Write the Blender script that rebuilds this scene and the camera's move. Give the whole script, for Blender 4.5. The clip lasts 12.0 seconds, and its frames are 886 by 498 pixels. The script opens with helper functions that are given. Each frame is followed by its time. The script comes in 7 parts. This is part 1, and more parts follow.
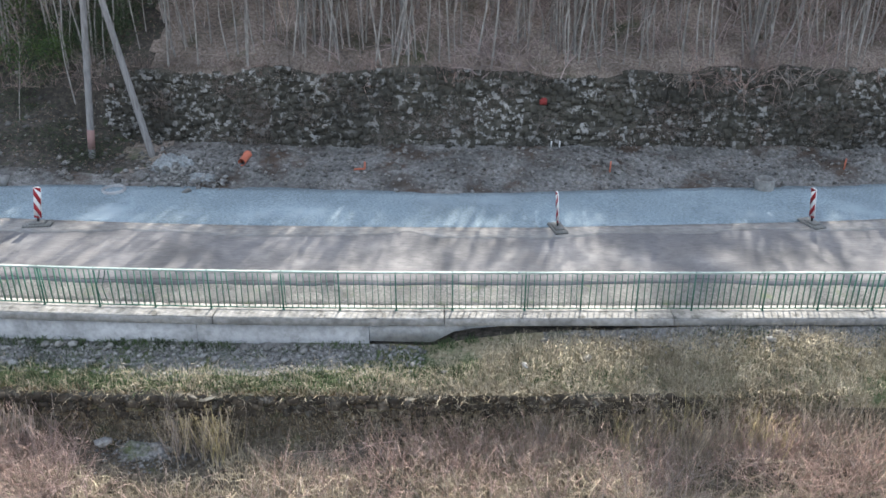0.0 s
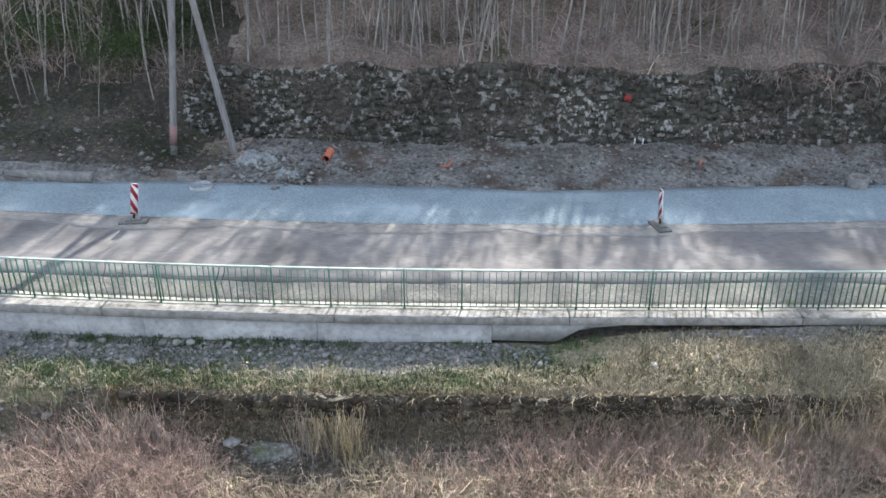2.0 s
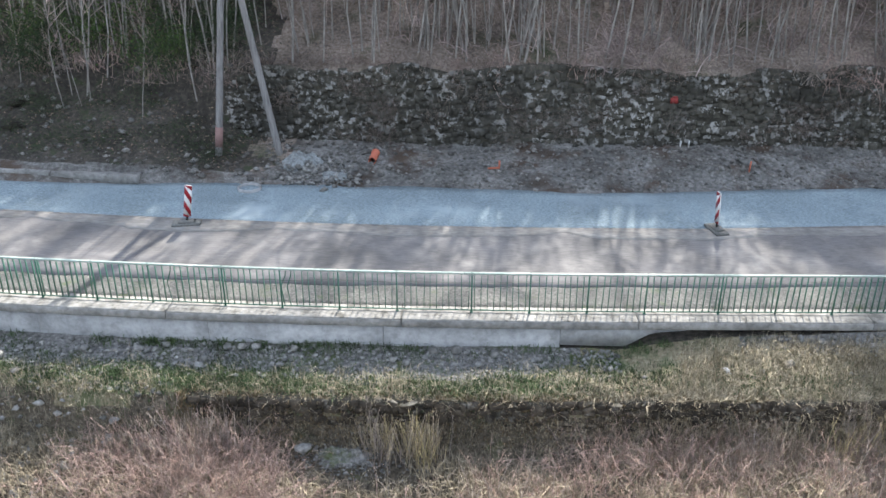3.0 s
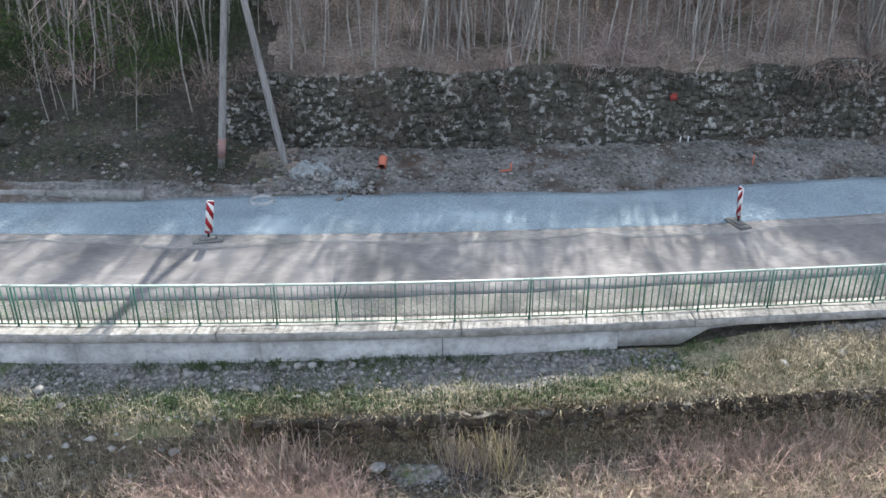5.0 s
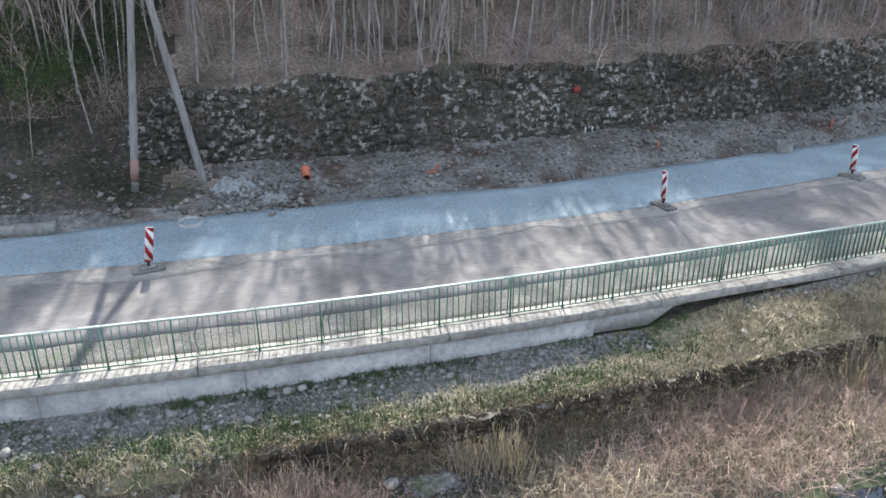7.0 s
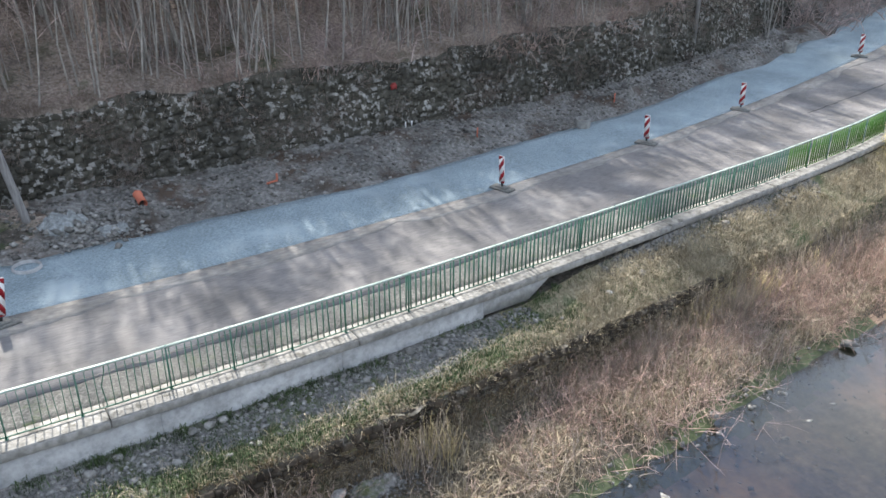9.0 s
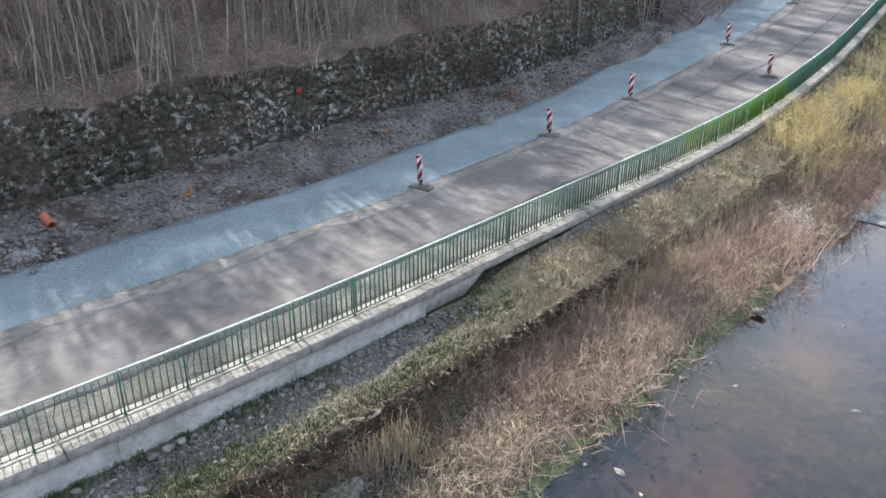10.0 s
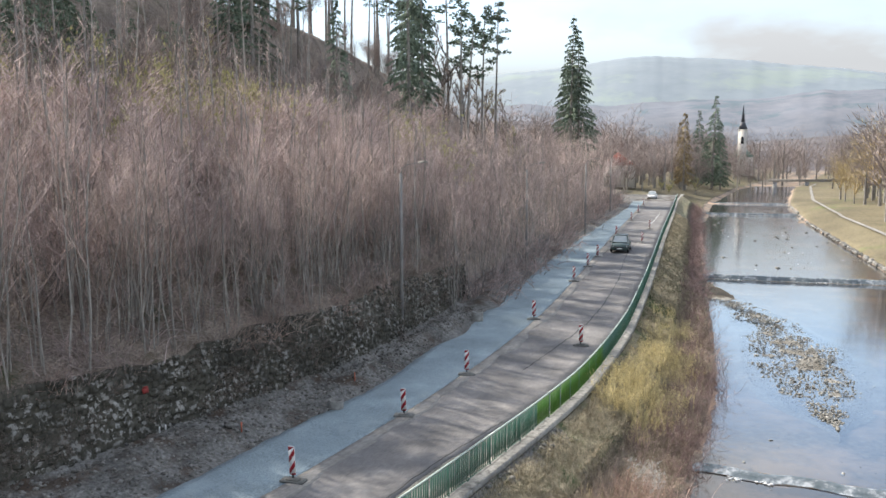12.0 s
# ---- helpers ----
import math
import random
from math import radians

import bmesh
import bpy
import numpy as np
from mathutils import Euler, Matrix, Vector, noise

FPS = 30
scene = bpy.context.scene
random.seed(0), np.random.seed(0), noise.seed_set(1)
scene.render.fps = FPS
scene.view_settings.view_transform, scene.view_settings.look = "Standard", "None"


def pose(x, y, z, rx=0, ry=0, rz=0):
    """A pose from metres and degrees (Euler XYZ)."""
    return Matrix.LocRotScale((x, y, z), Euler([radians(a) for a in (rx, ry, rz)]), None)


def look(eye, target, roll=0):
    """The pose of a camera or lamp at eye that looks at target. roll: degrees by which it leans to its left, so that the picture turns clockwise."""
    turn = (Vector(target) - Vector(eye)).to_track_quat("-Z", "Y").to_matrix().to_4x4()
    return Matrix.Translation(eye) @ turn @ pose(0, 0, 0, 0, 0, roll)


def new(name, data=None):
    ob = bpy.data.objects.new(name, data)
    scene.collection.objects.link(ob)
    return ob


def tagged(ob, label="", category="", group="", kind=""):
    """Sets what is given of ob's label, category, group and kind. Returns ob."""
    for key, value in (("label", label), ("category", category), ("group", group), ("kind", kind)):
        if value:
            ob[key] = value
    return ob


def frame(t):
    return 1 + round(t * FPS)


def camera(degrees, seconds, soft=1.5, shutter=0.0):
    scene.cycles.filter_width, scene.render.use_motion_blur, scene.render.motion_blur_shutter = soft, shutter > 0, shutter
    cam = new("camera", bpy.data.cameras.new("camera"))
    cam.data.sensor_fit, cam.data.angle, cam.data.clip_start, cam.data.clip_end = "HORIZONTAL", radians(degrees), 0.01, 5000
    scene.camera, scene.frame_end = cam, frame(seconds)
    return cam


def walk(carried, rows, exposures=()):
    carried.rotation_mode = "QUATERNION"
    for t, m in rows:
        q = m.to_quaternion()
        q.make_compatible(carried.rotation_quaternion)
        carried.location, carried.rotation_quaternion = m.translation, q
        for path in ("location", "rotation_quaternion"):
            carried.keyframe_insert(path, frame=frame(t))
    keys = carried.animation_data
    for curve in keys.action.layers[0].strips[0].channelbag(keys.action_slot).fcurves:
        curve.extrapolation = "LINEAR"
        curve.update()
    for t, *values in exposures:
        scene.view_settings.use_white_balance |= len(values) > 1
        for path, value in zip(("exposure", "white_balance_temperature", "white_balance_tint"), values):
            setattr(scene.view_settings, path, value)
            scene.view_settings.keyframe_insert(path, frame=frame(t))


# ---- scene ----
cam = camera(55.7, 12.0, soft=1.6)
PATH = [
    (0, (0.246, 0.152, 10.38), (0.123, 1.958, 9.531), -0.1),
    (0.5, (-0.499, 0.168, 10.328), (-0.624, 1.975, 9.479), -0.1),
    (1, (-1.268, 0.194, 10.277), (-1.393, 2.0, 9.429), -0.0),
    (1.5, (-2.045, 0.224, 10.229), (-2.17, 2.031, 9.38), -0.0),
    (2, (-2.849, 0.256, 10.19), (-2.974, 2.062, 9.339), 0.0),
    (2.5, (-3.67, 0.296, 10.187), (-3.797, 2.101, 9.335), 0.0),
    (3, (-4.512, 0.354, 10.185), (-4.639, 2.16, 9.334), 0.1),
    (3.2, (-4.832, 0.377, 10.217), (-4.961, 2.182, 9.365), 0.0),
    (5, (-7.76, 0.666, 10.263), (-7.704, 2.475, 9.409), -0.0),
    (5.5, (-8.651, 0.778, 10.311), (-8.515, 2.58, 9.455), 0.0),
    (6, (-9.509, 0.934, 10.312), (-9.291, 2.728, 9.455), 0.0),
    (6.5, (-10.349, 1.113, 10.319), (-10.018, 2.89, 9.463), 0.0),
    (8.5, (-13.643, 2.075, 10.42), (-12.82, 3.686, 9.566), 0.1),
    (9, (-14.427, 2.372, 10.57), (-13.452, 3.891, 9.709), 0.0),
    (9.5, (-15.169, 2.744, 10.614), (-14.062, 4.169, 9.752), 0.0),
    (10, (-15.87, 3.198, 10.639), (-14.662, 4.539, 9.779), -0.1),
    (10.5, (-16.544, 3.693, 10.692), (-15.241, 4.953, 9.846), -0.1),
    (11, (-17.141, 4.251, 10.723), (-15.736, 5.428, 9.922), -0.0),
    (11.5, (-17.716, 4.866, 10.78), (-16.169, 5.991, 10.195), 0.0),
    (12, (-18.167, 5.56, 10.68), (-16.487, 6.621, 10.46), -0.1),
]
walk(cam, [(t, look(eye, target, roll)) for t, eye, target, roll in PATH], [(0, 2.8, 6400, 10), (6.5, 2.8, 6380, 10), (8.5, 2.73, 6440, 10), (10.5, 2.54, 6540, 10), (11.5, 2.44, 6560, 10), (12, 2.3, 6750, 10)])

# ---- world, sun ----
SUN_EL, SUN_AZ = 41.0, 9.0  # degrees above the horizon; from +y towards +x
world = bpy.data.worlds.new("sky")
scene.world = world
world.use_nodes = True
wn, wl = world.node_tree.nodes, world.node_tree.links
sky = wn.new("ShaderNodeTexSky")
sky.sky_type, sky.sun_disc = "NISHITA", False
sky.sun_elevation, sky.sun_rotation = radians(SUN_EL), radians(SUN_AZ)
sky.dust_density, sky.air_density, sky.ozone_density = 0.4, 1.0, 1.5
wtc = wn.new("ShaderNodeTexCoord")
wmap = wn.new("ShaderNodeMapping")
wmap.inputs["Scale"].default_value = (1.0, 1.0, 2.6)
wno = wn.new("ShaderNodeTexNoise")
wno.inputs["Scale"].default_value, wno.inputs["Detail"].default_value = 2.6, 6.0
wra = wn.new("ShaderNodeValToRGB")
wra.color_ramp.elements[0].color = (0.2, 0.2, 0.2, 1)
wra.color_ramp.elements[0].position, wra.color_ramp.elements[1].position = 0.41, 0.62
wmx = wn.new("ShaderNodeMix")
wmx.data_type = "RGBA"
wl.new(wtc.outputs["Generated"], wmap.inputs["Vector"])
wl.new(wmap.outputs["Vector"], wno.inputs["Vector"])
wl.new(wno.outputs["Fac"], wra.inputs["Fac"])
# thick pale cloud low over the horizon, breaking up into blue higher up
wsep = wn.new("ShaderNodeSeparateXYZ")
wlow = wn.new("ShaderNodeMapRange")
wlow.inputs["From Min"].default_value, wlow.inputs["From Max"].default_value = 0.08, 0.2
wlow.inputs["To Min"].default_value, wlow.inputs["To Max"].default_value = 1.0, 0.0
wmax = wn.new("ShaderNodeMath")
wmax.operation = "MAXIMUM"
wdim = wn.new("ShaderNodeMapRange")
wdim.inputs["From Min"].default_value, wdim.inputs["From Max"].default_value = 0.1, 0.42
wdim.inputs["To Min"].default_value, wdim.inputs["To Max"].default_value = 0.64, 1.1
wthin, wcloud = wn.new("ShaderNodeMix"), wn.new("ShaderNodeMix")
for node in (wthin, wcloud):
    node.data_type, node.blend_type = "RGBA", "MULTIPLY"
    node.inputs["Factor"].default_value = 1.0
wthin.inputs["B"].default_value = (0.42, 0.42, 0.42, 1)
wcloud.inputs["A"].default_value = (1.42, 1.5, 1.6, 1)
wl.new(wtc.outputs["Generated"], wsep.inputs["Vector"])
wl.new(wsep.outputs["Z"], wlow.inputs["Value"])
wl.new(wsep.outputs["Z"], wdim.inputs["Value"])
wl.new(wdim.outputs["Result"], wcloud.inputs["B"])
wl.new(wra.outputs["Color"], wmax.inputs[0])
wl.new(wlow.outputs["Result"], wmax.inputs[1])
wl.new(wmax.outputs["Value"], wmx.inputs["Factor"])
wl.new(sky.outputs["Color"], wthin.inputs["A"])
wl.new(wthin.outputs["Result"], wmx.inputs["A"])
wl.new(wcloud.outputs["Result"], wmx.inputs["B"])
wl.new(wmx.outputs["Result"], wn["Background"].inputs["Color"])
wn["Background"].inputs["Strength"].default_value = 0.15

sun_data = bpy.data.lights.new("sun", "SUN")
sun_data.energy, sun_data.angle, sun_data.color = 2.0, radians(0.9), (1.0, 0.95, 0.87)
sun = new("sun", sun_data)
_dir = Vector((math.sin(radians(SUN_AZ)) * math.cos(radians(SUN_EL)), math.cos(radians(SUN_AZ)) * math.cos(radians(SUN_EL)), math.sin(radians(SUN_EL))))
sun.matrix_world = look(_dir * 200, (0, 0, 0))


# ---- materials ----
def material(name, colours, scale=8.0, rough=0.9, bump=0.3, bump_dist=0.02, large=0.25, large_scale=0.35, rand=0.0, island=0.0,
             metallic=0.0, spec=0.3, detail=8.0, stretch=(1, 1, 1), spots=None, moss=None, coords="Object", cluster=None):
    """Colour by fine noise over the given stops, darker and lighter by slow noise, with bump. rand: lightness per object; island: per loose piece.
    spots, moss: (colour, scale, from, to) laid over by further noises; cluster: (scale, from, to) thins the spots out by a slow noise."""
    m = bpy.data.materials.new(name)
    m.use_nodes = True
    n, l = m.node_tree.nodes, m.node_tree.links
    b = n["Principled BSDF"]
    b.inputs["Roughness"].default_value, b.inputs["Metallic"].default_value = rough, metallic
    b.inputs["Specular IOR Level"].default_value = spec
    tc = n.new("ShaderNodeTexCoord")
    mp = n.new("ShaderNodeMapping")
    mp.inputs["Scale"].default_value = stretch
    where = n.new("ShaderNodeNewGeometry").outputs["Position"] if coords == "World" else tc.outputs[coords]
    l.new(where, mp.inputs["Vector"])
    no = n.new("ShaderNodeTexNoise")
    no.inputs["Scale"].default_value, no.inputs["Detail"].default_value, no.inputs["Roughness"].default_value = scale, detail, 0.65
    l.new(mp.outputs["Vector"], no.inputs["Vector"])
    ra = n.new("ShaderNodeValToRGB")
    stops = ra.color_ramp.elements
    while len(stops) < len(colours):
        stops.new(0.5)
    for k, c in enumerate(colours):
        stops[k].position = 0.32 + 0.36 * k / max(1, len(colours) - 1)
        stops[k].color = (*c, 1)
    l.new(no.outputs["Fac"], ra.inputs["Fac"])
    out = ra.outputs["Color"]
    for spots in (s_ for s_ in (spots, moss) if s_):
        sn = n.new("ShaderNodeTexNoise")
        sn.inputs["Scale"].default_value, sn.inputs["Detail"].default_value, sn.inputs["Roughness"].default_value = spots[1], 7.0, 0.68
        l.new(where, sn.inputs["Vector"])
        sr = n.new("ShaderNodeMapRange")
        sr.inputs["From Min"].default_value, sr.inputs["From Max"].default_value = spots[2], spots[3]
        l.new(sn.outputs["Fac"], sr.inputs["Value"])
        if cluster:
            cn, cr, cm = n.new("ShaderNodeTexNoise"), n.new("ShaderNodeMapRange"), n.new("ShaderNodeMath")
            cn.inputs["Scale"].default_value, cn.inputs["Detail"].default_value = cluster[0], 5.0
            cr.inputs["From Min"].default_value, cr.inputs["From Max"].default_value = cluster[1:]
            cm.operation = "MULTIPLY"
            l.new(where, cn.inputs["Vector"])
            l.new(cn.outputs["Fac"], cr.inputs["Value"])
            l.new(cr.outputs["Result"], cm.inputs[0])
            l.new(sr.outputs["Result"], cm.inputs[1])
            sr = cm
        mx = n.new("ShaderNodeMix")
        mx.data_type = "RGBA"
        mx.inputs["B"].default_value = (*spots[0], 1)
        l.new(sr.outputs[0], mx.inputs["Factor"])
        l.new(out, mx.inputs["A"])
        out = mx.outputs["Result"]
    ln = n.new("ShaderNodeTexNoise")
    ln.inputs["Scale"].default_value, ln.inputs["Detail"].default_value = large_scale, 4.0
    l.new(where, ln.inputs["Vector"])
    lr = n.new("ShaderNodeMapRange")
    lr.inputs["From Min"].default_value, lr.inputs["From Max"].default_value = 0.3, 0.7
    lr.inputs["To Min"].default_value, lr.inputs["To Max"].default_value = 1 - large, 1 + large
    l.new(ln.outputs["Fac"], lr.inputs["Value"])
    val = lr.outputs["Result"]
    for amount, node, sock in ((rand, "ShaderNodeObjectInfo", "Random"), (island, "ShaderNodeNewGeometry", "Random Per Island")):
        if amount:
            oi = n.new(node)
            r2 = n.new("ShaderNodeMapRange")
            r2.inputs["To Min"].default_value, r2.inputs["To Max"].default_value = 1 - amount, 1 + amount
            l.new(oi.outputs[sock], r2.inputs["Value"])
            mu = n.new("ShaderNodeMath")
            mu.operation = "MULTIPLY"
            l.new(val, mu.inputs[0])
            l.new(r2.outputs["Result"], mu.inputs[1])
            val = mu.outputs["Value"]
    hs = n.new("ShaderNodeHueSaturation")
    l.new(out, hs.inputs["Color"])
    l.new(val, hs.inputs["Value"])
    l.new(hs.outputs["Color"], b.inputs["Base Color"])
    if bump:
        bn = n.new("ShaderNodeTexNoise")
        bn.inputs["Scale"].default_value, bn.inputs["Detail"].default_value = scale * 2.2, 8.0
        l.new(mp.outputs["Vector"], bn.inputs["Vector"])
        bu = n.new("ShaderNodeBump")
        bu.inputs["Strength"].default_value, bu.inputs["Distance"].default_value = bump, bump_dist
        l.new(bn.outputs["Fac"], bu.inputs["Height"])
        l.new(bu.outputs["Normal"], b.inputs["Normal"])
    return m


def plain(name, colour, rough=0.5, metallic=0.0, emit=0.0):
    return material(name, [tuple(c * 0.88 for c in colour), colour], scale=14, rough=rough, bump=0.05, bump_dist=0.003, large=0.08, large_scale=2.0, metallic=metallic)


M = {}
M["asphalt"] = material("worn_asphalt", [(0.098, 0.093, 0.092), (0.146, 0.139, 0.137), (0.197, 0.188, 0.184)], scale=26, rough=0.82, bump=0.35, bump_dist=0.006, large=0.3, large_scale=0.5,
                        stretch=(0.12, 1.5, 1), spots=((0.24, 0.228, 0.216), 0.9, 0.52, 0.76))
M["gravel"] = material("crushed_gravel", [(0.125, 0.16, 0.175), (0.23, 0.287, 0.315), (0.355, 0.43, 0.465)], scale=26, bump=0.9, bump_dist=0.03, large=0.16, large_scale=0.45, detail=10, stretch=(0.45, 1, 1), spots=((0.3, 0.36, 0.39), 0.35, 0.52, 0.66))
M["shoulder"] = material("shoulder_gravel", [(0.053, 0.053, 0.05), (0.118, 0.116, 0.107), (0.225, 0.219, 0.204)], scale=16, bump=0.9, bump_dist=0.03, large=0.2, large_scale=1.1, spots=((0.1, 0.13, 0.06), 1.7, 0.56, 0.72))
M["rubble"] = material("earth_rubble", [(0.075, 0.073, 0.068), (0.155, 0.15, 0.141), (0.265, 0.258, 0.245)], scale=7, bump=1.0, bump_dist=0.07, large=0.35, large_scale=0.6, spots=((0.075, 0.055, 0.042), 0.45, 0.5, 0.62))
M["litter"] = material("leaf_litter", [(0.105, 0.086, 0.071), (0.235, 0.192, 0.16), (0.39, 0.33, 0.28)], scale=9, bump=1.0, bump_dist=0.07, large=0.35, large_scale=0.4, spots=((0.05, 0.065, 0.028), 0.5, 0.56, 0.72))
M["terrace"] = material("dry_turf", [(0.13, 0.11, 0.07), (0.25, 0.215, 0.14), (0.39, 0.34, 0.235)], scale=9, bump=1.0, bump_dist=0.06, large=0.25, large_scale=0.7, spots=((0.085, 0.105, 0.05), 0.7, 0.48, 0.62))
M["bankgravel"] = material("bank_gravel", [(0.08, 0.078, 0.074), (0.18, 0.175, 0.167), (0.33, 0.32, 0.305)], scale=10, bump=1.0, bump_dist=0.07, large=0.2, large_scale=0.8, spots=((0.075, 0.09, 0.04), 0.9, 0.53, 0.66))
M["bank"] = material("bank_thatch", [(0.04, 0.034, 0.024), (0.105, 0.088, 0.066), (0.2, 0.17, 0.13)], scale=9, bump=1.0, bump_dist=0.08, large=0.3, large_scale=0.6, spots=((0.09, 0.1, 0.045), 0.7, 0.56, 0.7))
M["bed"] = material("river_bed", [(0.07, 0.062, 0.054), (0.14, 0.12, 0.1), (0.235, 0.2, 0.165)], scale=2.6, bump=0.8, bump_dist=0.05, large=0.4, large_scale=0.22, spots=((0.34, 0.235, 0.165), 0.17, 0.48, 0.62))
M["lawn"] = material("river_lawn", [(0.07, 0.06, 0.035), (0.125, 0.105, 0.063), (0.185, 0.155, 0.098)], scale=3, bump=0.6, bump_dist=0.05, large=0.3, large_scale=0.08, spots=((0.085, 0.105, 0.035), 0.05, 0.57, 0.7))
M["concrete"] = material("wall_concrete", [(0.25, 0.252, 0.25), (0.34, 0.342, 0.34), (0.42, 0.42, 0.418)], scale=5, rough=0.85, bump=0.25, bump_dist=0.01, large=0.16, large_scale=0.9, spots=((0.2, 0.2, 0.19), 1.4, 0.58, 0.78), rand=0.05)
M["coping"] = material("coping_concrete", [(0.16, 0.154, 0.14), (0.25, 0.24, 0.22), (0.34, 0.328, 0.303)], scale=6, rough=0.9, bump=0.5, bump_dist=0.012, large=0.2, large_scale=1.3, spots=((0.11, 0.105, 0.092), 3.2, 0.53, 0.64), rand=0.08)
M["stone"] = material("mossy_wall_stone", [(0.03, 0.028, 0.022), (0.058, 0.054, 0.043), (0.1, 0.094, 0.08)], scale=3.2, bump=0.5, bump_dist=0.03, large=0.4, large_scale=0.35, spots=((0.27, 0.262, 0.245), 4.2, 0.53, 0.56), cluster=(0.75, 0.36, 0.52), rand=0.12, island=0.12, coords="World")
M["moss"] = material("wall_mortar_moss", [(0.03, 0.028, 0.022), (0.06, 0.055, 0.043), (0.1, 0.09, 0.073)], scale=5, bump=0.8, bump_dist=0.05, large=0.4, large_scale=0.5)
M["oldstone"] = material("old_river_wall_stone", [(0.016, 0.013, 0.01), (0.036, 0.029, 0.021), (0.07, 0.058, 0.044)], scale=4, bump=0.9, bump_dist=0.05, large=0.4, large_scale=0.7, spots=((0.16, 0.15, 0.13), 2.5, 0.57, 0.68), rand=0.4, island=0.4, coords="World")
M["rimstone"] = material("tan_rim_stone", [(0.1, 0.085, 0.06), (0.19, 0.165, 0.125), (0.3, 0.27, 0.215)], scale=5, bump=0.7, bump_dist=0.03, large=0.3, large_scale=1.5, rand=0.35)
M["rock"] = material("loose_stone", [(0.105, 0.102, 0.094), (0.185, 0.18, 0.168), (0.275, 0.27, 0.255)], scale=6, bump=0.6, bump_dist=0.03, large=0.15, rand=0.3, island=0.4)
M["rubblestone"] = material("rubble_stone", [(0.08, 0.076, 0.068), (0.155, 0.147, 0.135), (0.24, 0.23, 0.215)], scale=6, bump=0.6, bump_dist=0.03, large=0.2, island=0.5)
M["wetrock"] = material("river_stone", [(0.12, 0.115, 0.1), (0.24, 0.23, 0.205), (0.4, 0.385, 0.35)], scale=3, rough=0.6, bump=0.5, bump_dist=0.03, large=0.2, island=0.5, rand=0.3)
M["green"] = material("green_paint", [(0.03, 0.105, 0.073), (0.05, 0.15, 0.105)], scale=12, rough=0.45, bump=0.1, bump_dist=0.003, large=0.15, large_scale=0.8, spots=((0.08, 0.1, 0.08), 7, 0.62, 0.75), spec=0.5)
M["lime"] = material("lime_green_paint", [(0.04, 0.13, 0.012), (0.055, 0.17, 0.018)], scale=12, rough=0.45, bump=0.1, bump_dist=0.003, large=0.12, spec=0.5)
# green handrail whitened in colour for the light its top reflects
M["railtop"] = material("handrail_sheen", [(0.25, 0.33, 0.29), (0.42, 0.48, 0.44)], scale=9, rough=0.4, bump=0.1, bump_dist=0.003, large=0.15, spec=0.6)
M["red"] = plain("sign_red", (0.3, 0.014, 0.022), 0.45)
M["markred"] = plain("faded_red_paint", (0.27, 0.045, 0.04), 0.8)
M["white"] = plain("sign_white", (0.75, 0.75, 0.74), 0.4)
M["rubber"] = material("recycled_rubber", [(0.1, 0.1, 0.095), (0.25, 0.245, 0.225)], scale=20, bump=0.5, bump_dist=0.01, large=0.2, rand=0.2)
M["orange"] = plain("orange_plastic", (0.5, 0.155, 0.095), 0.55)
M["pole"] = material("weathered_pole", [(0.16, 0.15, 0.145), (0.25, 0.24, 0.235), (0.33, 0.32, 0.31)], scale=6, stretch=(4, 4, 0.3), bump=0.5, bump_dist=0.01, large=0.2)
M["polered"] = material("red_marking_paint", [(0.28, 0.17, 0.155), (0.34, 0.22, 0.2)], scale=9, bump=0.2, bump_dist=0.005)
M["bark"] = material("grey_bark", [(0.13, 0.12, 0.108), (0.245, 0.227, 0.207), (0.38, 0.357, 0.33)], scale=5, stretch=(2, 2, 0.4), bump=0.5, bump_dist=0.01, large=0.2, rand=0.2, island=0.25)
M["twig"] = material("grey_brown_twig", [(0.25, 0.2, 0.175), (0.43, 0.35, 0.31)], scale=2, bump=0, large=0.3, large_scale=0.5, rand=0.2, island=0.35)
M["redtwig"] = material("reddish_twig", [(0.31, 0.24, 0.222), (0.54, 0.432, 0.4)], scale=2, bump=0, large=0.3, large_scale=0.5, rand=0.25, island=0.35)
M["darktwig"] = material("dark_brown_twig", [(0.14, 0.11, 0.095), (0.25, 0.2, 0.172)], scale=2, bump=0, large=0.3, large_scale=0.2, rand=0.2, island=0.3)
M["purpletwig"] = material("purple_brown_twig", [(0.14, 0.092, 0.086), (0.26, 0.18, 0.165)], scale=2, bump=0, large=0.3, large_scale=0.5, rand=0.25, island=0.35)
M["bargravel"] = material("bar_gravel", [(0.1, 0.095, 0.082), (0.2, 0.188, 0.165), (0.32, 0.305, 0.275)], scale=7, bump=1.0, bump_dist=0.06, large=0.3, large_scale=0.5, spots=((0.13, 0.115, 0.092), 0.4, 0.52, 0.66))
M["valleytwig"] = material("hazy_bare_twig", [(0.21, 0.172, 0.158), (0.37, 0.308, 0.285)], scale=0.5, bump=0, large=0.25, large_scale=0.03, rand=0.2, island=0.3)
M["willowtwig"] = material("tan_willow_twig", [(0.34, 0.26, 0.13), (0.52, 0.42, 0.24)], scale=0.5, bump=0, large=0.25, large_scale=0.1, rand=0.15, island=0.3)
M["farwoods"] = material("far_bare_woods", [(0.055, 0.05, 0.056), (0.085, 0.076, 0.08), (0.12, 0.107, 0.106)], scale=0.12, bump=0, large=0.25, large_scale=0.02)
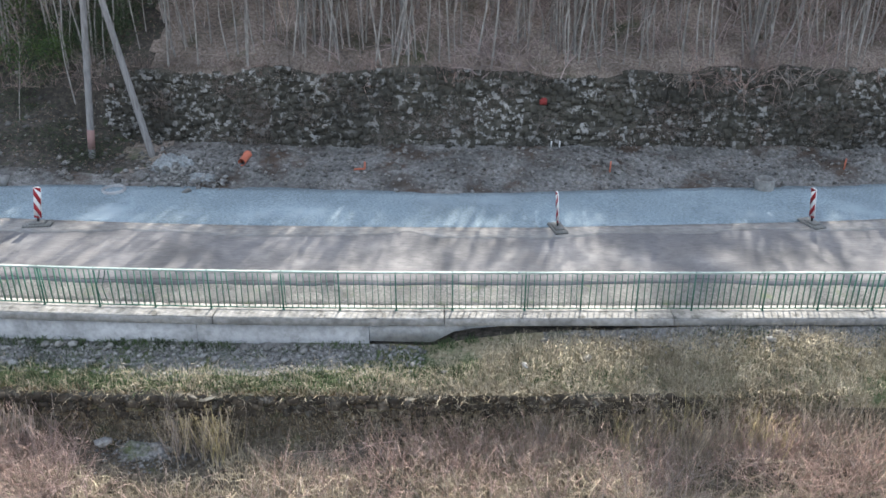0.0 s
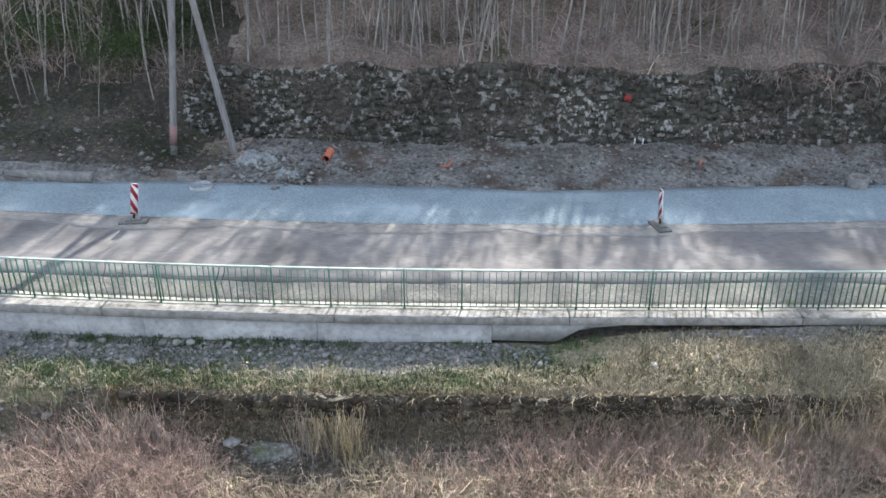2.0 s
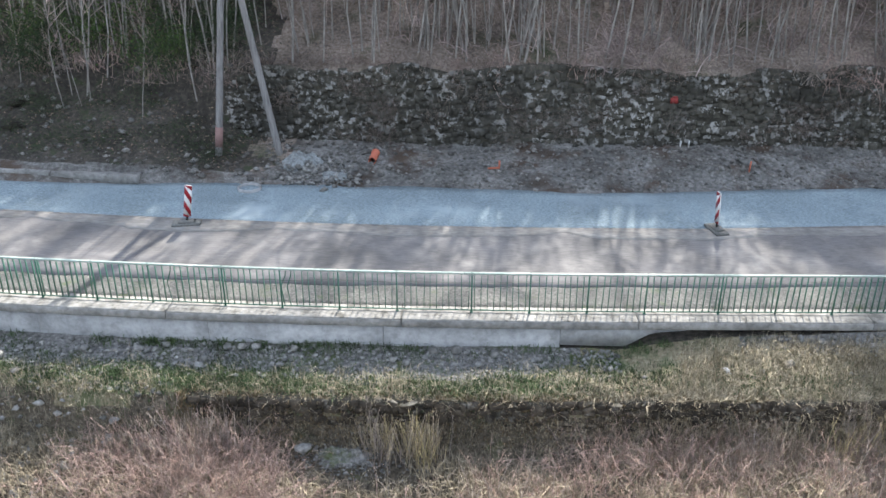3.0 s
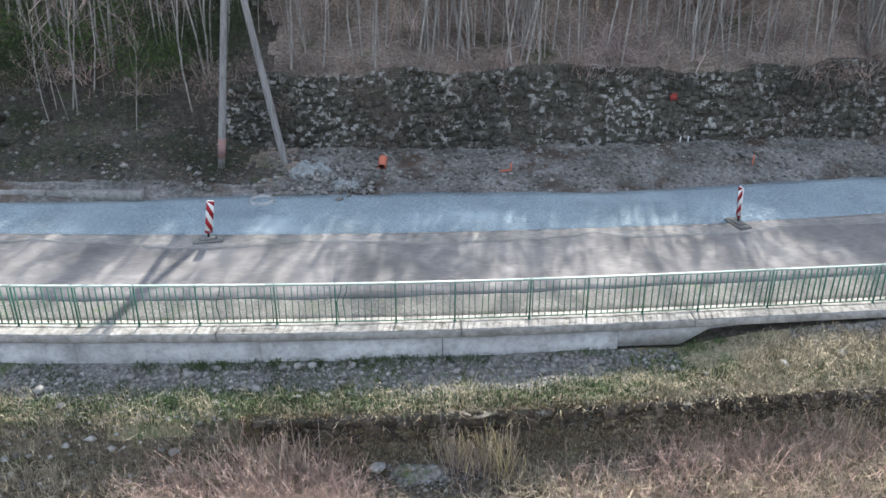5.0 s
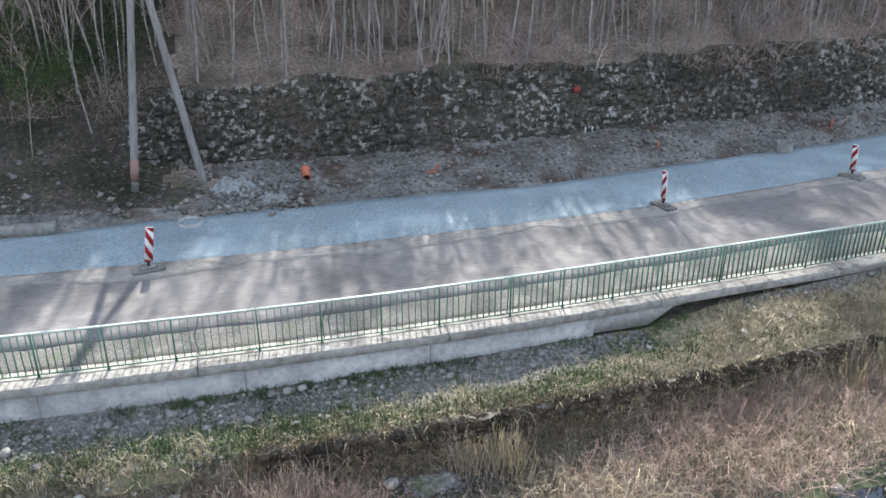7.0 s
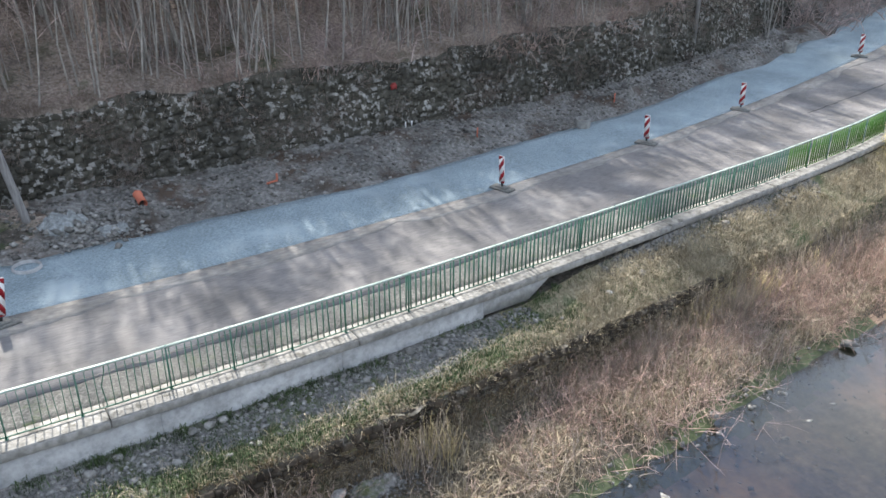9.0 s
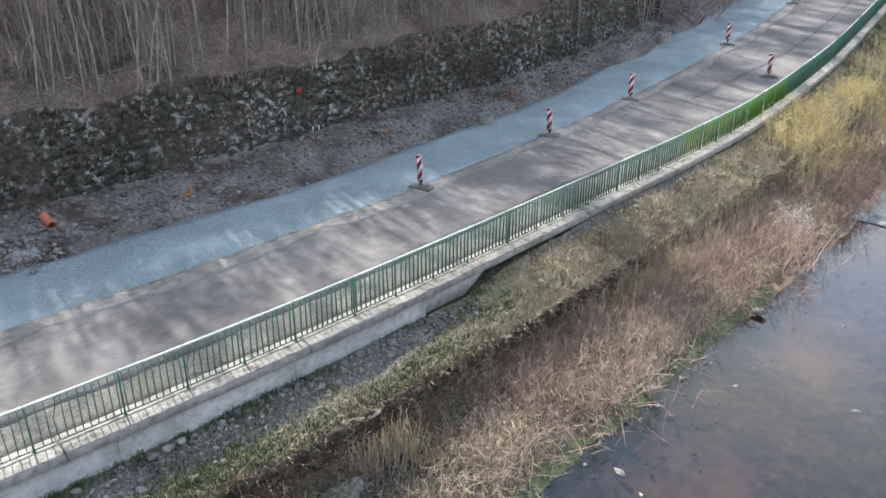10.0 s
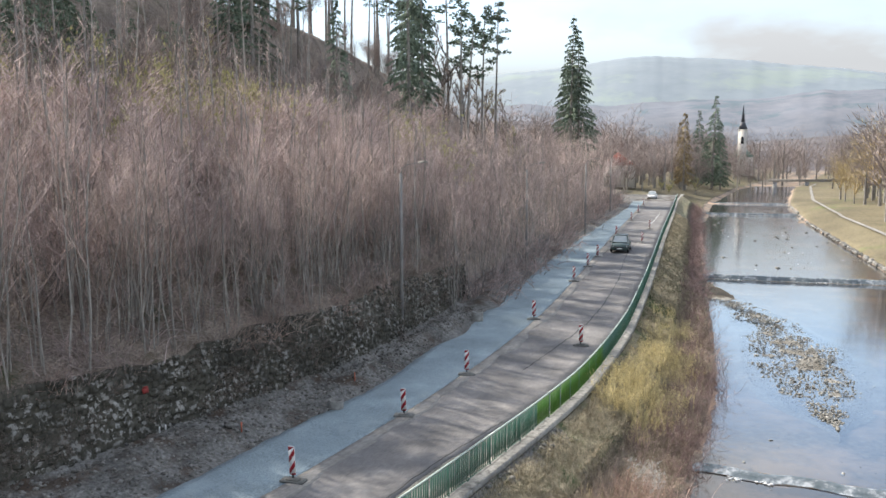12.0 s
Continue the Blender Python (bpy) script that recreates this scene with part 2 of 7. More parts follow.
M["algae"] = material("algae_mud", [(0.035, 0.045, 0.022), (0.07, 0.09, 0.04), (0.12, 0.125, 0.075)], scale=5, rough=0.6, bump=0.6, bump_dist=0.03, large=0.3, large_scale=0.8)
M["bankred"] = material("bank_red_twig", [(0.26, 0.18, 0.155), (0.47, 0.345, 0.3)], scale=2, bump=0, large=0.3, large_scale=0.5, rand=0.25, island=0.35)
M["bankgrey"] = material("bank_grey_twig", [(0.21, 0.175, 0.15), (0.4, 0.335, 0.29)], scale=2, bump=0, large=0.3, large_scale=0.5, rand=0.2, island=0.35)
M["thatch"] = material("bank_straw", [(0.2, 0.165, 0.115), (0.35, 0.3, 0.215)], scale=2, bump=0, large=0.3, large_scale=0.5, island=0.4)
M["dust"] = material("sandy_dust", [(0.155, 0.147, 0.137), (0.215, 0.204, 0.19), (0.28, 0.266, 0.25)], scale=9, stretch=(0.4, 1, 1), bump=0.4, bump_dist=0.01, large=0.2, large_scale=0.8)
M["whitewater"] = material("white_water", [(0.06, 0.08, 0.09), (0.11, 0.13, 0.145), (0.4, 0.42, 0.44)], scale=2.2, rough=0.25, bump=0.7, bump_dist=0.05, large=0.3, large_scale=0.5)
# distance haze is mixed into the foothill colours as blue-grey
M["nearforest"] = material("foothill_haze", [(0.1, 0.115, 0.14), (0.13, 0.14, 0.165), (0.16, 0.165, 0.185)], scale=0.03, bump=0, large=0.14, large_scale=0.008, spots=((0.085, 0.115, 0.135), 0.012, 0.54, 0.6))
M["rust"] = material("rusty_moss", [(0.1, 0.068, 0.034), (0.19, 0.135, 0.07)], scale=3, bump=0, large=0.3, island=0.4)
M["shoot"] = material("willow_shoot", [(0.29, 0.19, 0.155), (0.5, 0.365, 0.305)], scale=2, bump=0, large=0.3, large_scale=0.6, rand=0.25, island=0.4)
M["cane"] = material("dry_cane", [(0.26, 0.212, 0.155), (0.44, 0.37, 0.28)], scale=2, bump=0, large=0.25, large_scale=0.6, rand=0.25, island=0.35)
M["goldgrass"] = material("golden_dry_leaf", [(0.5, 0.42, 0.21), (0.7, 0.61, 0.36)], scale=2, bump=0, large=0.3, large_scale=0.5, island=0.35)
M["goldcane"] = material("golden_straw_cane", [(0.4, 0.325, 0.165), (0.62, 0.52, 0.29)], scale=2, bump=0, large=0.25, large_scale=0.6, rand=0.2, island=0.35)
M["drygrass"] = material("dry_grass", [(0.23, 0.195, 0.132), (0.4, 0.345, 0.25)], scale=2, bump=0, large=0.3, large_scale=0.5, island=0.4)
M["greengrass"] = material("green_grass", [(0.034, 0.058, 0.022), (0.075, 0.108, 0.044)], scale=2, bump=0, large=0.3, large_scale=0.5, island=0.4)
M["yellowbud"] = material("yellow_green_buds", [(0.33, 0.31, 0.14), (0.5, 0.47, 0.23)], scale=2, bump=0, large=0.3, large_scale=0.5, island=0.35, rand=0.15)
M["blossom"] = material("pale_blossom", [(0.5, 0.5, 0.45), (0.7, 0.7, 0.66)], scale=2, bump=0, island=0.2)
M["needle"] = material("spruce_needles", [(0.1, 0.135, 0.1), (0.2, 0.245, 0.18)], scale=3, bump=0, large=0.3, large_scale=0.4, island=0.4, rand=0.2)
M["larch"] = material("tan_larch_twig", [(0.2, 0.15, 0.08), (0.34, 0.27, 0.16)], scale=3, bump=0, large=0.3, large_scale=0.4, island=0.4)
M["ivy"] = material("dark_ivy_leaf", [(0.025, 0.04, 0.018), (0.06, 0.085, 0.04)], scale=3, rough=0.5, bump=0, large=0.4, island=0.5)
M["deadleaf"] = material("dead_leaf", [(0.11, 0.078, 0.056), (0.27, 0.205, 0.155)], scale=2, bump=0, large=0.3, large_scale=0.6, island=0.5)
M["leaf"] = material("young_leaf", [(0.05, 0.09, 0.025), (0.1, 0.15, 0.045)], scale=3, bump=0, large=0.3, island=0.4)
M["plaster"] = plain("pale_plaster", (0.62, 0.59, 0.54), 0.9)
M["roofred"] = plain("red_roof_tile", (0.32, 0.1, 0.075), 0.8)
M["roofgreen"] = plain("copper_green_roof", (0.2, 0.32, 0.28), 0.7)
M["slate"] = plain("dark_spire_metal", (0.07, 0.075, 0.085), 0.5)
M["path"] = material("pale_path", [(0.19, 0.183, 0.165), (0.27, 0.258, 0.24)], scale=5, bump=0.3)
M["carblack"] = plain("dark_green_car_paint", (0.055, 0.08, 0.075), 0.22)
M["carwhite"] = plain("white_car_paint", (0.7, 0.7, 0.7), 0.25)
M["glass"] = plain("car_glass", (0.02, 0.025, 0.03), 0.05)
# sky reflection given to the windscreen as a pale base colour
M["screen"] = plain("windscreen_sky_tint", (0.3, 0.34, 0.36), 0.06)
M["lens"] = plain("lamp_lens", (0.8, 0.8, 0.8), 0.1)
M["tyre"] = plain("tyre_rubber", (0.02, 0.02, 0.02), 0.85)
M["chrome"] = plain("wheel_alloy", (0.5, 0.5, 0.52), 0.3, 0.9)
M["dark"] = plain("black_plastic", (0.02, 0.02, 0.02), 0.6)
M["foam"] = material("water_foam", [(0.6, 0.61, 0.62), (0.8, 0.81, 0.82)], scale=9, bump=0.6, bump_dist=0.03)
M["sand"] = material("grey_sand", [(0.14, 0.15, 0.15), (0.24, 0.255, 0.255), (0.36, 0.38, 0.38)], scale=9, bump=0.9, bump_dist=0.05, large=0.2, large_scale=1.5)
# the pale blue stands for air between here and the far hills
M["farforest"] = material("far_forest_haze", [(0.17, 0.205, 0.235), (0.19, 0.225, 0.255), (0.21, 0.245, 0.27)], scale=0.012, bump=0, large=0.08, large_scale=0.002, spots=((0.22, 0.265, 0.255), 0.0035, 0.52, 0.6))


def water_material(name, tint, ripple):
    """Clear water: see-through from above, mirroring the sky the more, the flatter one looks."""
    m = bpy.data.materials.new(name)
    m.use_nodes = True
    n, l = m.node_tree.nodes, m.node_tree.links
    n.remove(n["Principled BSDF"])
    tr, gl, mx, lw = n.new("ShaderNodeBsdfTransparent"), n.new("ShaderNodeBsdfGlossy"), n.new("ShaderNodeMixShader"), n.new("ShaderNodeLayerWeight")
    tr.inputs["Color"].default_value = (*tint, 1)
    gl.inputs["Color"].default_value = (0.97, 0.98, 1.0, 1)
    gl.inputs["Roughness"].default_value = 0.07
    lw.inputs["Blend"].default_value = 0.5
    po, ma = n.new("ShaderNodeMath"), n.new("ShaderNodeMath")
    po.operation, ma.operation = "POWER", "MULTIPLY_ADD"
    po.inputs[1].default_value = 2.9
    ma.inputs[1].default_value, ma.inputs[2].default_value = 0.965, 0.03
    tc, mp, no, bu = n.new("ShaderNodeTexCoord"), n.new("ShaderNodeMapping"), n.new("ShaderNodeTexNoise"), n.new("ShaderNodeBump")
    mp.inputs["Scale"].default_value = (1.6, 1.0, 1.0)
    no.inputs["Scale"].default_value, no.inputs["Detail"].default_value = 1.5, 5.0
    bu.inputs["Strength"].default_value, bu.inputs["Distance"].default_value = ripple, 0.04 if ripple < 0.5 else 0.2
    l.new(tc.outputs["Object"], mp.inputs["Vector"])
    l.new(mp.outputs["Vector"], no.inputs["Vector"])
    l.new(no.outputs["Fac"], bu.inputs["Height"])
    l.new(bu.outputs["Normal"], gl.inputs["Normal"])
    l.new(bu.outputs["Normal"], lw.inputs["Normal"])
    l.new(lw.outputs["Facing"], po.inputs[0])
    l.new(po.outputs["Value"], ma.inputs[0])
    l.new(ma.outputs["Value"], mx.inputs["Fac"])
    l.new(tr.outputs["BSDF"], mx.inputs[1])
    l.new(gl.outputs["BSDF"], mx.inputs[2])
    l.new(mx.outputs["Shader"], n["Material Output"].inputs["Surface"])
    return m


M["rapids"] = water_material("rippled_water", (0.5, 0.52, 0.52), 0.32)
M["water"] = water_material("shallow_water", (0.37, 0.345, 0.315), 0.14)
M["deepwater"] = water_material("deeper_water", (0.5, 0.54, 0.57), 0.2)
# ivy slope colour, used again as painted shade under the coping
M["darkslope"] = material("ivy_slope_and_recess_shade", [(0.028, 0.026, 0.021), (0.06, 0.053, 0.044), (0.115, 0.098, 0.081)], scale=6, bump=1.0, bump_dist=0.08, large=0.4, large_scale=0.4, spots=((0.04, 0.052, 0.025), 1.6, 0.56, 0.68))
M["lip"] = material("stained_concrete", [(0.15, 0.145, 0.135), (0.23, 0.225, 0.21), (0.31, 0.3, 0.285)], scale=5, rough=0.9, bump=0.4, bump_dist=0.01, large=0.25, large_scale=0.8, rand=0.1)


# ---- geometry helpers ----
class Geo:
    """Gathers vertices and faces, given in bulk."""

    def __init__(self):
        self.v, self.q, self.t, self.n = [], [], [], 0

    def add(self, verts, quads=(), tris=()):
        self.v.append(np.asarray(verts, float).reshape(-1, 3))
        if len(quads):
            self.q.append(np.asarray(quads, int).reshape(-1, 4) + self.n)
        if len(tris):
            self.t.append(np.asarray(tris, int).reshape(-1, 3) + self.n)
        self.n += len(self.v[-1])
        return self

    def arrays(self):
        v = np.concatenate(self.v) if self.v else np.zeros((0, 3))
        q = np.concatenate(self.q) if self.q else np.zeros((0, 4), int)
        t = np.concatenate(self.t) if self.t else np.zeros((0, 3), int)
        return v, q, t

    def join(self, other, m):
        """Adds another's pieces, moved by the 4 x 4 matrix m."""
        v, q, t = other.arrays() if isinstance(other, Geo) else other
        m = np.array(m)
        return self.add(v @ m[:3, :3].T + m[:3, 3], q, t)

    def box(self, m, size, top=1.0):
        """A box of that size standing on the origin of m; top: the share of its width left at the top."""
        x, y, z = size[0] / 2, size[1] / 2, size[2]
        c = np.array([(-x, -y, 0), (x, -y, 0), (x, y, 0), (-x, y, 0), (-x * top, -y * top, z), (x * top, -y * top, z), (x * top, y * top, z), (-x * top, y * top, z)])
        m = np.array(m)
        return self.add(c @ m[:3, :3].T + m[:3, 3], [(3, 2, 1, 0), (4, 5, 6, 7), (0, 1, 5, 4), (1, 2, 6, 5), (2, 3, 7, 6), (3, 0, 4, 7)])

    def tube(self, pts, radii, sides=5, cap=False):
        pts, radii = np.asarray(pts, float), np.broadcast_to(np.asarray(radii, float), (len(pts),))
        tan = np.gradient(pts, axis=0)
        tan /= np.linalg.norm(tan, axis=1)[:, None] + 1e-9
        ref = np.array([0.0, 0.0, 1.0]) if abs(tan[0][2]) < 0.9 else np.array([1.0, 0.0, 0.0])
        a = np.cross(tan, ref)
        a /= np.linalg.norm(a, axis=1)[:, None] + 1e-9
        b = np.cross(tan, a)
        ang = np.arange(sides) * 2 * np.pi / sides
        v = (pts[:, None] + radii[:, None, None] * (np.cos(ang)[None, :, None] * a[:, None] + np.sin(ang)[None, :, None] * b[:, None])).reshape(-1, 3)
        i = np.arange(len(pts) - 1)[:, None] * sides
        k = np.arange(sides)[None]
        k2 = (k + 1) % sides
        q = np.stack([i + k, i + k2, i + sides + k2, i + sides + k], -1).reshape(-1, 4)
        t = []
        if cap:
            e = (len(pts) - 1) * sides
            t = [(e, e + j, e + j + 1) for j in range(1, sides - 1)] + [(0, j + 1, j) for j in range(1, sides - 1)]
        return self.add(v, q, t)

    def mesh(self, name, mat=None, smooth=False):
        v, q, t = self.arrays()
        me = bpy.data.meshes.new(name)
        me.vertices.add(len(v))
        me.vertices.foreach_set("co", v.ravel())
        me.loops.add(4 * len(q) + 3 * len(t))
        me.loops.foreach_set("vertex_index", np.concatenate([q.ravel(), t.ravel()]).astype(np.int32))
        me.polygons.add(len(q) + len(t))
        me.polygons.foreach_set("loop_start", np.concatenate([np.arange(len(q)) * 4, 4 * len(q) + np.arange(len(t)) * 3]).astype(np.int32))
        if smooth:
            me.polygons.foreach_set("use_smooth", np.ones(len(q) + len(t), bool))
        if mat:
            me.materials.append(mat)
        me.update(calc_edges=True)
        me.validate()
        return me


def part(name, geo, mat, parent, label="", smooth=False):
    me = geo if isinstance(geo, bpy.types.Mesh) else geo.mesh(name, mat, smooth)
    ob = new(name, me)
    ob.parent = parent
    if label:
        ob["label"] = label
    return ob


def empty(name, m, label, category, group="", kind=""):
    ob = new(name)
    ob.empty_display_size = 0.2
    ob.matrix_world = m
    return tagged(ob, label, category, group, kind)


def thing(name, geo, mat, label, category="", kind="", smooth=False, group=""):
    ob = new(name, geo if isinstance(geo, bpy.types.Mesh) else geo.mesh(name, mat, smooth))
    return tagged(ob, label, category, group, kind)


def lattice(x, y, seed):
    h = np.sin(x * 127.1 + y * 311.7 + seed * 74.7) * 43758.5453
    return h - np.floor(h)


def vnoise(x, y, seed=0):
    """Smooth value noise from 0 to 1."""
    x, y = np.asarray(x, float), np.asarray(y, float)
    i, j = np.floor(x), np.floor(y)
    u, w = x - i, y - j
    u, w = u * u * (3 - 2 * u), w * w * (3 - 2 * w)
    a, b, c, d = lattice(i, j, seed), lattice(i + 1, j, seed), lattice(i, j + 1, seed), lattice(i + 1, j + 1, seed)
    return a + (b - a) * u + (c - a) * w + (a - b - c + d) * u * w


def fbm(x, y, seed=0, octaves=4):
    return sum(vnoise(x * 2**k, y * 2**k, seed + k) / 2**k for k in range(octaves)) / (2 - 2.0 ** (1 - octaves))


# ---- the plan: a line along the foot of the railing; u is its x, d the way from it towards the hill ----
RAIL_X = [-900, -80, -40, -25, -17, -13, -9.5, -5, 0, 4, 9.5, 17.2, 21, 29, 33, 48, 80, 120, 152, 200, 300, 500, 2000]
RAIL_Y = [90, 22.6, 19.5, 18.6, 18.25, 18.2, 18.3, 18.5, 18.95, 19.3, 19.8, 20.5, 21.1, 22.65, 23.65, 27.65, 36.6, 47.6, 56.6, 68, 84, 100, 120]
_U = np.arange(-900, 2000, 0.5)
_Y = np.interp(_U, RAIL_X, RAIL_Y)
_ker = np.exp(-0.5 * (np.arange(-16, 17) / 6.0) ** 2)
_Y = np.convolve(np.pad(_Y, 16, mode="edge"), _ker / _ker.sum(), "valid")
_S = np.gradient(_Y, _U)


def road_z(u):
    return np.interp(u, [-60, -14, 2, 11, 17, 26, 47, 80, 190, 400], [0.4, 0, -0.22, -0.33, -0.3, -0.02, 0.4, 1.0, 2.2, 3.0])


def water_z(u):
    return np.interp(u, [17.0, 17.3, 73.5, 73.8, 170, 170.3, 207, 207.3], [-3.0, -2.8, -2.8, -2.35, -2.35, -1.95, -1.95, -1.6])


def plan(u, d):
    """x, y of a place."""
    y, s = np.interp(u, _U, _Y), np.interp(u, _U, _S)
    n = np.sqrt(1 + s * s)
    return u - s * d / n, y + d / n


def unplan(x, y):
    u = np.array(x, float)
    for _ in range(8):
        s = np.interp(u, _U, _S)
        n = np.sqrt(1 + s * s)
        d = (y - np.interp(u, _U, _Y)) * n
        u = x + s * d / n
    return u, (y - np.interp(u, _U, _Y)) * np.sqrt(1 + np.interp(u, _U, _S) ** 2)


def heading(u):
    return math.atan(float(np.interp(u, _U, _S)))


def water_edge(u):
    return np.interp(u, [-40, -8, -3, 4, 9, 14, 60, 120, 200], [-6.4, -5.6, -5.35, -5.3, -5.4, -5.45, -4.9, -4.7, -4.5])


def asphalt_far(u):
    return np.interp(u, [-20, 2, 17, 40, 140], [5.3, 5.3, 6.1, 5.8, 6.0])


def gravel_far(u):
    return np.interp(u, [-21, -18, -14.5, -7, -0.5, 7.5, 15, 22, 60, 90, 130, 146, 168], [7.9, 8.1, 8.55, 8.75, 8.4, 8.95, 9.2, 9.8, 9.8, 9.0, 8.0, 8.5, 26.0])


def hill(u):
    return np.interp(u, [-60, 80, 130, 190, 260, 400], [1.0, 1.0, 0.9, 0.45, 0.2, 0.1])


def crest(u):
    return np.interp(u, [-60, 62, 78, 90, 110, 145, 168, 200], [27.0, 27.0, 26.8, 26.0, 23.5, 19.0, 8.0, 3.0])


WALL_U0, WALL_U1 = -16.5, 38.0


def ground_z(u, d, rough=True):
    """The height of the ground."""
    u, d = np.broadcast_arrays(np.asarray(u, float), np.asarray(d, float))
    r, w, e, g, h = road_z(u), water_z(u), water_edge(u), gravel_far(u), hill(u)
    left = np.clip((-14.0 - u) / 3.0, 0, 1)  # no stone wall here
    foot = np.interp(u, [-14, -4, -1.4, -0.4, 1, 6, 30], [-0.8, -0.74, -0.76, -0.54, -0.38, -0.21, -0.28])
    wl_ = 1 - 0.75 * np.clip((u - 30) / 12, 0, 1)
    rl = r * np.interp(u, [20, 80], [0.5, 0.85])
    far_ = np.clip((76 - u) / 16, 0, 1)
    zero = 0 * u
    knots = [(zero - 900, zero + 6), (zero - 200, zero + 1.5), (zero - 60, zero + 0.6), (zero - 33, zero - 0.5), (zero - 28.6, zero - 0.7), (zero - 25.2, w + 0.75),
             (zero - 24.6, w + 0.6), (zero - 24.3, w - 0.25), (zero - 21, w - 0.4), (e - 1.4, w - 0.3), (e - 0.2, w - 0.03), (e + 0.6, w + 0.25), (e * 0.5 - 1.05, np.maximum(w + 0.45, r * 0.5 - 2.42)), (zero - 2.62, rl - 2.12),
             (zero - 2.3, rl - 1.14), (zero - 1.9, rl - 1.02), (zero - 0.4, r + foot), (zero + 0.15, r + foot), (zero + 0.3, r - 0.06), (g - 0.05, r - 0.06),
             (g + 0.45, r + 0.04 + 0.3 * left), (g + 2.2, r + 0.22 + 0.6 * left), (zero + 12.25, r + 0.5 + 1.3 * left), (zero + 12.75, r + 0.6 + (2.5 - 0.4 * left) * wl_), (zero + 16, r + (2.7 + 2.0 * wl_) * h),
             (zero + 30, r + 10.8 * h), (zero + 37, r + 12.0 * h), (zero + 45, crest(u)), (zero + 50, crest(u) + 1.0), (zero + 62, crest(u) + 1.0 + 9 * far_), (zero + 130, crest(u) + 30 * far_), (zero + 900, r + (20 + 40 * far_) * h)]
    z = knots[0][1] + 0.0
    for (d0, z0), (d1, z1) in zip(knots, knots[1:]):
        z = z + (z1 - z0) * np.clip((d - d0) / (d1 - d0), 0, 1)
    ease = np.clip((d - e - 0.6) / 17, 0, 1)
    low = w + 0.25 + (1.6 - w) * ease * ease * (3 - 2 * ease) + 0.012 * np.clip(d - 12, 0, 900)
    out = np.clip((u - 166) / 26, 0, 1) * (d > e + 0.6)
    z = z * (1 - out) + low * out
    out = np.clip((u - 380) / 60, 0, 1) * (d <= e + 0.6)
    z = z * (1 - out) + (1.2 + 0.012 * np.abs(d)) * out
    if rough:
        dug = np.clip((u + 13.5) / 2, 0, 1) * np.clip((44 - u) / 8, 0, 1)
        ledge = np.exp(-(((d - g - 0.7 - 0.5 * vnoise(u * 0.45, zero, 14)) / 0.26) ** 2)) * np.clip(vnoise(u * 0.8, zero + 3, 15) * 1.7 - 0.35, 0, 1)
        mound = np.exp(-(((d - 10.7 - 0.6 * (vnoise(u * 0.3, zero + 7, 17) - 0.5)) / 0.75) ** 2)) * np.clip(vnoise(u * 0.33, zero + 5, 18) * 1.8 - 0.4, 0, 1)
        ditch = np.exp(-(((d - 11.85) / 0.22) ** 2)) * np.clip(vnoise(u * 0.4, zero + 9, 13) * 1.6 - 0.2, 0, 1)
        z = z + dug * (0.3 * ledge + 0.36 * mound - 0.25 * ditch)
        n = fbm(u * 0.9, d * 0.9, 3) - 0.5
        n2 = fbm(u * 3.1, d * 3.1, 9) - 0.5
        flat = np.clip(np.abs(d - (g + 0.3) / 2) - (g - 0.3) / 2, 0, 1)
        amp = np.where(d > g, 0.25, np.where(d < e, 0.12, 0.18)) + np.where(d > 14, 0.35, 0)
        z = z + flat * (n * amp + n2 * amp * 0.5)
    return z


def at(u, d, dz=0.0):
    x, y = plan(u, d)
    return float(x), float(y), float(ground_z(u, d)) + dz


# ---- the ground ----
def steps(*spans):
    out = []
    for a, b, s in spans:
        out += list(np.arange(a, b, s))
    return np.array(out + [spans[-1][1]])


def sheet(us, ds):
    """A grid over the plan: u, d and the quads."""
    uu, dd = np.meshgrid(us, ds, indexing="ij")
    i = np.arange(len(us) - 1)[:, None] * len(ds) + np.arange(len(ds) - 1)[None]
    q = np.stack([i, i + len(ds), i + len(ds) + 1, i + 1], -1).reshape(-1, 4)
    return uu, dd, q


gu = steps((-300, -60, 30), (-60, -30, 3), (-30, 46, 0.3), (46, 110, 1.2), (110, 330, 5), (330, 1000, 70), (1000, 1900, 300))
gd = steps((-900, -100, 100), (-100, -34, 6), (-34, -23, 0.5), (-23, -9, 1.4), (-9, 0.4, 0.2), (0.4, 6.1, 1.9), (6.1, 13, 0.15), (13, 17, 0.3), (17, 52, 1.2), (52, 130, 6), (130, 900, 110))
uu, dd, gq = sheet(gu, gd)
gx, gy = plan(uu, dd)
ground = thing("ground", Geo().add(np.stack([gx, gy, ground_z(uu, dd)], -1), gq), None, "valley ground of turf, rubble, leaf litter and river bed", "ground", "structure", True)
for k in ("litter", "rubble", "terrace", "bankgravel", "bank", "bed", "lawn", "darkslope", "algae"):
    ground.data.materials.append(M[k])
cu, cd = (uu[:-1, :-1] + uu[1:, 1:]).ravel() / 2, (dd[:-1, :-1] + dd[1:, 1:]).ravel() / 2
jit = (fbm(cu * 0.8, cd * 0.8, 21) - 0.5) * 1.6
g_edge = gravel_far(cu)
slot = np.zeros(len(cu), int)
slot[(cd < 12.6 + jit * 0.3) & ((cu > -12.0 + jit) | (cd < g_edge + 0.9 + jit * 0.5))] = 1
slot[(cu < -13.2 + jit * 2) & (cd > g_edge + 0.7)] = 7
slot[cd < 0.3] = 2
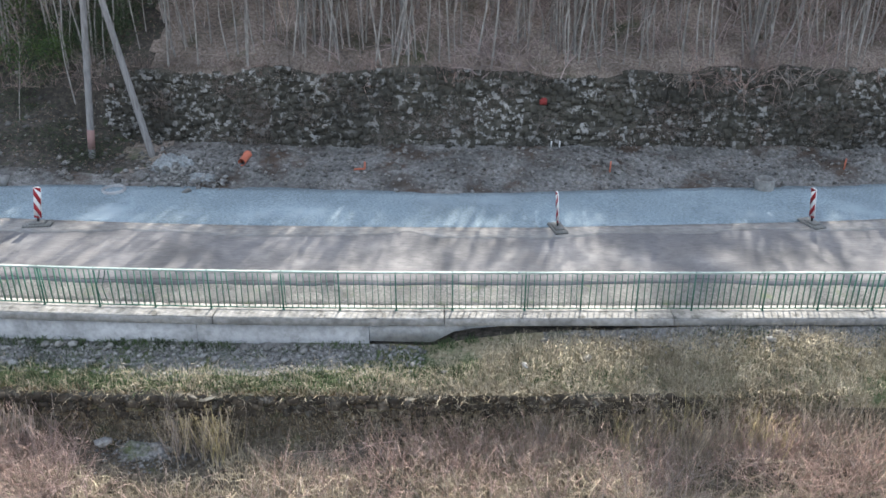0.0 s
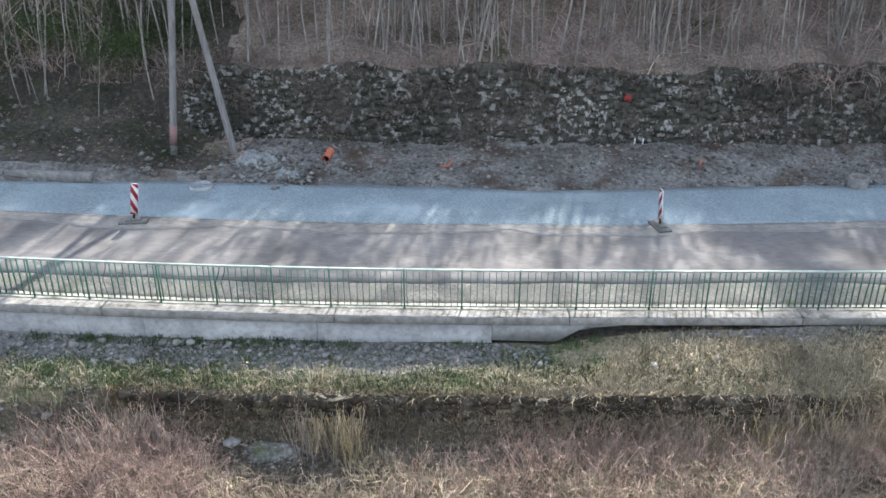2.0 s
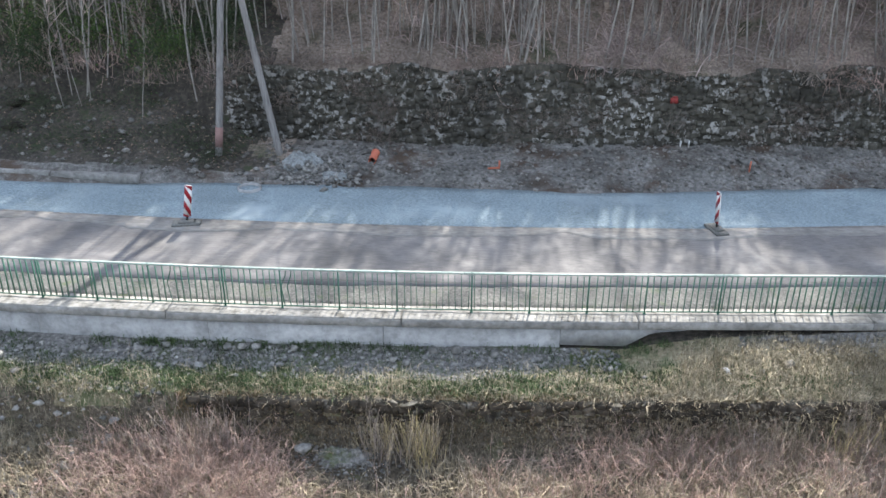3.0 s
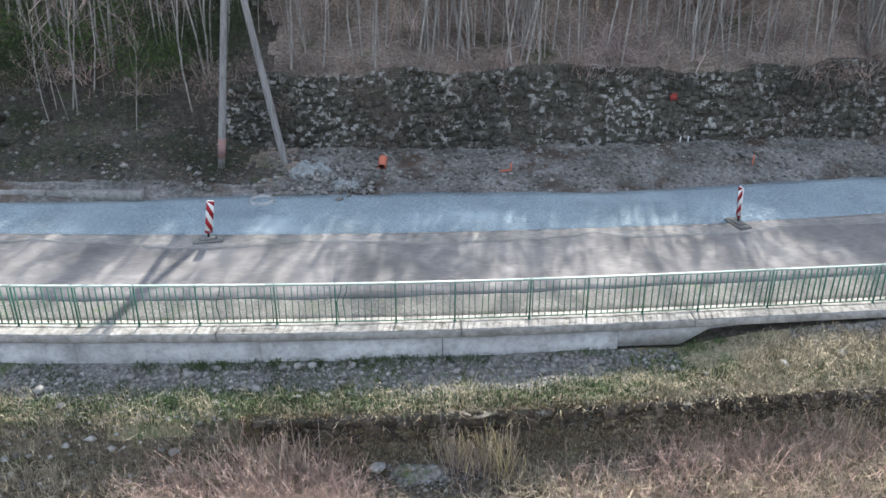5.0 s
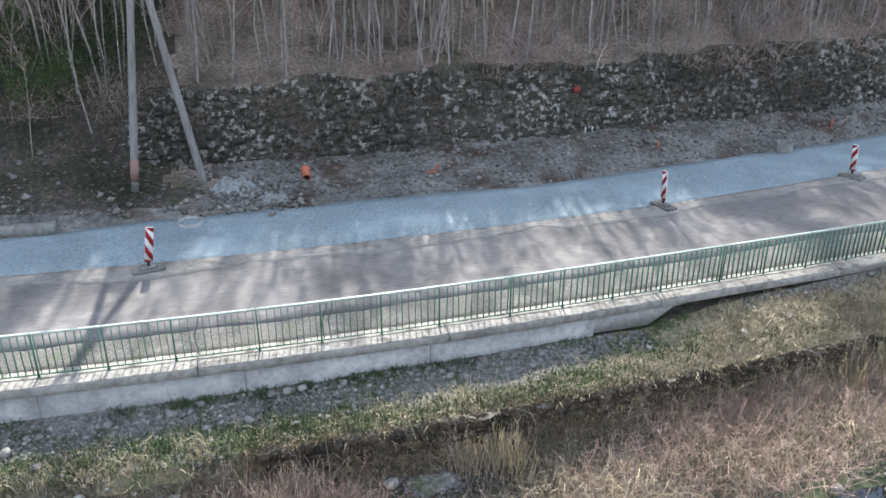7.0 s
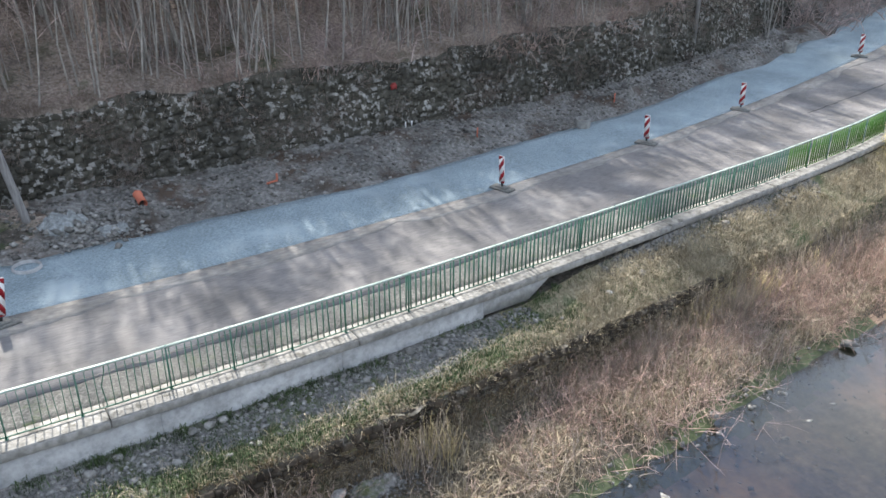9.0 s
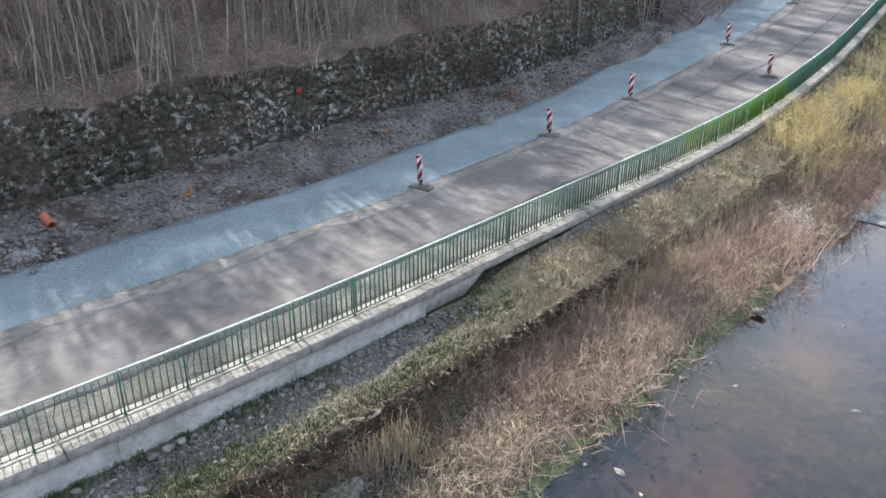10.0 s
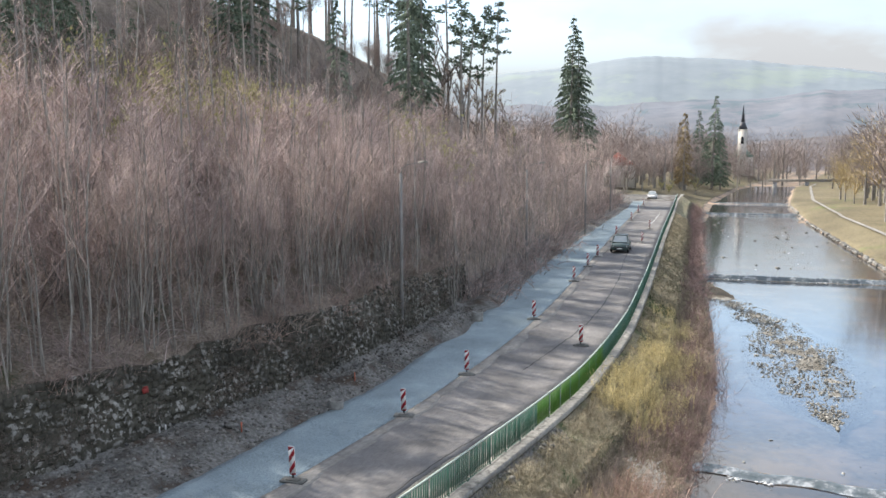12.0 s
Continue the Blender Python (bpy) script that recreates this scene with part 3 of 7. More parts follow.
stony = (cd > np.where(cu < -12, -2.0, -1.55) + jit * 0.5) & (cd < 0.2) & ((cu < -2.5 + jit * 2) | ((cu > 1.5) & (cu < 13) & (cd > -0.95 + jit * 0.4)))
slot[stony] = 3
# ground beneath the coping coloured dark in place of the overhang's shade
slot[(cd > -0.35) & (cd < 0.4) & (cu > -4.5)] = 7
slot[cd < -2.3 + jit * 0.25] = 4
slot[cd < water_edge(cu) + 0.15 + jit * 0.2] = 5
slot[(cd < water_edge(cu) + 0.35 + jit * 0.3) & (cd > water_edge(cu) - 0.75 + jit * 0.6) & (cu < 9 + 3 * jit)] = 8
slot[cd < -24.4] = 6
slot[(cu > 166) & (cd > water_edge(cu) + 0.8)] = 6
slot[(cd > 58 + jit * 2) & (cu > -60)] = 6
ground.data.polygons.foreach_set("material_index", slot.astype(np.int32))


def ribbon(name, us, d0, d1, dz, n, mat, label, category, thick=0.08, wave=0.0):
    """A slab along the road between two edges, with skirts."""
    geo = Geo()
    cols = []
    for k in range(n + 1):
        d = d0(us) + (d1(us) - d0(us)) * k / n
        if k in (0, n) and wave:
            d = d + wave * (fbm(us * 1.3, us * 0 + k * 7, 5) - 0.5) * 2
        x, y = plan(us, d)
        cols.append(np.stack([x, y, road_z(us) + dz], -1))
    cols = [cols[0] - (0, 0, thick)] + cols + [cols[-1] - (0, 0, thick)]
    v = np.stack(cols, 1)
    m = v.shape[1]
    i = np.arange(len(us) - 1)[:, None] * m + np.arange(m - 1)[None]
    return thing(name, geo.add(v, np.stack([i, i + m, i + m + 1, i + 1], -1)), mat, label, category, "structure", False)


ru = steps((-120, -30, 5), (-30, 60, 0.5), (60, 168, 3))
ribbon("road", ru, lambda u: np.interp(u, [-12, 6, 20, 30], [1.35, 1.6, 1.0, 0.45]), asphalt_far, 0.0, 8, M["asphalt"], "worn grey asphalt lane with pale patches", "road", 0.09, 0.1)
ribbon("gravel_lane", ru, asphalt_far, gravel_far, -0.035, 8, M["gravel"], "blue-grey crushed stone roadbed under repair", "gravel road", 0.06, 0.22)
ribbon("shoulder", ru, lambda u: u * 0 + 0.28, lambda u: np.interp(u, [-12, 6, 20, 30], [1.5, 1.75, 1.15, 0.6]), -0.02, 4, M["shoulder"], "gravelly road shoulder behind the railing", "road shoulder", 0.06)


us_ = steps((-60, -30, 3), (-30, 60, 0.35), (60, 160, 2))
dust_in = asphalt_far(us_) - 0.12 - 0.85 * fbm(us_ * 0.45, us_ * 0 + 2, 51) - 0.25 * fbm(us_ * 2.5, us_ * 0, 53)
ribbon("dust_strip", us_, lambda u: np.interp(u, us_, dust_in), lambda u: asphalt_far(u) + 0.06, 0.004, 3, M["dust"], "pale sandy dust swept along the asphalt edge", "road dust", 0.02)


def crack(pts, width, mat=None):
    geo = Geo()
    us = np.array([p[0] for p in pts], float)
    ds = np.array([p[1] for p in pts], float)
    t = np.linspace(us[0], us[-1], 60)
    dd_ = np.interp(t, us, ds) + (fbm(t * 1.7, t * 0, 31) - 0.5) * 0.25
    w = width * (0.4 + fbm(t * 2.0, t * 0 + 3, 33))
    a, b = plan(t, dd_ - w / 2), plan(t, dd_ + w / 2)
    z = road_z(t) + 0.005
    v = np.stack([np.stack([*a, z], -1), np.stack([*b, z], -1)], 1)
    i = np.arange(len(t) - 1)[:, None] * 2
    return thing("road_crack", geo.add(v, np.concatenate([i, i + 1, i + 3, i + 2], 1)), M["dark"], "thin line along the asphalt: tar-filled crack, edge shadow, site tape", "road crack", "structure")


crack([(20, 3.6), (26, 3.0), (33, 2.5), (40, 2.3), (52, 2.4)], 0.09)
crack([(54, 2.6), (64, 2.9), (76, 2.7)], 0.09)
# near edge: crack and the edge's shadow line drawn as one dark strip
crack([(-13, 1.5), (-6, 1.62), (-2, 1.7), (2, 1.75), (7, 1.8), (12, 1.6)], 0.05)
# pale line of site tape lying on the far road
crack([(92, 2.3), (118, 1.9)], 0.05).data.materials[0] = M["white"]

# ---- the river ----
wu = steps((-120, -40, 10), (-40, 17, 2))
for reach, us in enumerate((wu, steps((17.3, 73.5, 2)), steps((73.8, 170, 6)), steps((170.3, 207, 6)), steps((207.3, 420, 12)))):
    a, b, q = sheet(us, np.linspace(-24.5, -3.6, 8))
    b = np.where(b > -4, np.minimum(b, water_edge(a) + 0.7), b)
    x, y = plan(a, b)
    thing("river_water", Geo().add(np.stack([x, y, water_z(a)], -1), q), (M["water"], M["deepwater"], M["rapids"], M["deepwater"], M["deepwater"])[reach], "shallow clear river water reflecting the sky", "water", "structure", True)

rng = random.Random(7)


def rock_geo(seed, flat=0.6, sub=1):
    """A worn stone about one metre across, with facets."""
    bm = bmesh.new()
    bmesh.ops.create_icosphere(bm, subdivisions=sub, radius=0.5)
    for v in bm.verts:
        k = 0.75 + 0.5 * noise.noise(Vector(v.co) * 1.9 + Vector((seed * 3.1, seed, 0)))
        v.co = Vector((v.co.x * k * 1.15, v.co.y * k, v.co.z * k * flat))
    geo = Geo()
    geo.add([v.co for v in bm.verts], tris=[[v.index for v in f.verts] for f in bm.faces])
    bm.free()
    return geo.arrays()


ROCKS = [rock_geo(s, 0.45 + 0.1 * (s % 4)) for s in range(8)]
PEBBLES = []
for s in range(6):
    r = random.Random(s)
    c = np.array([(1, 0, 0), (-1, 0, 0), (0, 1, 0), (0, -1, 0), (0, 0, 1), (0, 0, -1)]) * [[0.5 * r.uniform(0.7, 1.2)] for _ in range(6)] * (1.2, 1, 0.7)
    PEBBLES.append((c, np.zeros((0, 4), int), np.array([(0, 2, 4), (2, 1, 4), (1, 3, 4), (3, 0, 4), (2, 0, 5), (1, 2, 5), (3, 1, 5), (0, 3, 5)])))


def scatter(geo, kinds, n, place, size, r, sink=0.2):
    """n stones strewn; place(r) gives u, d or None; size(r) gives metres."""
    for _ in range(n):
        p = place(r)
        if p is None:
            continue
        s = size(r)
        x, y, z = at(p[0], p[1])
        m = pose(x, y, z + s * (0.25 - sink), r.uniform(-25, 25), r.uniform(-25, 25), r.uniform(0, 360)) @ Matrix.Scale(s, 4)
        geo.join(r.choice(kinds), m)
    return geo


small = lambda a, b: (lambda r: a + (b - a) * r.random() ** 2.5)  # noqa: E731
# rubble at the foot of the hillside wall
g = scatter(Geo(), PEBBLES, 5200, lambda r: ((u := r.uniform(-13, 34)), r.uniform(float(gravel_far(u)) + 0.05, 12.2)), small(0.04, 0.26), rng)
thing("rubble_stones", g, M["rubblestone"], "broken brown-grey stones strewn on bare earth", "rubble", "stuff")
# stones between the concrete wall and the terrace
g = scatter(Geo(), PEBBLES, 5400, lambda r: ((u := r.uniform(-24, -1.5) if r.random() < 0.8 else r.uniform(1.5, 13)), -0.48 - (abs(r.gauss(0, 0.5 if u > -12 else 0.9)) if u < -1 else abs(r.gauss(0, 0.4))) - (0.5 * r.random() if u < -12 else 0)), small(0.035, 0.17), rng)
scatter(g, ROCKS, 170, lambda r: ((u := r.uniform(-24, -2)), -0.55 - abs(r.gauss(0, 0.55 if u > -12 else 1.0))), small(0.12, 0.36), rng, 0.1)
scatter(g, ROCKS, 60, lambda r: (r.uniform(1.5, 13), -0.5 - abs(r.gauss(0, 0.35))), small(0.12, 0.4), rng, 0.1)
thing("bank_stones", g, M["rock"], "grey broken stones heaped along the concrete wall", "stones", "stuff")
g = scatter(Geo(), PEBBLES, 900, lambda r: (r.uniform(-24, -13), r.uniform(-5.5, -2.4)), small(0.06, 0.3), rng)
thing("slope_stones", g, M["rock"], "grey stones slipped down the grassy slope", "stones", "stuff")
# stones at the water's edge and on the river bed
g = scatter(Geo(), PEBBLES, 300, lambda r: ((u := r.gauss(0.5, 3.5) if r.random() < 0.75 else r.uniform(-12, 24)), float(water_edge(u)) - abs(r.gauss(0, 1.1)) + 0.25), small(0.05, 0.22), rng, -0.15)
thing("shore_stones", g, M["rock"], "pale grey stones along the water's edge", "stones", "stuff")


def bar_mid(u):
    return np.interp(u, [24, 30, 40, 46, 53, 58, 64, 71], [-11.4, -10.8, -10.5, -10.0, -8.7, -7.0, -5.6, -4.7])


def bar_half(u):
    return np.interp(u, [24, 28, 33, 40, 48, 55, 62, 71], [0.02, 1.8, 3.2, 3.1, 2.3, 2.1, 1.7, 0.7])


a, b, q = sheet(np.arange(23, 71, 0.5), np.linspace(-1.5, 1.5, 25))
d_ = bar_mid(a) + bar_half(a) * b
x, y = plan(a, d_)
zb = water_z(a) + 0.13 * (1 - b**2) - 0.15 + 0.3 * (fbm(a * 0.7, d_ * 1.1, 44) - 0.5)
zb = np.where(a > 60, zb + 0.12, zb)
bar = thing("gravel_bar", Geo().add(np.stack([x, y, zb], -1), q), M["bargravel"], "low bar of brown-grey gravel rising out of the river", "gravel bar", "structure")
bar.data.materials.append(M["bank"])
bar.data.polygons.foreach_set("material_index", ((a[:-1, :-1] > 60 + 3 * (fbm(a[:-1, :-1], d_[:-1, :-1], 4) - 0.5)).ravel()).astype(np.int32))
g = Geo()
r2 = random.Random(11)
for _ in range(9000):
    u = r2.uniform(24, 60)
    b_ = r2.uniform(-1.15, 1.15)
    d = float(bar_mid(u)) + b_ * float(bar_half(u))
    x, y = plan(u, d)
    s = 0.05 + 0.15 * r2.random() ** 2.5
    g.join(r2.choice(PEBBLES), pose(float(x), float(y), float(water_z(u)) + 0.13 * (1 - b_ * b_) - 0.1 + 0.3 * (float(fbm(u * 0.7, d * 1.1, 44)) - 0.5) + 0.06 * r2.random(), r2.uniform(-20, 20), 0, r2.uniform(0, 360)) @ Matrix.Scale(s, 4))
thing("bar_cobbles", g, M["wetrock"], "river cobbles strewn over the gravel bar", "cobbles", "stuff")
g = Geo()
for _ in range(100):
    u = r2.uniform(78, 205)
    d = r2.uniform(-23, -5.5)
    x, y = plan(u, d)
    s = 0.2 + 0.6 * r2.random() ** 3
    g.join(r2.choice(PEBBLES), pose(x, y, float(water_z(u)), 0, 0, r2.uniform(0, 360)) @ Matrix.Scale(s, 4))
h_ = Geo()
for _ in range(24):
    u = 77 + 120 * r2.random() ** 1.3
    d = r2.uniform(-23, -5.5)
    x, y = plan(u, d)
    s = 0.2 + 0.5 * r2.random() ** 2
    h_.join(r2.choice(PEBBLES), pose(x, y, float(water_z(u)), 0, 0, math.degrees(heading(u)) + r2.gauss(0, 12)) @ Matrix.Diagonal((s * 0.35, s, 0.12, 1)))
thing("rapids_foam", h_, M["foam"], "white flecks of broken water in the rapids", "foam", "stuff")
thing("rapids_stones", g, M["wetrock"], "dark stones breaking the river's surface", "stones", "stuff")
g = Geo()
for _ in range(200):
    u = r2.uniform(-10, 40)
    d = r2.uniform(-22, -6.5)
    x, y = plan(u, d)
    s = 0.08 + 0.34 * r2.random() ** 3
    g.join(r2.choice(ROCKS), pose(x, y, float(water_z(u)) - 0.02, r2.gauss(0, 8), r2.gauss(0, 8), r2.uniform(0, 360)) @ Matrix.Diagonal((s * 1.3, s * 0.75, s * 0.5, 1)))
thing("river_stones", g, M["wetrock"], "scattered stones in the shallow river", "stones", "stuff")


def weir(u, drop, name_label):
    """A low sill across the river with broken white water below it."""
    a = math.degrees(heading(u))
    x, y = plan(u, -14.5)
    ob = empty("weir", pose(float(x), float(y), float(water_z(u + 0.5)) - 0.42, 0, 0, a), name_label, "weir")
    n, k = 90, 9
    yy = np.linspace(-9.9, 9.9, n)[:, None] + 0 * np.arange(k)
    xx = np.linspace(0.2, -0.4, k)[None] + 0.14 * np.sin(yy * 1.7) + 0.1 * (fbm(yy * 2.1, yy * 0, 61) - 0.5)
    fall = np.clip(np.linspace(-0.25, 1.2, k), 0, 1)[None]
    zz = 0.44 - (drop - 0.02) * fall**1.4 + 0.05 * (fbm(xx * 6, yy * 4, 62) - 0.5)
    i = np.arange(n - 1)[:, None] * k + np.arange(k - 1)[None]
    part("falling_water", Geo().add(np.stack([xx, yy, zz], -1), np.stack([i, i + k, i + k + 1, i + 1], -1)), M["whitewater"], ob, "broken falling water", True)
    geo, r = Geo(), random.Random(int(u))
    for _ in range(240):
        yy = r.uniform(-9.6, 9.6)
        if vnoise(yy * 0.45, 3.0, 5) < 0.5:
            continue
        s = 0.04 + 0.12 * r.random() ** 2
        geo.join(r.choice(PEBBLES), pose(-0.45 - abs(r.gauss(0, 0.2)), yy, 0.44 - drop + 0.03, 0, 0, r.uniform(0, 360)) @ Matrix.Diagonal((s, s * 1.8, s * 0.35, 1)))
    tagged(part("foam", geo, M["foam"], ob, "white foam of falling water"), kind="stuff")
    return ob


weir(17.15, 0.2, "low stone weir across the river with foaming water")
weir(73.65, 0.45, "straight weir sill across the river, water falling over it")
weir(170.15, 0.4, "far weir sill across the river with smooth falling water")
weir(207.15, 0.35, "low weir sill with smooth falling water upstream")

# ---- the concrete wall under the railing ----
retaining = empty("retaining_wall", pose(0, 0, 0), "grey concrete retaining wall with a projecting coping", "retaining wall", "", "structure")


def run(us, prof, name, mat, parent, label="", jitter=0.0):
    """A profile of (d, z over the road) swept along the plan, closed at both ends."""
    k = len(prof)
    pd, pz = np.array([p[0] for p in prof]), np.array([p[1] for p in prof])
    x, y = plan(us[:, None], pd[None])
    z = road_z(us)[:, None] + pz[None]
    if jitter:
        z = z + jitter * (fbm(us[:, None] * 3, pd[None] * 5, 8) - 0.5)
    v = np.stack([x, y, z], -1)
    i = np.arange(len(us) - 1)[:, None] * k + np.arange(k)[None]
    j = np.arange(len(us) - 1)[:, None] * k + (np.arange(k)[None] + 1) % k
    q = np.stack([i, j, j + k, i + k], -1).reshape(-1, 4)
    e = (len(us) - 1) * k
    t = [(0, n + 1, n) for n in range(1, k - 1)] + [(e, e + n, e + n + 1) for n in range(1, k - 1)]
    return part(name, Geo().add(v, q, t), mat, parent, label)


edge = -30.0
r3 = random.Random(3)
while edge < 168:
    far = edge + (5.8 if edge < 60 else 12)
    run(np.linspace(edge + 0.012, far - 0.012, 30 if edge < 60 else 10), [(-0.4, -0.03), (-0.4, 0.01), (-0.37, 0.022), (0.0, 0.035), (0.26, 0.03), (0.3, -0.01), (0.3, -0.03)], "coping", M["coping"], retaining, "pale weathered concrete coping", 0.03)
    run(np.linspace(edge + 0.012, far - 0.012, 30 if edge < 60 else 10), [(-0.415, -0.19), (-0.425, -0.175), (-0.425, -0.015), (-0.41, -0.003), (0.28, -0.025), (0.28, -0.19)], "coping_beam", M["lip"], retaining, "stained grey beam under the coping", 0.02)
    edge = far
edge = -29.0
while edge < -3.5:
    far = edge + 4.35
    run(np.linspace(edge + 0.008, far - 0.008, 12), [(-0.4, -1.6), (-0.36, -0.18), (-0.1, -0.18), (-0.1, -1.6)], "wall_panel", M["concrete"], retaining, "smooth grey concrete wall face")
    edge = far
# the last panel, with a slanting end and a hollow under it
cut = [(edge + 0.008, -0.66), (-1.3, -0.7), (-0.45, -0.18), (edge + 0.008, -0.18)]
v = []
for dd_ in (-0.37, -0.1):
    for cu_, cz_ in cut:
        cx_, cy_ = plan(cu_, dd_)
        v.append((float(cx_), float(cy_), float(road_z(cu_)) + cz_))
part("wall_panel", Geo().add(v, [(0, 1, 2, 3), (7, 6, 5, 4), (0, 4, 5, 1), (1, 5, 6, 2), (2, 6, 7, 3), (3, 7, 4, 0)]), M["concrete"], retaining, "last panel with a slanting end")
run(np.linspace(edge + 0.1, 168, 120), [(0.02, -1.2), (0.02, -0.18), (0.2, -0.18), (0.2, -1.2)], "wall_panel", M["concrete"], retaining, "recessed shaded foundation under the coping")

# ---- the railing ----
railing = empty("railing", pose(0, 0, 0), "green-painted steel railing with upright bars on a concrete coping", "railing", "", "structure")


def rail_bar(u0, u1, d, z0, z1, w, name, mat, label, n):
    us = np.linspace(u0, u1, n)
    run(us, [(d - w / 2, z0), (d - w / 2, z1), (d + w / 2, z1), (d + w / 2, z0)], name, mat, railing, label)


posts, u = [], -29.6
while u < 152:
    for k in range(4):
        posts.append(u + 1.43 * k)
    u += 1.43 * 3 + 1.84
LIME0, LIME1 = 11.9, 22.6
for k in range(0, len(posts), 4):
    a, b = posts[k] - 0.2, posts[k] + 1.43 * 3 + 0.2
    b = min(b + 1.44, 153)
    lime = LIME0 - 1 < a < LIME1
    rail_bar(a, b, 0.0, 1.085, 1.125, 0.06, "handrail", M["railtop"], "handrail with its sheen painted as paler green", 6)
    rail_bar(a, b, 0.0, 0.075, 0.1, 0.022, "bottom_rail", M["lime"] if lime else M["green"], "", 6)
post_mesh = Geo().box(pose(0, 0, 0), (0.034, 0.036, 1.1)).box(pose(0, 0, 0), (0.07, 0.08, 0.012)).mesh("post", M["green"])
bar_mesh = Geo().box(pose(0, 0, 0.08), (0.014, 0.05, 1.01)).mesh("baluster", M["green"])
bar_lime = Geo().box(pose(0, 0, 0.08), (0.014, 0.05, 1.01)).mesh("baluster", M["lime"])
bent = Geo().tube([(0, 0, 0.08), (-0.02, -0.02, 0.3), (-0.05, -0.05, 0.62), (0.05, -0.02, 0.9), (0.07, 0, 1.08)], 0.013, 4).mesh("bent_baluster", M["green"])


def rail_pose(u):
    x, y = plan(u, 0.0)
    return pose(float(x), float(y), float(road_z(u)) + 0.03, 0, 0, math.degrees(heading(u)))


for p in posts:
    ob = part("post", post_mesh, None, railing)
    ob.matrix_world = rail_pose(p)
far_bars = {False: Geo(), True: Geo()}
box_bar = Geo().box(pose(0, 0, 0.08), (0.014, 0.05, 1.01)).arrays()
r4 = random.Random(5)
u = -29.5
while u < 152.5:
    lime = LIME0 < u < LIME1
    if min(abs(u - p) for p in posts) > 0.06:
        m = rail_pose(u)
        if -20 < u < 26:
            b = part("baluster", bent if abs(u + 9.62) < 0.1 or abs(u + 12.55) < 0.08 else (bar_lime if lime else bar_mesh), None, railing)
            b.matrix_world = m @ pose(0, 0, 0, 0, r4.gauss(0, 0.8), 0)
        else:
            far_bars[lime].join(box_bar, m)
    u += 0.157
for lime, geo in far_bars.items():
    b = part("baluster_row", geo, M["lime"] if lime else M["green"], railing, "lime green bars" if lime else "row of green bars")
    tagged(b, kind="stuff")


# ---- stone walls ----
def wall_stones(name, label, u0, u1, face, z0, z1, course, mat, back_mat, near, seed, rise=lambda u: 0.0, ref=road_z):
    """A wall of rough stones in courses; face(z share) gives d. near: the stretch of u whose stones are parts."""
    ob = empty(name, pose(0, 0, 0), label, "stone wall", "", "structure")
    r = random.Random(seed)
    us = np.arange(u0, u1 + 0.01, 1.0)
    geo = Geo()
    cols = []
    for share in np.linspace(0, 1, 7):
        x, y = plan(us, face(share) + 0.06 + 0 * us)
        cols.append(np.stack([x, y, ref(us) + z0 + (z1 - z0 + rise(us)) * share], -1))
    x, y = plan(us, face(1.0) + 0.7 + 0 * us)
    cols.append(np.stack([x, y, ref(us) + z1 + rise(us)], -1))
    v = np.stack(cols, 1)
    k = v.shape[1]
    i = np.arange(len(us) - 1)[:, None] * k + np.arange(k - 1)[None]
    part("mortar_bed", geo.add(v, np.stack([i, i + k, i + k + 1, i + 1], -1)), back_mat, ob, "dark mossy joints")
    shapes = []
    for s in range(10):
        rr = random.Random(seed * 50 + s)
        c = np.array([(sx * rr.uniform(0.38, 0.5), -0.5 * rr.uniform(0.3, 1.0), sz * rr.uniform(0.38, 0.5)) for sz in (-1, 1) for sx in (-1, 1)]
                     + [(sx * 0.5, 0.5, sz * 0.5) for sz in (-1, 1) for sx in (-1, 1)] + [(rr.uniform(-0.15, 0.15), -0.5 * rr.uniform(0.8, 1.5), rr.uniform(-0.15, 0.15))])
        t = [(0, 1, 8), (1, 3, 8), (3, 2, 8), (2, 0, 8)]
        q = [(4, 5, 1, 0), (5, 7, 3, 1), (7, 6, 2, 3), (6, 4, 0, 2)]
        shapes.append((c, np.array(q), np.array(t)))
    meshes = [Geo().add(*s).mesh("stone", mat) for s in shapes]
    rest, n_parts = Geo(), 0
    rows = max(1, round((z1 - z0) / course))
    for row in range(rows):
        u = u0 + r.uniform(0, 0.3)
        while u < u1:
            w = course * r.uniform(0.7, 2.2)
            share = (row + 0.5) / rows
            um = u + w / 2
            x, y = plan(um, face(share))
            h = (z1 - z0 + float(rise(um))) / rows
            hh = h * r.uniform(0.7, 1.5)
            z = float(ref(um)) + z0 + h * (row + 0.5 + r.uniform(-0.45, 0.45))
            m = pose(float(x), float(y), z, r.uniform(-9, 9) - 8, r.uniform(-14, 14), math.degrees(heading(um)) + r.uniform(-5, 5)) @ Matrix.Diagonal((w * 0.97, 0.065 * r.uniform(0.3, 1.5), hh, 1))
            if r.random() > 0.06:
                s = r.randrange(10)
                if near[0] < um < near[1] and n_parts < 300:
                    p = part("stone", meshes[s], None, ob)
                    p.matrix_world = m
                    n_parts += 1
                else:
                    rest.join(shapes[s], m)
            u += w
    if rest.n:
        tagged(part("stone_rest", rest, mat, ob), kind="stuff")
    return ob


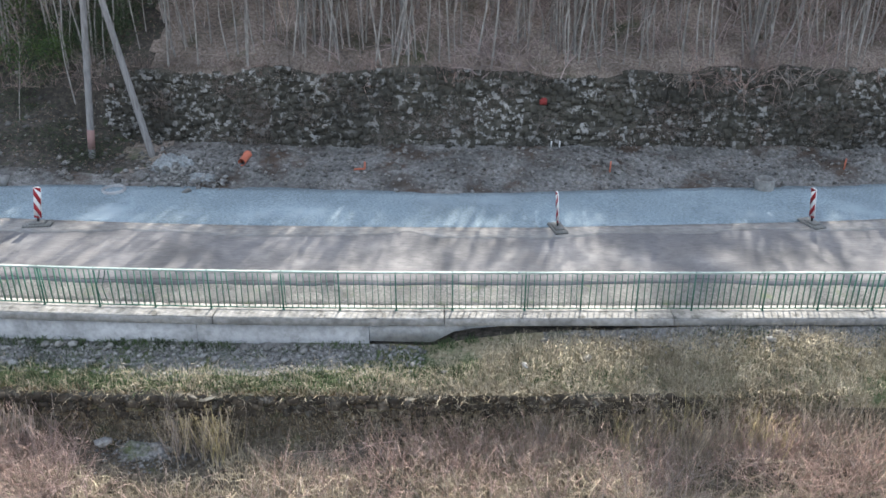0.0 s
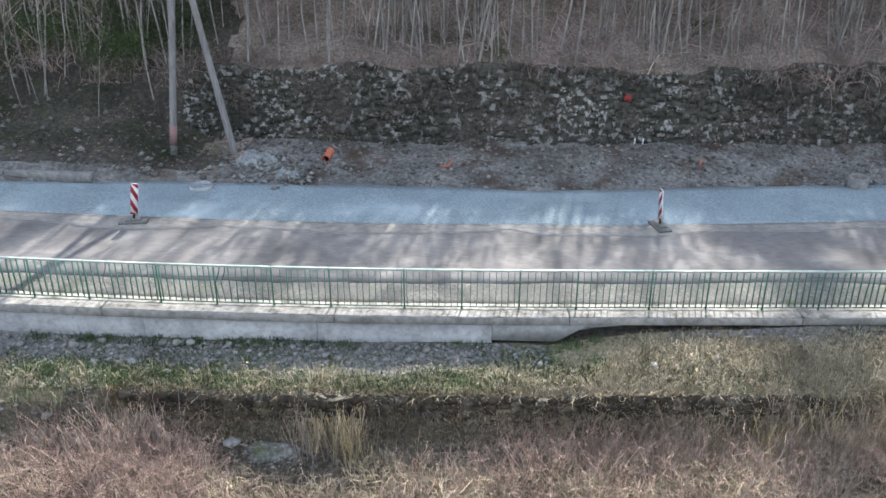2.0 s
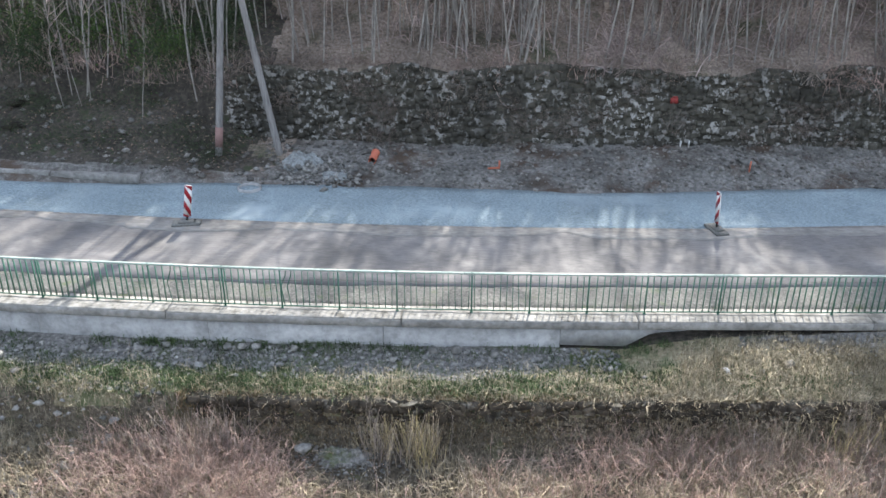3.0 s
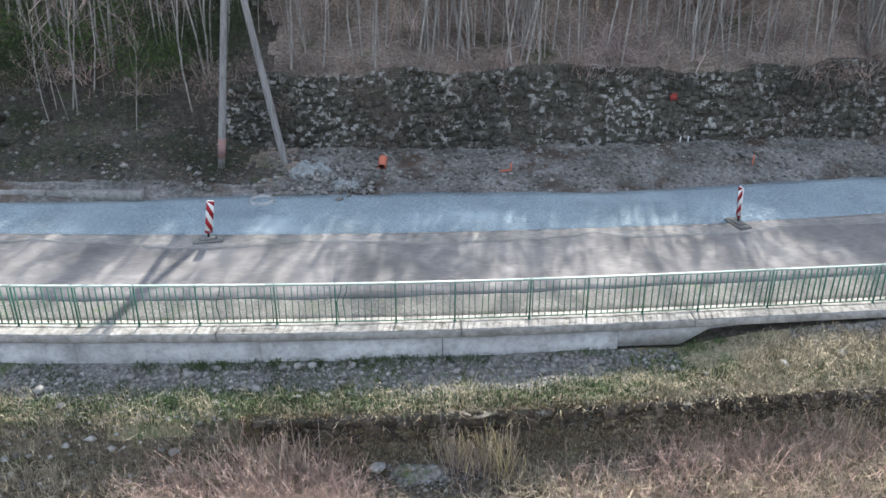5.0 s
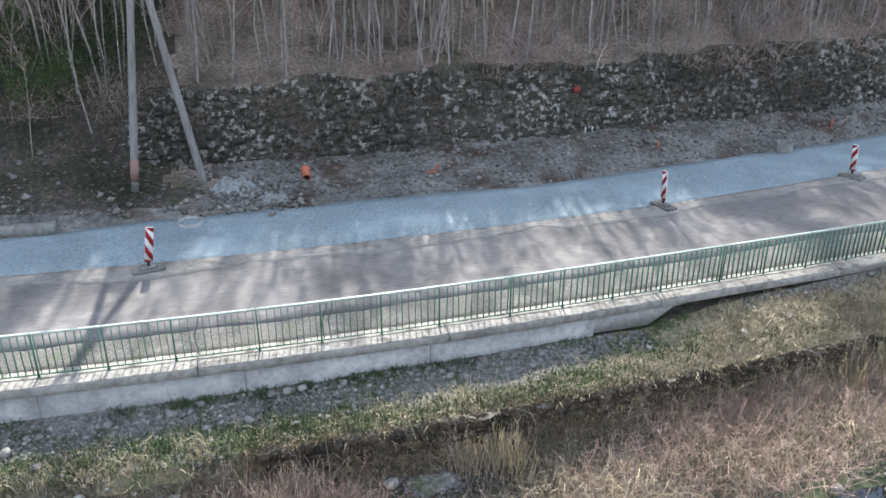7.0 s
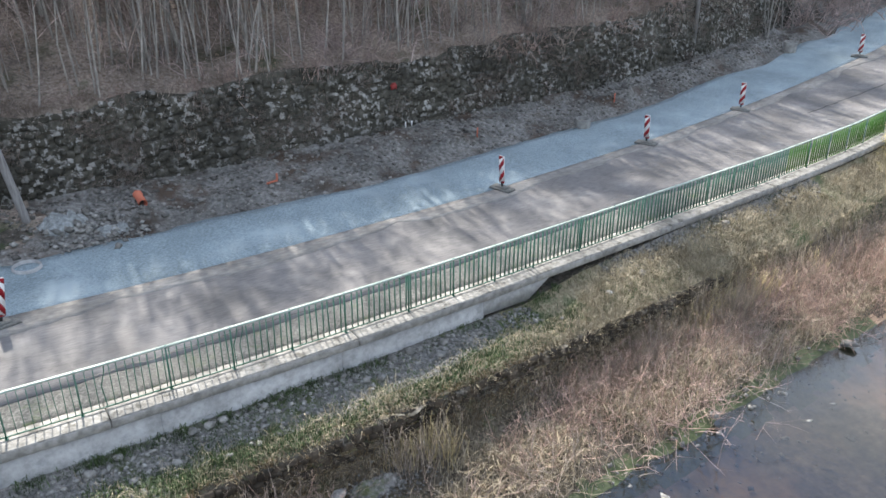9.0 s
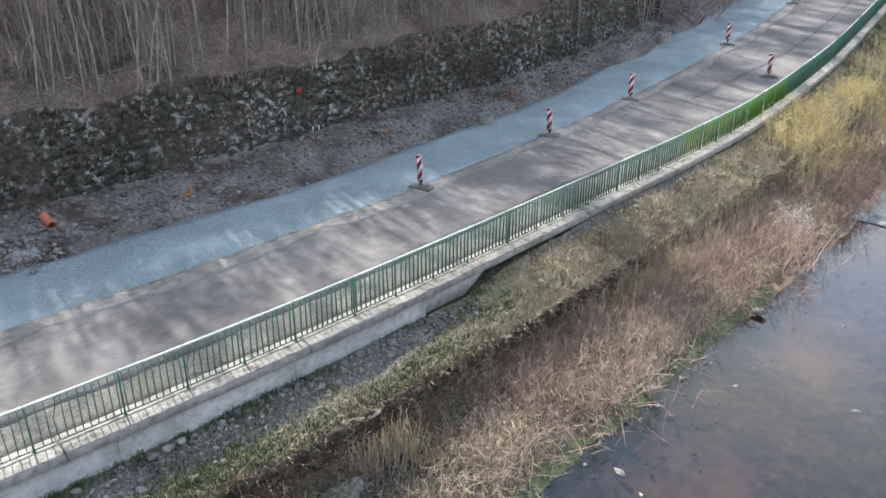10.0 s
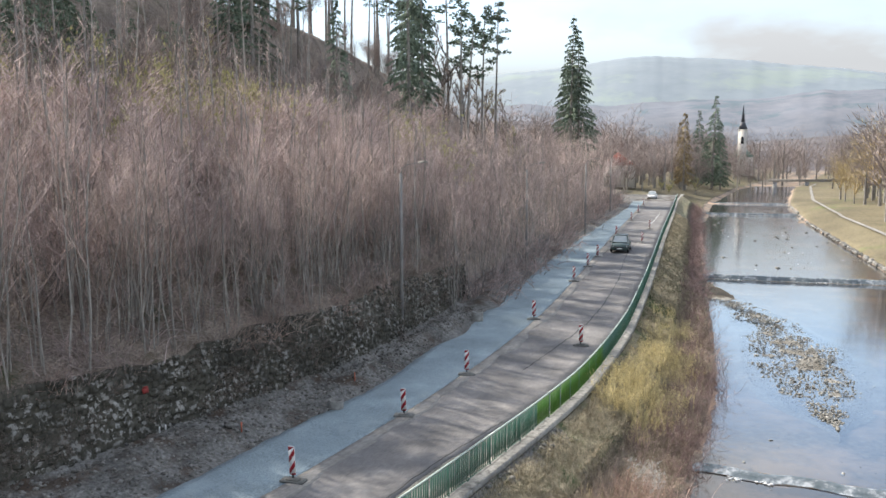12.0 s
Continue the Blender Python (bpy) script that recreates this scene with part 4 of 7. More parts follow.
wall_stones("hillside_wall", "old dark stone retaining wall with moss and pale lichen patches", WALL_U0, WALL_U1, lambda s: 12.1 + 0.55 * s, 0.25, 3.15, 0.21, M["stone"], M["moss"], (-4.0, 6.0), 2,
            lambda u: 0.25 * (fbm(np.asarray(u) * 0.3, np.asarray(u) * 0, 4) - 0.5) * 2 - np.clip((np.asarray(u) - 22) / 40, 0, 1) * 1.2 - np.clip((-13.2 - np.asarray(u)) / 3.3, 0, 1) * 1.5 + 0.35 * (vnoise(np.asarray(u) * 1.6, np.asarray(u) * 0, 7) - 0.5))
wall_stones("river_wall", "low mossy river wall of old stones, half overgrown", -11.6, 5.0, lambda s: -2.5 + 0.12 * s, -2.25, -1.1, 0.17, M["oldstone"], M["moss"], (-11.6, 5.0), 6, ref=lambda u: road_z(u) * 0.5)
river_wall = bpy.data.objects["river_wall"]
rim = random.Random(83)
u = -8.0
while u < -0.5:  # pale flat stones along the rim of the river wall
    w = rim.choice((0.15, 0.25, 0.4, 0.65))
    if rim.random() < 0.4:
        x, y = plan(u, -2.32 + rim.gauss(0, 0.1))
        p = part("capping_stone", Geo().add(*ROCKS[rim.randrange(8)]), M["rimstone"], river_wall)
        p.matrix_world = pose(float(x), float(y), float(road_z(u)) * 0.5 - 1.11, rim.gauss(0, 6), rim.gauss(0, 6), math.degrees(heading(u)) + rim.gauss(0, 10)) @ Matrix.Diagonal((w, rim.uniform(0.16, 0.3), 0.14, 1))
    u += w * rim.uniform(0.9, 1.6)
# low concrete edge on the hill side
kerb = empty("roadside_kerb_wall", pose(0, 0, 0), "low broken concrete kerb wall at the foot of the slope", "low wall", "", "structure")
for a, b, h in ((-29.0, -24.6, 0.3), (-24.5, -20.3, 0.27), (-20.2, -17.0, 0.25)):
    run(np.linspace(a, b, 10), [(8.1, -0.1), (8.12, h - 0.04), (8.17, h), (8.5, h), (8.5, -0.1)], "kerb_block", M["lip"], kerb, "", 0.1)


# ---- bare trees and shrubs ----
def grow(geo, r, p, way, length, rad, depth, sides, bend=0.18, up=0.25, kids=(5, 7), fine=None, slim=0.42, low=0.22):
    """One limb and its side limbs; the finest go into fine."""
    n = 5 if depth > 1 else 4 if depth else 3
    pts, q, w = [np.array(p, float)], np.array(p, float), np.array(way, float)
    for _ in range(n - 1):
        w = w + np.array([r.gauss(0, bend), r.gauss(0, bend), r.gauss(0, bend) + up * 0.3])
        w /= np.linalg.norm(w)
        q = q + w * length / (n - 1)
        pts.append(q)
    target = geo if depth or fine is None else fine
    if depth:
        target.tube(pts, np.linspace(rad, rad * 0.35, n), sides)
    else:  # the finest twigs: slim three-sided spikes
        ax = np.cross(way, (0.31, 0.52, 0.79))
        ax = ax / (np.linalg.norm(ax) + 1e-9) * rad
        bx = np.cross(way, ax)
        target.add([pts[0] + ax, pts[0] - 0.5 * ax + 0.87 * bx, pts[0] - 0.5 * ax - 0.87 * bx, pts[-1]], tris=[(0, 1, 3), (1, 2, 3), (2, 0, 3)])
    if depth:
        for _ in range(r.randint(*kids)):
            t = r.uniform(low, 0.98)
            k = min(int(t * (n - 1)), n - 2)
            f = t * (n - 1) - k
            base = pts[k] * (1 - f) + pts[k + 1] * f
            side = np.array([r.gauss(0, 1), r.gauss(0, 1), 0.2 + r.random()])
            side /= np.linalg.norm(side)
            ww = w * 0.45 + side * 0.75
            ww /= np.linalg.norm(ww)
            grow(fine or geo, r, base, ww, length * r.uniform(0.28, 0.5) * (1.15 - 0.5 * t), rad * slim, depth - 1, 3, bend * 1.2, up, kids, fine, slim)
    return pts


def sapling_variant(seed, height, rad, kids, slim=0.34, low=0.36):
    r = random.Random(seed)
    trunk, crown = Geo(), Geo()
    lean = abs(r.gauss(0, 0.06))
    grow(trunk, r, (0, 0, -0.3), (lean, 0, 1), height, rad * 0.82, 2, 5, 0.09, 0.2, kids, crown, slim, low)
    return trunk, crown


SAPLINGS = [sapling_variant(s, 7.0 + 0.45 * s, 0.045 + 0.006 * (s % 4), (9, 12)) for s in range(8)]
FAR_SAPS = [sapling_variant(50 + s, 7.0 + 0.45 * s, 0.05, (8, 10), 0.5, 0.12) for s in range(8)]
SAP_MESH = [(a.mesh("trunk", M["bark"], True), b.mesh("crown", M["twig"] if k % 3 == 0 else M["redtwig"])) for k, (a, b) in enumerate(SAPLINGS)]
r5 = random.Random(17)
far_stem, far_twig, far_red = Geo(), Geo(), Geo()
count = 0


def sapling(u, d, k, s, lean):
    global count
    m = pose(*at(u, d), -lean, r5.uniform(-6, 6), 0) @ pose(0, 0, 0, 0, 0, r5.uniform(0, 360)) @ Matrix.Scale(s, 4)
    if -22 < u < 16 and d < 18.5 and count < 330:
        count += 1
        ob = empty("sapling", m, "slender bare grey-stemmed sapling on the leaf-littered slope", "sapling", "saplings on the slope")
        part("trunk", SAP_MESH[k][0], None, ob)
        part("crown", SAP_MESH[k][1], None, ob)
    else:
        kinds = FAR_SAPS if u > 38 else SAPLINGS
        far_stem.join(kinds[k][0], m)
        (far_red if k % 3 else far_twig).join(kinds[k][1], m)


u = -34.0
while u < 144:
    d = (13.2 if u < 32 else 11.2) + r5.uniform(0, 1)
    while d < 31:
        if u < 45 or fbm(u * 0.12, d * 0.2, 40) > 0.33:
            for _ in range(r5.choice((2, 3, 4, 5)) if u < 45 else 3):
                top = (1.0 if d < 17 else 0.82 if d < 21 else 0.5 if u < 45 else 0.6) * (1.0 if u < 45 else 1.08)
                sapling(u + r5.gauss(0, 0.6), max(13.0 if u < 32 else 10.6, d + r5.gauss(0, 0.6)), r5.randrange(8), r5.uniform(0.65, 1.05) * top, r5.uniform(-3, 8))
        d += r5.uniform(1.9, 3.0) * (1.0 if u < 45 else 1.25)
    u += 2.1 if u < 45 else 2.5
# saplings on the left slope, where no wall stands
for _ in range(90):
    sapling(r5.uniform(-34, -14.8), r5.uniform(11, 16), r5.randrange(8), r5.uniform(0.5, 0.95), r5.uniform(-2, 10))
for _ in range(26):
    sapling(r5.uniform(-10.5, -2), r5.uniform(13.1, 17), r5.randrange(8), r5.uniform(0.75, 1.05), r5.uniform(-2, 6))
rt = random.Random(29)
for _ in range(34):  # groups of stems rising from one stool behind the wall
    u, d = rt.uniform(-11, 30), rt.uniform(13.1, 15)
    for _ in range(rt.randint(3, 6)):
        k = rt.randrange(8)
        m = pose(*at(u + rt.gauss(0, 0.3), d + rt.gauss(0, 0.25)), rt.gauss(0, 5), rt.gauss(0, 6), 0) @ pose(0, 0, 0, 0, 0, rt.uniform(0, 360)) @ Matrix.Scale(rt.uniform(0.6, 0.85), 4)
        far_stem.join(SAPLINGS[k][0], m)
        (far_red if k % 3 else far_twig).join(SAPLINGS[k][1], m)
u = -19.0
while u < 62:
    for d0, d1, top in ((13.4, 16.5, 0.5), (17.5, 21, 0.68), (21.5, 25.5, 0.8)):
        d = rt.uniform(d0, d1)
        k = rt.randrange(8)
        m = pose(*at(u + rt.gauss(0, 0.4), d), rt.gauss(0, 4), rt.gauss(0, 4), 0) @ pose(0, 0, 0, 0, 0, rt.uniform(0, 360)) @ Matrix.Scale(top * rt.uniform(0.75, 1.05) * 8.5 / (7.0 + 0.45 * k), 4)
        far_stem.join(FAR_SAPS[k][0], m)
        (far_red if k % 3 else far_twig).join(FAR_SAPS[k][1], m)
    u += rt.uniform(0.3, 0.6)
wood = empty("hillside_thicket", pose(0, 0, 0), "dense reddish-brown bare thicket covering the slope", "thicket", "", "stuff")
for nm, geo, mat in (("trunks", far_stem, M["bark"]), ("twigs", far_twig, M["twig"]), ("red_twigs", far_red, M["redtwig"])):
    tagged(part(nm, geo, mat, wood), kind="stuff")


# ---- shrubs and grass on the river bank ----
def shrub_variant(seed, shoots, height, spread, rad):
    r = random.Random(seed)
    geo = Geo()
    for _ in range(shoots):
        a, lean = r.uniform(0, 2 * math.pi), abs(r.gauss(0, 0.75))
        way = np.array([math.cos(a) * lean, math.sin(a) * lean, 1.0])
        p = (r.gauss(0, spread), r.gauss(0, spread), -0.15)
        grow(geo, r, p, way / np.linalg.norm(way), height * r.uniform(0.4, 1.15), rad * r.uniform(0.5, 1.4), 1, 3, 0.24, -0.55, (3, 6))
    return geo


SHRUBS = [shrub_variant(100 + s, 52, 1.0 + 0.14 * s, 0.45, 0.0075) for s in range(4)]
LOW_SHRUBS = [shrub_variant(140 + s, 15, 1.2 + 0.15 * s, 0.5, 0.017) for s in range(4)]
SHRUB_MESH = [(g_.mesh("crown", M["shoot"]), g_.mesh("crown", M["cane"]), g_.mesh("crown", M["bankred"]), g_.mesh("crown", M["bankgrey"]), g_.mesh("crown", M["purpletwig"])) for g_ in SHRUBS]
LABELS = ("tangled bare reddish willow shrub on the river bank", "clump of dry straw-coloured canes on the bank", "bare brown brushwood shrub on the bank", "dull grey tangled brush on the river bank", "purple-brown bare shrub beside the water")


def shrub(u, d, k, tone, s, squash=1.0):
    m = pose(*at(u, d), 0, 0, r5.uniform(0, 360)) @ Matrix.Diagonal((s, s, s * squash, 1))
    ob = empty("shrub", m, LABELS[tone], "shrub", "shrubs on the river bank")
    part("crown", SHRUB_MESH[k][tone], None, ob)


u = -14.0
while u < 36:  # brush hanging over the hillside wall
    if r5.random() < 0.75:
        m = pose(*at(u, 12.85 + r5.uniform(0, 0.4), -0.1), r5.uniform(5, 30), 0, 0) @ pose(0, 0, 0, 0, 0, r5.uniform(0, 360)) @ Matrix.Scale(r5.uniform(0.4, 0.9) * (1.0 if u < 8 else 1.5), 4)
        ob = empty("overhanging_brush", m, "bare twiggy brush hanging over the stone wall", "brush", "brush on the wall")
        part("crown", SHRUB_MESH[r5.randrange(4)][r5.choice((2, 3))], None, ob)
    u += r5.uniform(0.35, 0.9)
WALL_TWIG = [g_.mesh("crown", M["darktwig"]) for g_ in SHRUBS]
for _ in range(70):  # dark creeper on the wall's face
    u = r5.uniform(-13, 37)
    s = r5.uniform(0, 1)
    x, y = plan(u, 12.0 + 0.5 * s)
    m = pose(float(x), float(y), float(road_z(u)) + 0.5 + 2.3 * s, r5.uniform(60, 110), 0, math.degrees(heading(u))) @ pose(0, 0, 0, 0, 0, r5.uniform(0, 360)) @ Matrix.Diagonal((0.6, 0.6, 0.3, 1))
    ob = empty("wall_creeper", m, "dark bare creeper clinging to the stone wall", "creeper", "creepers on the wall")
    part("crown", WALL_TWIG[r5.randrange(4)], None, ob)
n_shrub = 0
for _ in range(64):  # reddish shrubs in front of the river wall
    u = r5.uniform(-13.5, 9)
    if -10.4 < u < -3.4:
        continue
    m = pose(*at(u, r5.uniform(-3.3, -2.75)), 0, 0, r5.uniform(0, 360)) @ Matrix.Scale(r5.uniform(0.6, 1.35), 4)
    ob = empty("shrub", m, LABELS[2], "shrub", "shrubs on the river bank")
    part("crown", SHRUB_MESH[r5.randrange(4)][r5.choice((2, 2, 0, 3, 1))], None, ob)
def cane_variant(seed, n, height, spread):
    """Dry upright stalks with a few short side twigs."""
    r = random.Random(seed)
    geo = Geo()
    for _ in range(n):
        way = np.array([r.gauss(0, 0.16), r.gauss(0, 0.16), 1.0])
        grow(geo, r, (r.gauss(0, spread), r.gauss(0, spread * 0.5), -0.1), way / np.linalg.norm(way), height * r.uniform(0.5, 1.1), 0.009, 1, 3, 0.07, 0.05, (1, 3))
    return geo


CANES = [cane_variant(170 + k, 26, 1.35, 0.32) for k in range(3)]
CANES = [[g_.mesh("crown", M[m_]) for g_ in CANES] for m_ in ("cane", "bankgrey", "goldcane")]
rc = random.Random(37)
for n_ in range(46):  # stalks before the river wall
    u = rc.uniform(-7.4, -5.6) if n_ < 8 else rc.uniform(-11.6, -10.4) if n_ < 13 else rc.uniform(0.8, 12)
    ob = empty("dry_canes", pose(*at(u, rc.uniform(-3.05, -2.7)), 0, 0, rc.uniform(0, 360)) @ Matrix.Scale(rc.uniform(0.7, 1.1), 4), "clump of dry upright stalks before the river wall", "canes", "dry canes by the river wall")
    part("crown", CANES[rc.choice((0, 0, 1, 2))][n_ % 3], None, ob)
for n_ in range(16):  # arching reddish shrubs at the wall's overgrown end
    shrub(rc.uniform(-14, -9.4), rc.uniform(-4.4, -3.2), n_ % 4, 2, rc.uniform(0.9, 1.35), 0.85)
u = -13.0
far_shrub = Geo()
while u < 172:
    e = float(water_edge(u))
    d = e + 0.75
    while d < (-3.2 if -12 < u < -2.5 else -2.75):
        if (-9.9 < u < -5.6 and d > -4.2) or (-11.0 < u < -3.0 and d > -3.7):
            break
        if fbm(u * 0.35, d * 0.5, 60) > (0.52 if u < -2.5 else 0.38) or (u > -2.5 and d > -3.5):
            tall = (1.25 if d < e + 1.2 else 1.0) + (0.35 if 8 < u < 40 else 0) * r5.random()
            tone = 0 if fbm(u * 0.2, d * 0.3, 70) > 0.52 else r5.choice((1, 2, 2, 3, 3))
            if u > 13 and d < -3.0 and r5.random() < 0.75:
                tone = 4
            if u < 46 and n_shrub < 290:
                shrub(u + r5.uniform(-0.4, 0.4), d, r5.randrange(4), tone, tall * r5.uniform(0.7, 1.1))
                n_shrub += 1
            else:
                far_shrub.join(LOW_SHRUBS[r5.randrange(4)], pose(*at(u, d), 0, 0, r5.uniform(0, 360)) @ Matrix.Scale(1.25 * r5.uniform(0.7, 1.1), 4))
        d += r5.uniform(0.6, 1.0)
    u += 0.85 if u < 46 else 1.3
thing("riverside_brushwood", far_shrub, M["purpletwig"], "long strip of reddish brushwood between terrace and river", "brushwood", "stuff")


def tufts(n, place, blades, height, r, spread=0.1, slim=1.0):
    """Grass tufts: narrow bent blades."""
    b = n * blades
    rg = np.random.RandomState(r)
    base = np.repeat(np.array([place(rg) for _ in range(n)]), blades, 0)
    u, d = base[:, 0] + rg.normal(0, spread, b), base[:, 1] + rg.normal(0, spread, b)
    x, y = plan(u, d)
    z = ground_z(u, d) - 0.02
    a = rg.uniform(0, 2 * np.pi, b)
    h = height * rg.uniform(0.4, 1.2, b)
    lean = np.abs(rg.normal(0, 0.9, b)) * h
    w = slim * (0.004 + 0.006 * rg.rand(b))
    c, s = np.cos(a), np.sin(a)
    p0 = np.stack([x, y, z], -1)
    side = np.stack([-s, c, 0 * c], -1) * w[:, None]
    mid = p0 + np.stack([c * lean * 0.3, s * lean * 0.3, h * 0.6], -1)
    tip = p0 + np.stack([c * lean, s * lean, h * (1 - 0.25 * np.abs(lean) / (h + 1e-6))], -1)
    v = np.stack([p0 - side, p0 + side, mid + side, mid - side, tip], 1)
    i = np.arange(b)[:, None] * 5
    return Geo().add(v.reshape(-1, 3), i + np.array([[0, 1, 2, 3]]), i + np.array([[3, 2, 4]]))


def on_terrace(rg):
    while True:
        u, d = rg.uniform(-22, 48), rg.uniform(-2.9, -0.7)
        if u < 0 and d > -1.6 + 0.3 * rg.randn():
            continue
        if (-12 < u < -1.5 and d < -2.2) or (u < -3 and rg.rand() < 0.6):
            continue
        if fbm(u * 0.5, d * 0.9, 80) + 0.12 * rg.randn() > 0.42:
            return u, d


def green_spot(rg):
    while True:
        u, d = rg.uniform(-24, 46), rg.uniform(-2.6, -0.55)
        if fbm(u * 0.45, d * 0.8, 90) + 0.05 * rg.randn() > 0.53:
            return u, d


def on_bank(rg):
    while True:
        u = rg.uniform(-22, 60)
        d = rg.uniform(float(water_edge(u)) + 0.45, -2.7)
        if (-12 < u < -2 and d > -3.3) or (-9.3 < u < -6.4 and d > -3.9):
            continue
        if fbm(u * 0.4, d * 0.5, 85) + 0.1 * rg.randn() > 0.4:
            return u, d


thing("dry_grass", tufts(6400, on_terrace, 20, 0.25, 1, 0.15, 0.6), M["drygrass"], "matted straw-coloured dry grass on the terrace", "grass", "stuff")
def green_line(rg):
    while True:
        u = rg.uniform(-26, 4)
        d = -1.6 - 0.5 * float(vnoise(u * 0.3, 0.5, 12)) + 0.22 * rg.randn()
        if vnoise(u * 0.6, 4.5, 13) > 0.35:
            return u, d


thing("far_terrace_grass", tufts(2600, lambda rg: (rg.uniform(44, 120), rg.uniform(-2.9, -0.6)), 14, 0.4, 11, 0.35, 2.0), M["drygrass"], "rough dry grass along the far terrace", "grass", "stuff")
thing("far_green_grass", tufts(1300, lambda rg: (rg.uniform(36, 120), rg.uniform(-2.7, -0.6)), 14, 0.25, 12, 0.3, 2.0), M["greengrass"], "green grass patches along the far terrace", "grass", "stuff")
thing("green_strip", tufts(1900, green_line, 16, 0.13, 7, 0.13), M["greengrass"], "strip of fresh green grass between stones and dry turf", "grass", "stuff")
thing("green_grass", tufts(1500, green_spot, 20, 0.1, 2, 0.16), M["greengrass"], "fresh green grass tufts among stones", "grass", "stuff")
thing("bank_grass", tufts(4400, on_bank, 16, 0.42, 3, 0.2), M["thatch"], "long dry grass hanging down the river bank", "grass", "stuff")
thing("wall_foot_grass", tufts(170, lambda rg: ((rg.uniform(-26, -6) if rg.rand() < 0.55 else rg.choice([-12.9, -11.2, -9.1, -7.3, -3.5, -0.6]) + rg.normal(0, 0.5)), -0.46 - 0.1 * abs(rg.randn())), 16, 0.17, 4), M["greengrass"], "dark green weeds at the foot of the concrete wall", "weeds", "stuff")


thing("wall_top_moss", tufts(620, lambda rg: (rg.uniform(-11.8, 2.0), -2.36 + 0.09 * rg.randn()), 16, 0.14, 5, 0.12), M["rust"], "rusty brown moss and grass along the river wall's top", "moss", "stuff")
thing("wall_edge_grass", tufts(1300, lambda rg: (rg.uniform(-11, 8) if rg.rand() < 0.7 else rg.uniform(-2, 8), -2.45 + 0.08 * rg.randn()), 14, 0.17, 8, 0.16), M["thatch"], "dry grass hanging over the edge of the river wall", "grass", "stuff")
under = Geo()
ru_ = random.Random(23)
for _ in range(400):
    u = -30 + 172 * ru_.random() ** (0.75)
    d = ru_.uniform(13.2 if u < 34 else 10.4, 30) if ru_.random() < 0.7 or u < 34 else ru_.uniform(10.2, 13.5)
    under.join(LOW_SHRUBS[ru_.randrange(4)], pose(*at(u, d), 0, 0, ru_.uniform(0, 360)) @ Matrix.Diagonal((ru_.uniform(1.4, 2.2),) * 2 + (ru_.uniform(1.4, 2.4), 1)) @ Matrix.Scale(0.55 if u < 26 else 1.0, 4))
for _ in range(130):
    u, d = ru_.uniform(0, 40), ru_.uniform(12.9, 21)
    under.join(LOW_SHRUBS[ru_.randrange(4)], pose(*at(u, d), 0, 0, ru_.uniform(0, 360)) @ Matrix.Scale(ru_.uniform(0.7, 1.5), 4))
thing("slope_brushwood", under, M["redtwig"], "low reddish-brown brushwood under the saplings", "brushwood", "stuff")


def flakes(n, place, size, r):
    """Dry leaves lying about: small folded triangles."""
    rg = np.random.RandomState(r)
    p = np.array([place(rg) for _ in range(n)])
    x, y = plan(p[:, 0], p[:, 1])
    c = np.stack([x, y, ground_z(p[:, 0], p[:, 1]) + 0.03 + 0.05 * rg.rand(n)], -1)
    a = rg.normal(0, 1, (n, 3)) * (1, 1, 0.45)
    b = rg.normal(0, 1, (n, 3)) * (1, 1, 0.45)
    s = size * rg.uniform(0.5, 1.3, (n, 1))
    a, b = a / np.linalg.norm(a, axis=1)[:, None] * s, b / np.linalg.norm(b, axis=1)[:, None] * s
    return Geo().add(np.stack([c - a, c + a, c + b], 1).reshape(-1, 3), tris=np.arange(3 * n).reshape(-1, 3))


thing("fallen_leaves", flakes(17000, lambda rg: (rg.uniform(-34, -13.2), rg.uniform(9.3, 16.5)) if rg.rand() < 0.45 else (rg.uniform(-13, 34), rg.uniform(12.8, 17)), 0.05, 9), M["deadleaf"], "brown dead leaves strewn over the wooded slope", "leaves", "stuff")
g = scatter(Geo(), PEBBLES, 700, lambda r: (r.uniform(-33, -13), 8.8 + 4.5 * r.random() ** 1.6), small(0.05, 0.35), random.Random(66))
thing("slope_rubble", g, M["rubblestone"], "dark loose stones at the foot of the shaded slope", "stones", "stuff")
thing("wall_head_grass", tufts(650, lambda rg: (rg.uniform(-15.5, 38), 12.72 + 0.25 * abs(rg.randn()) - 0.12), 12, 0.24, 6, 0.2), M["darktwig"], "brown withered growth along the top of the stone wall", "grass", "stuff")


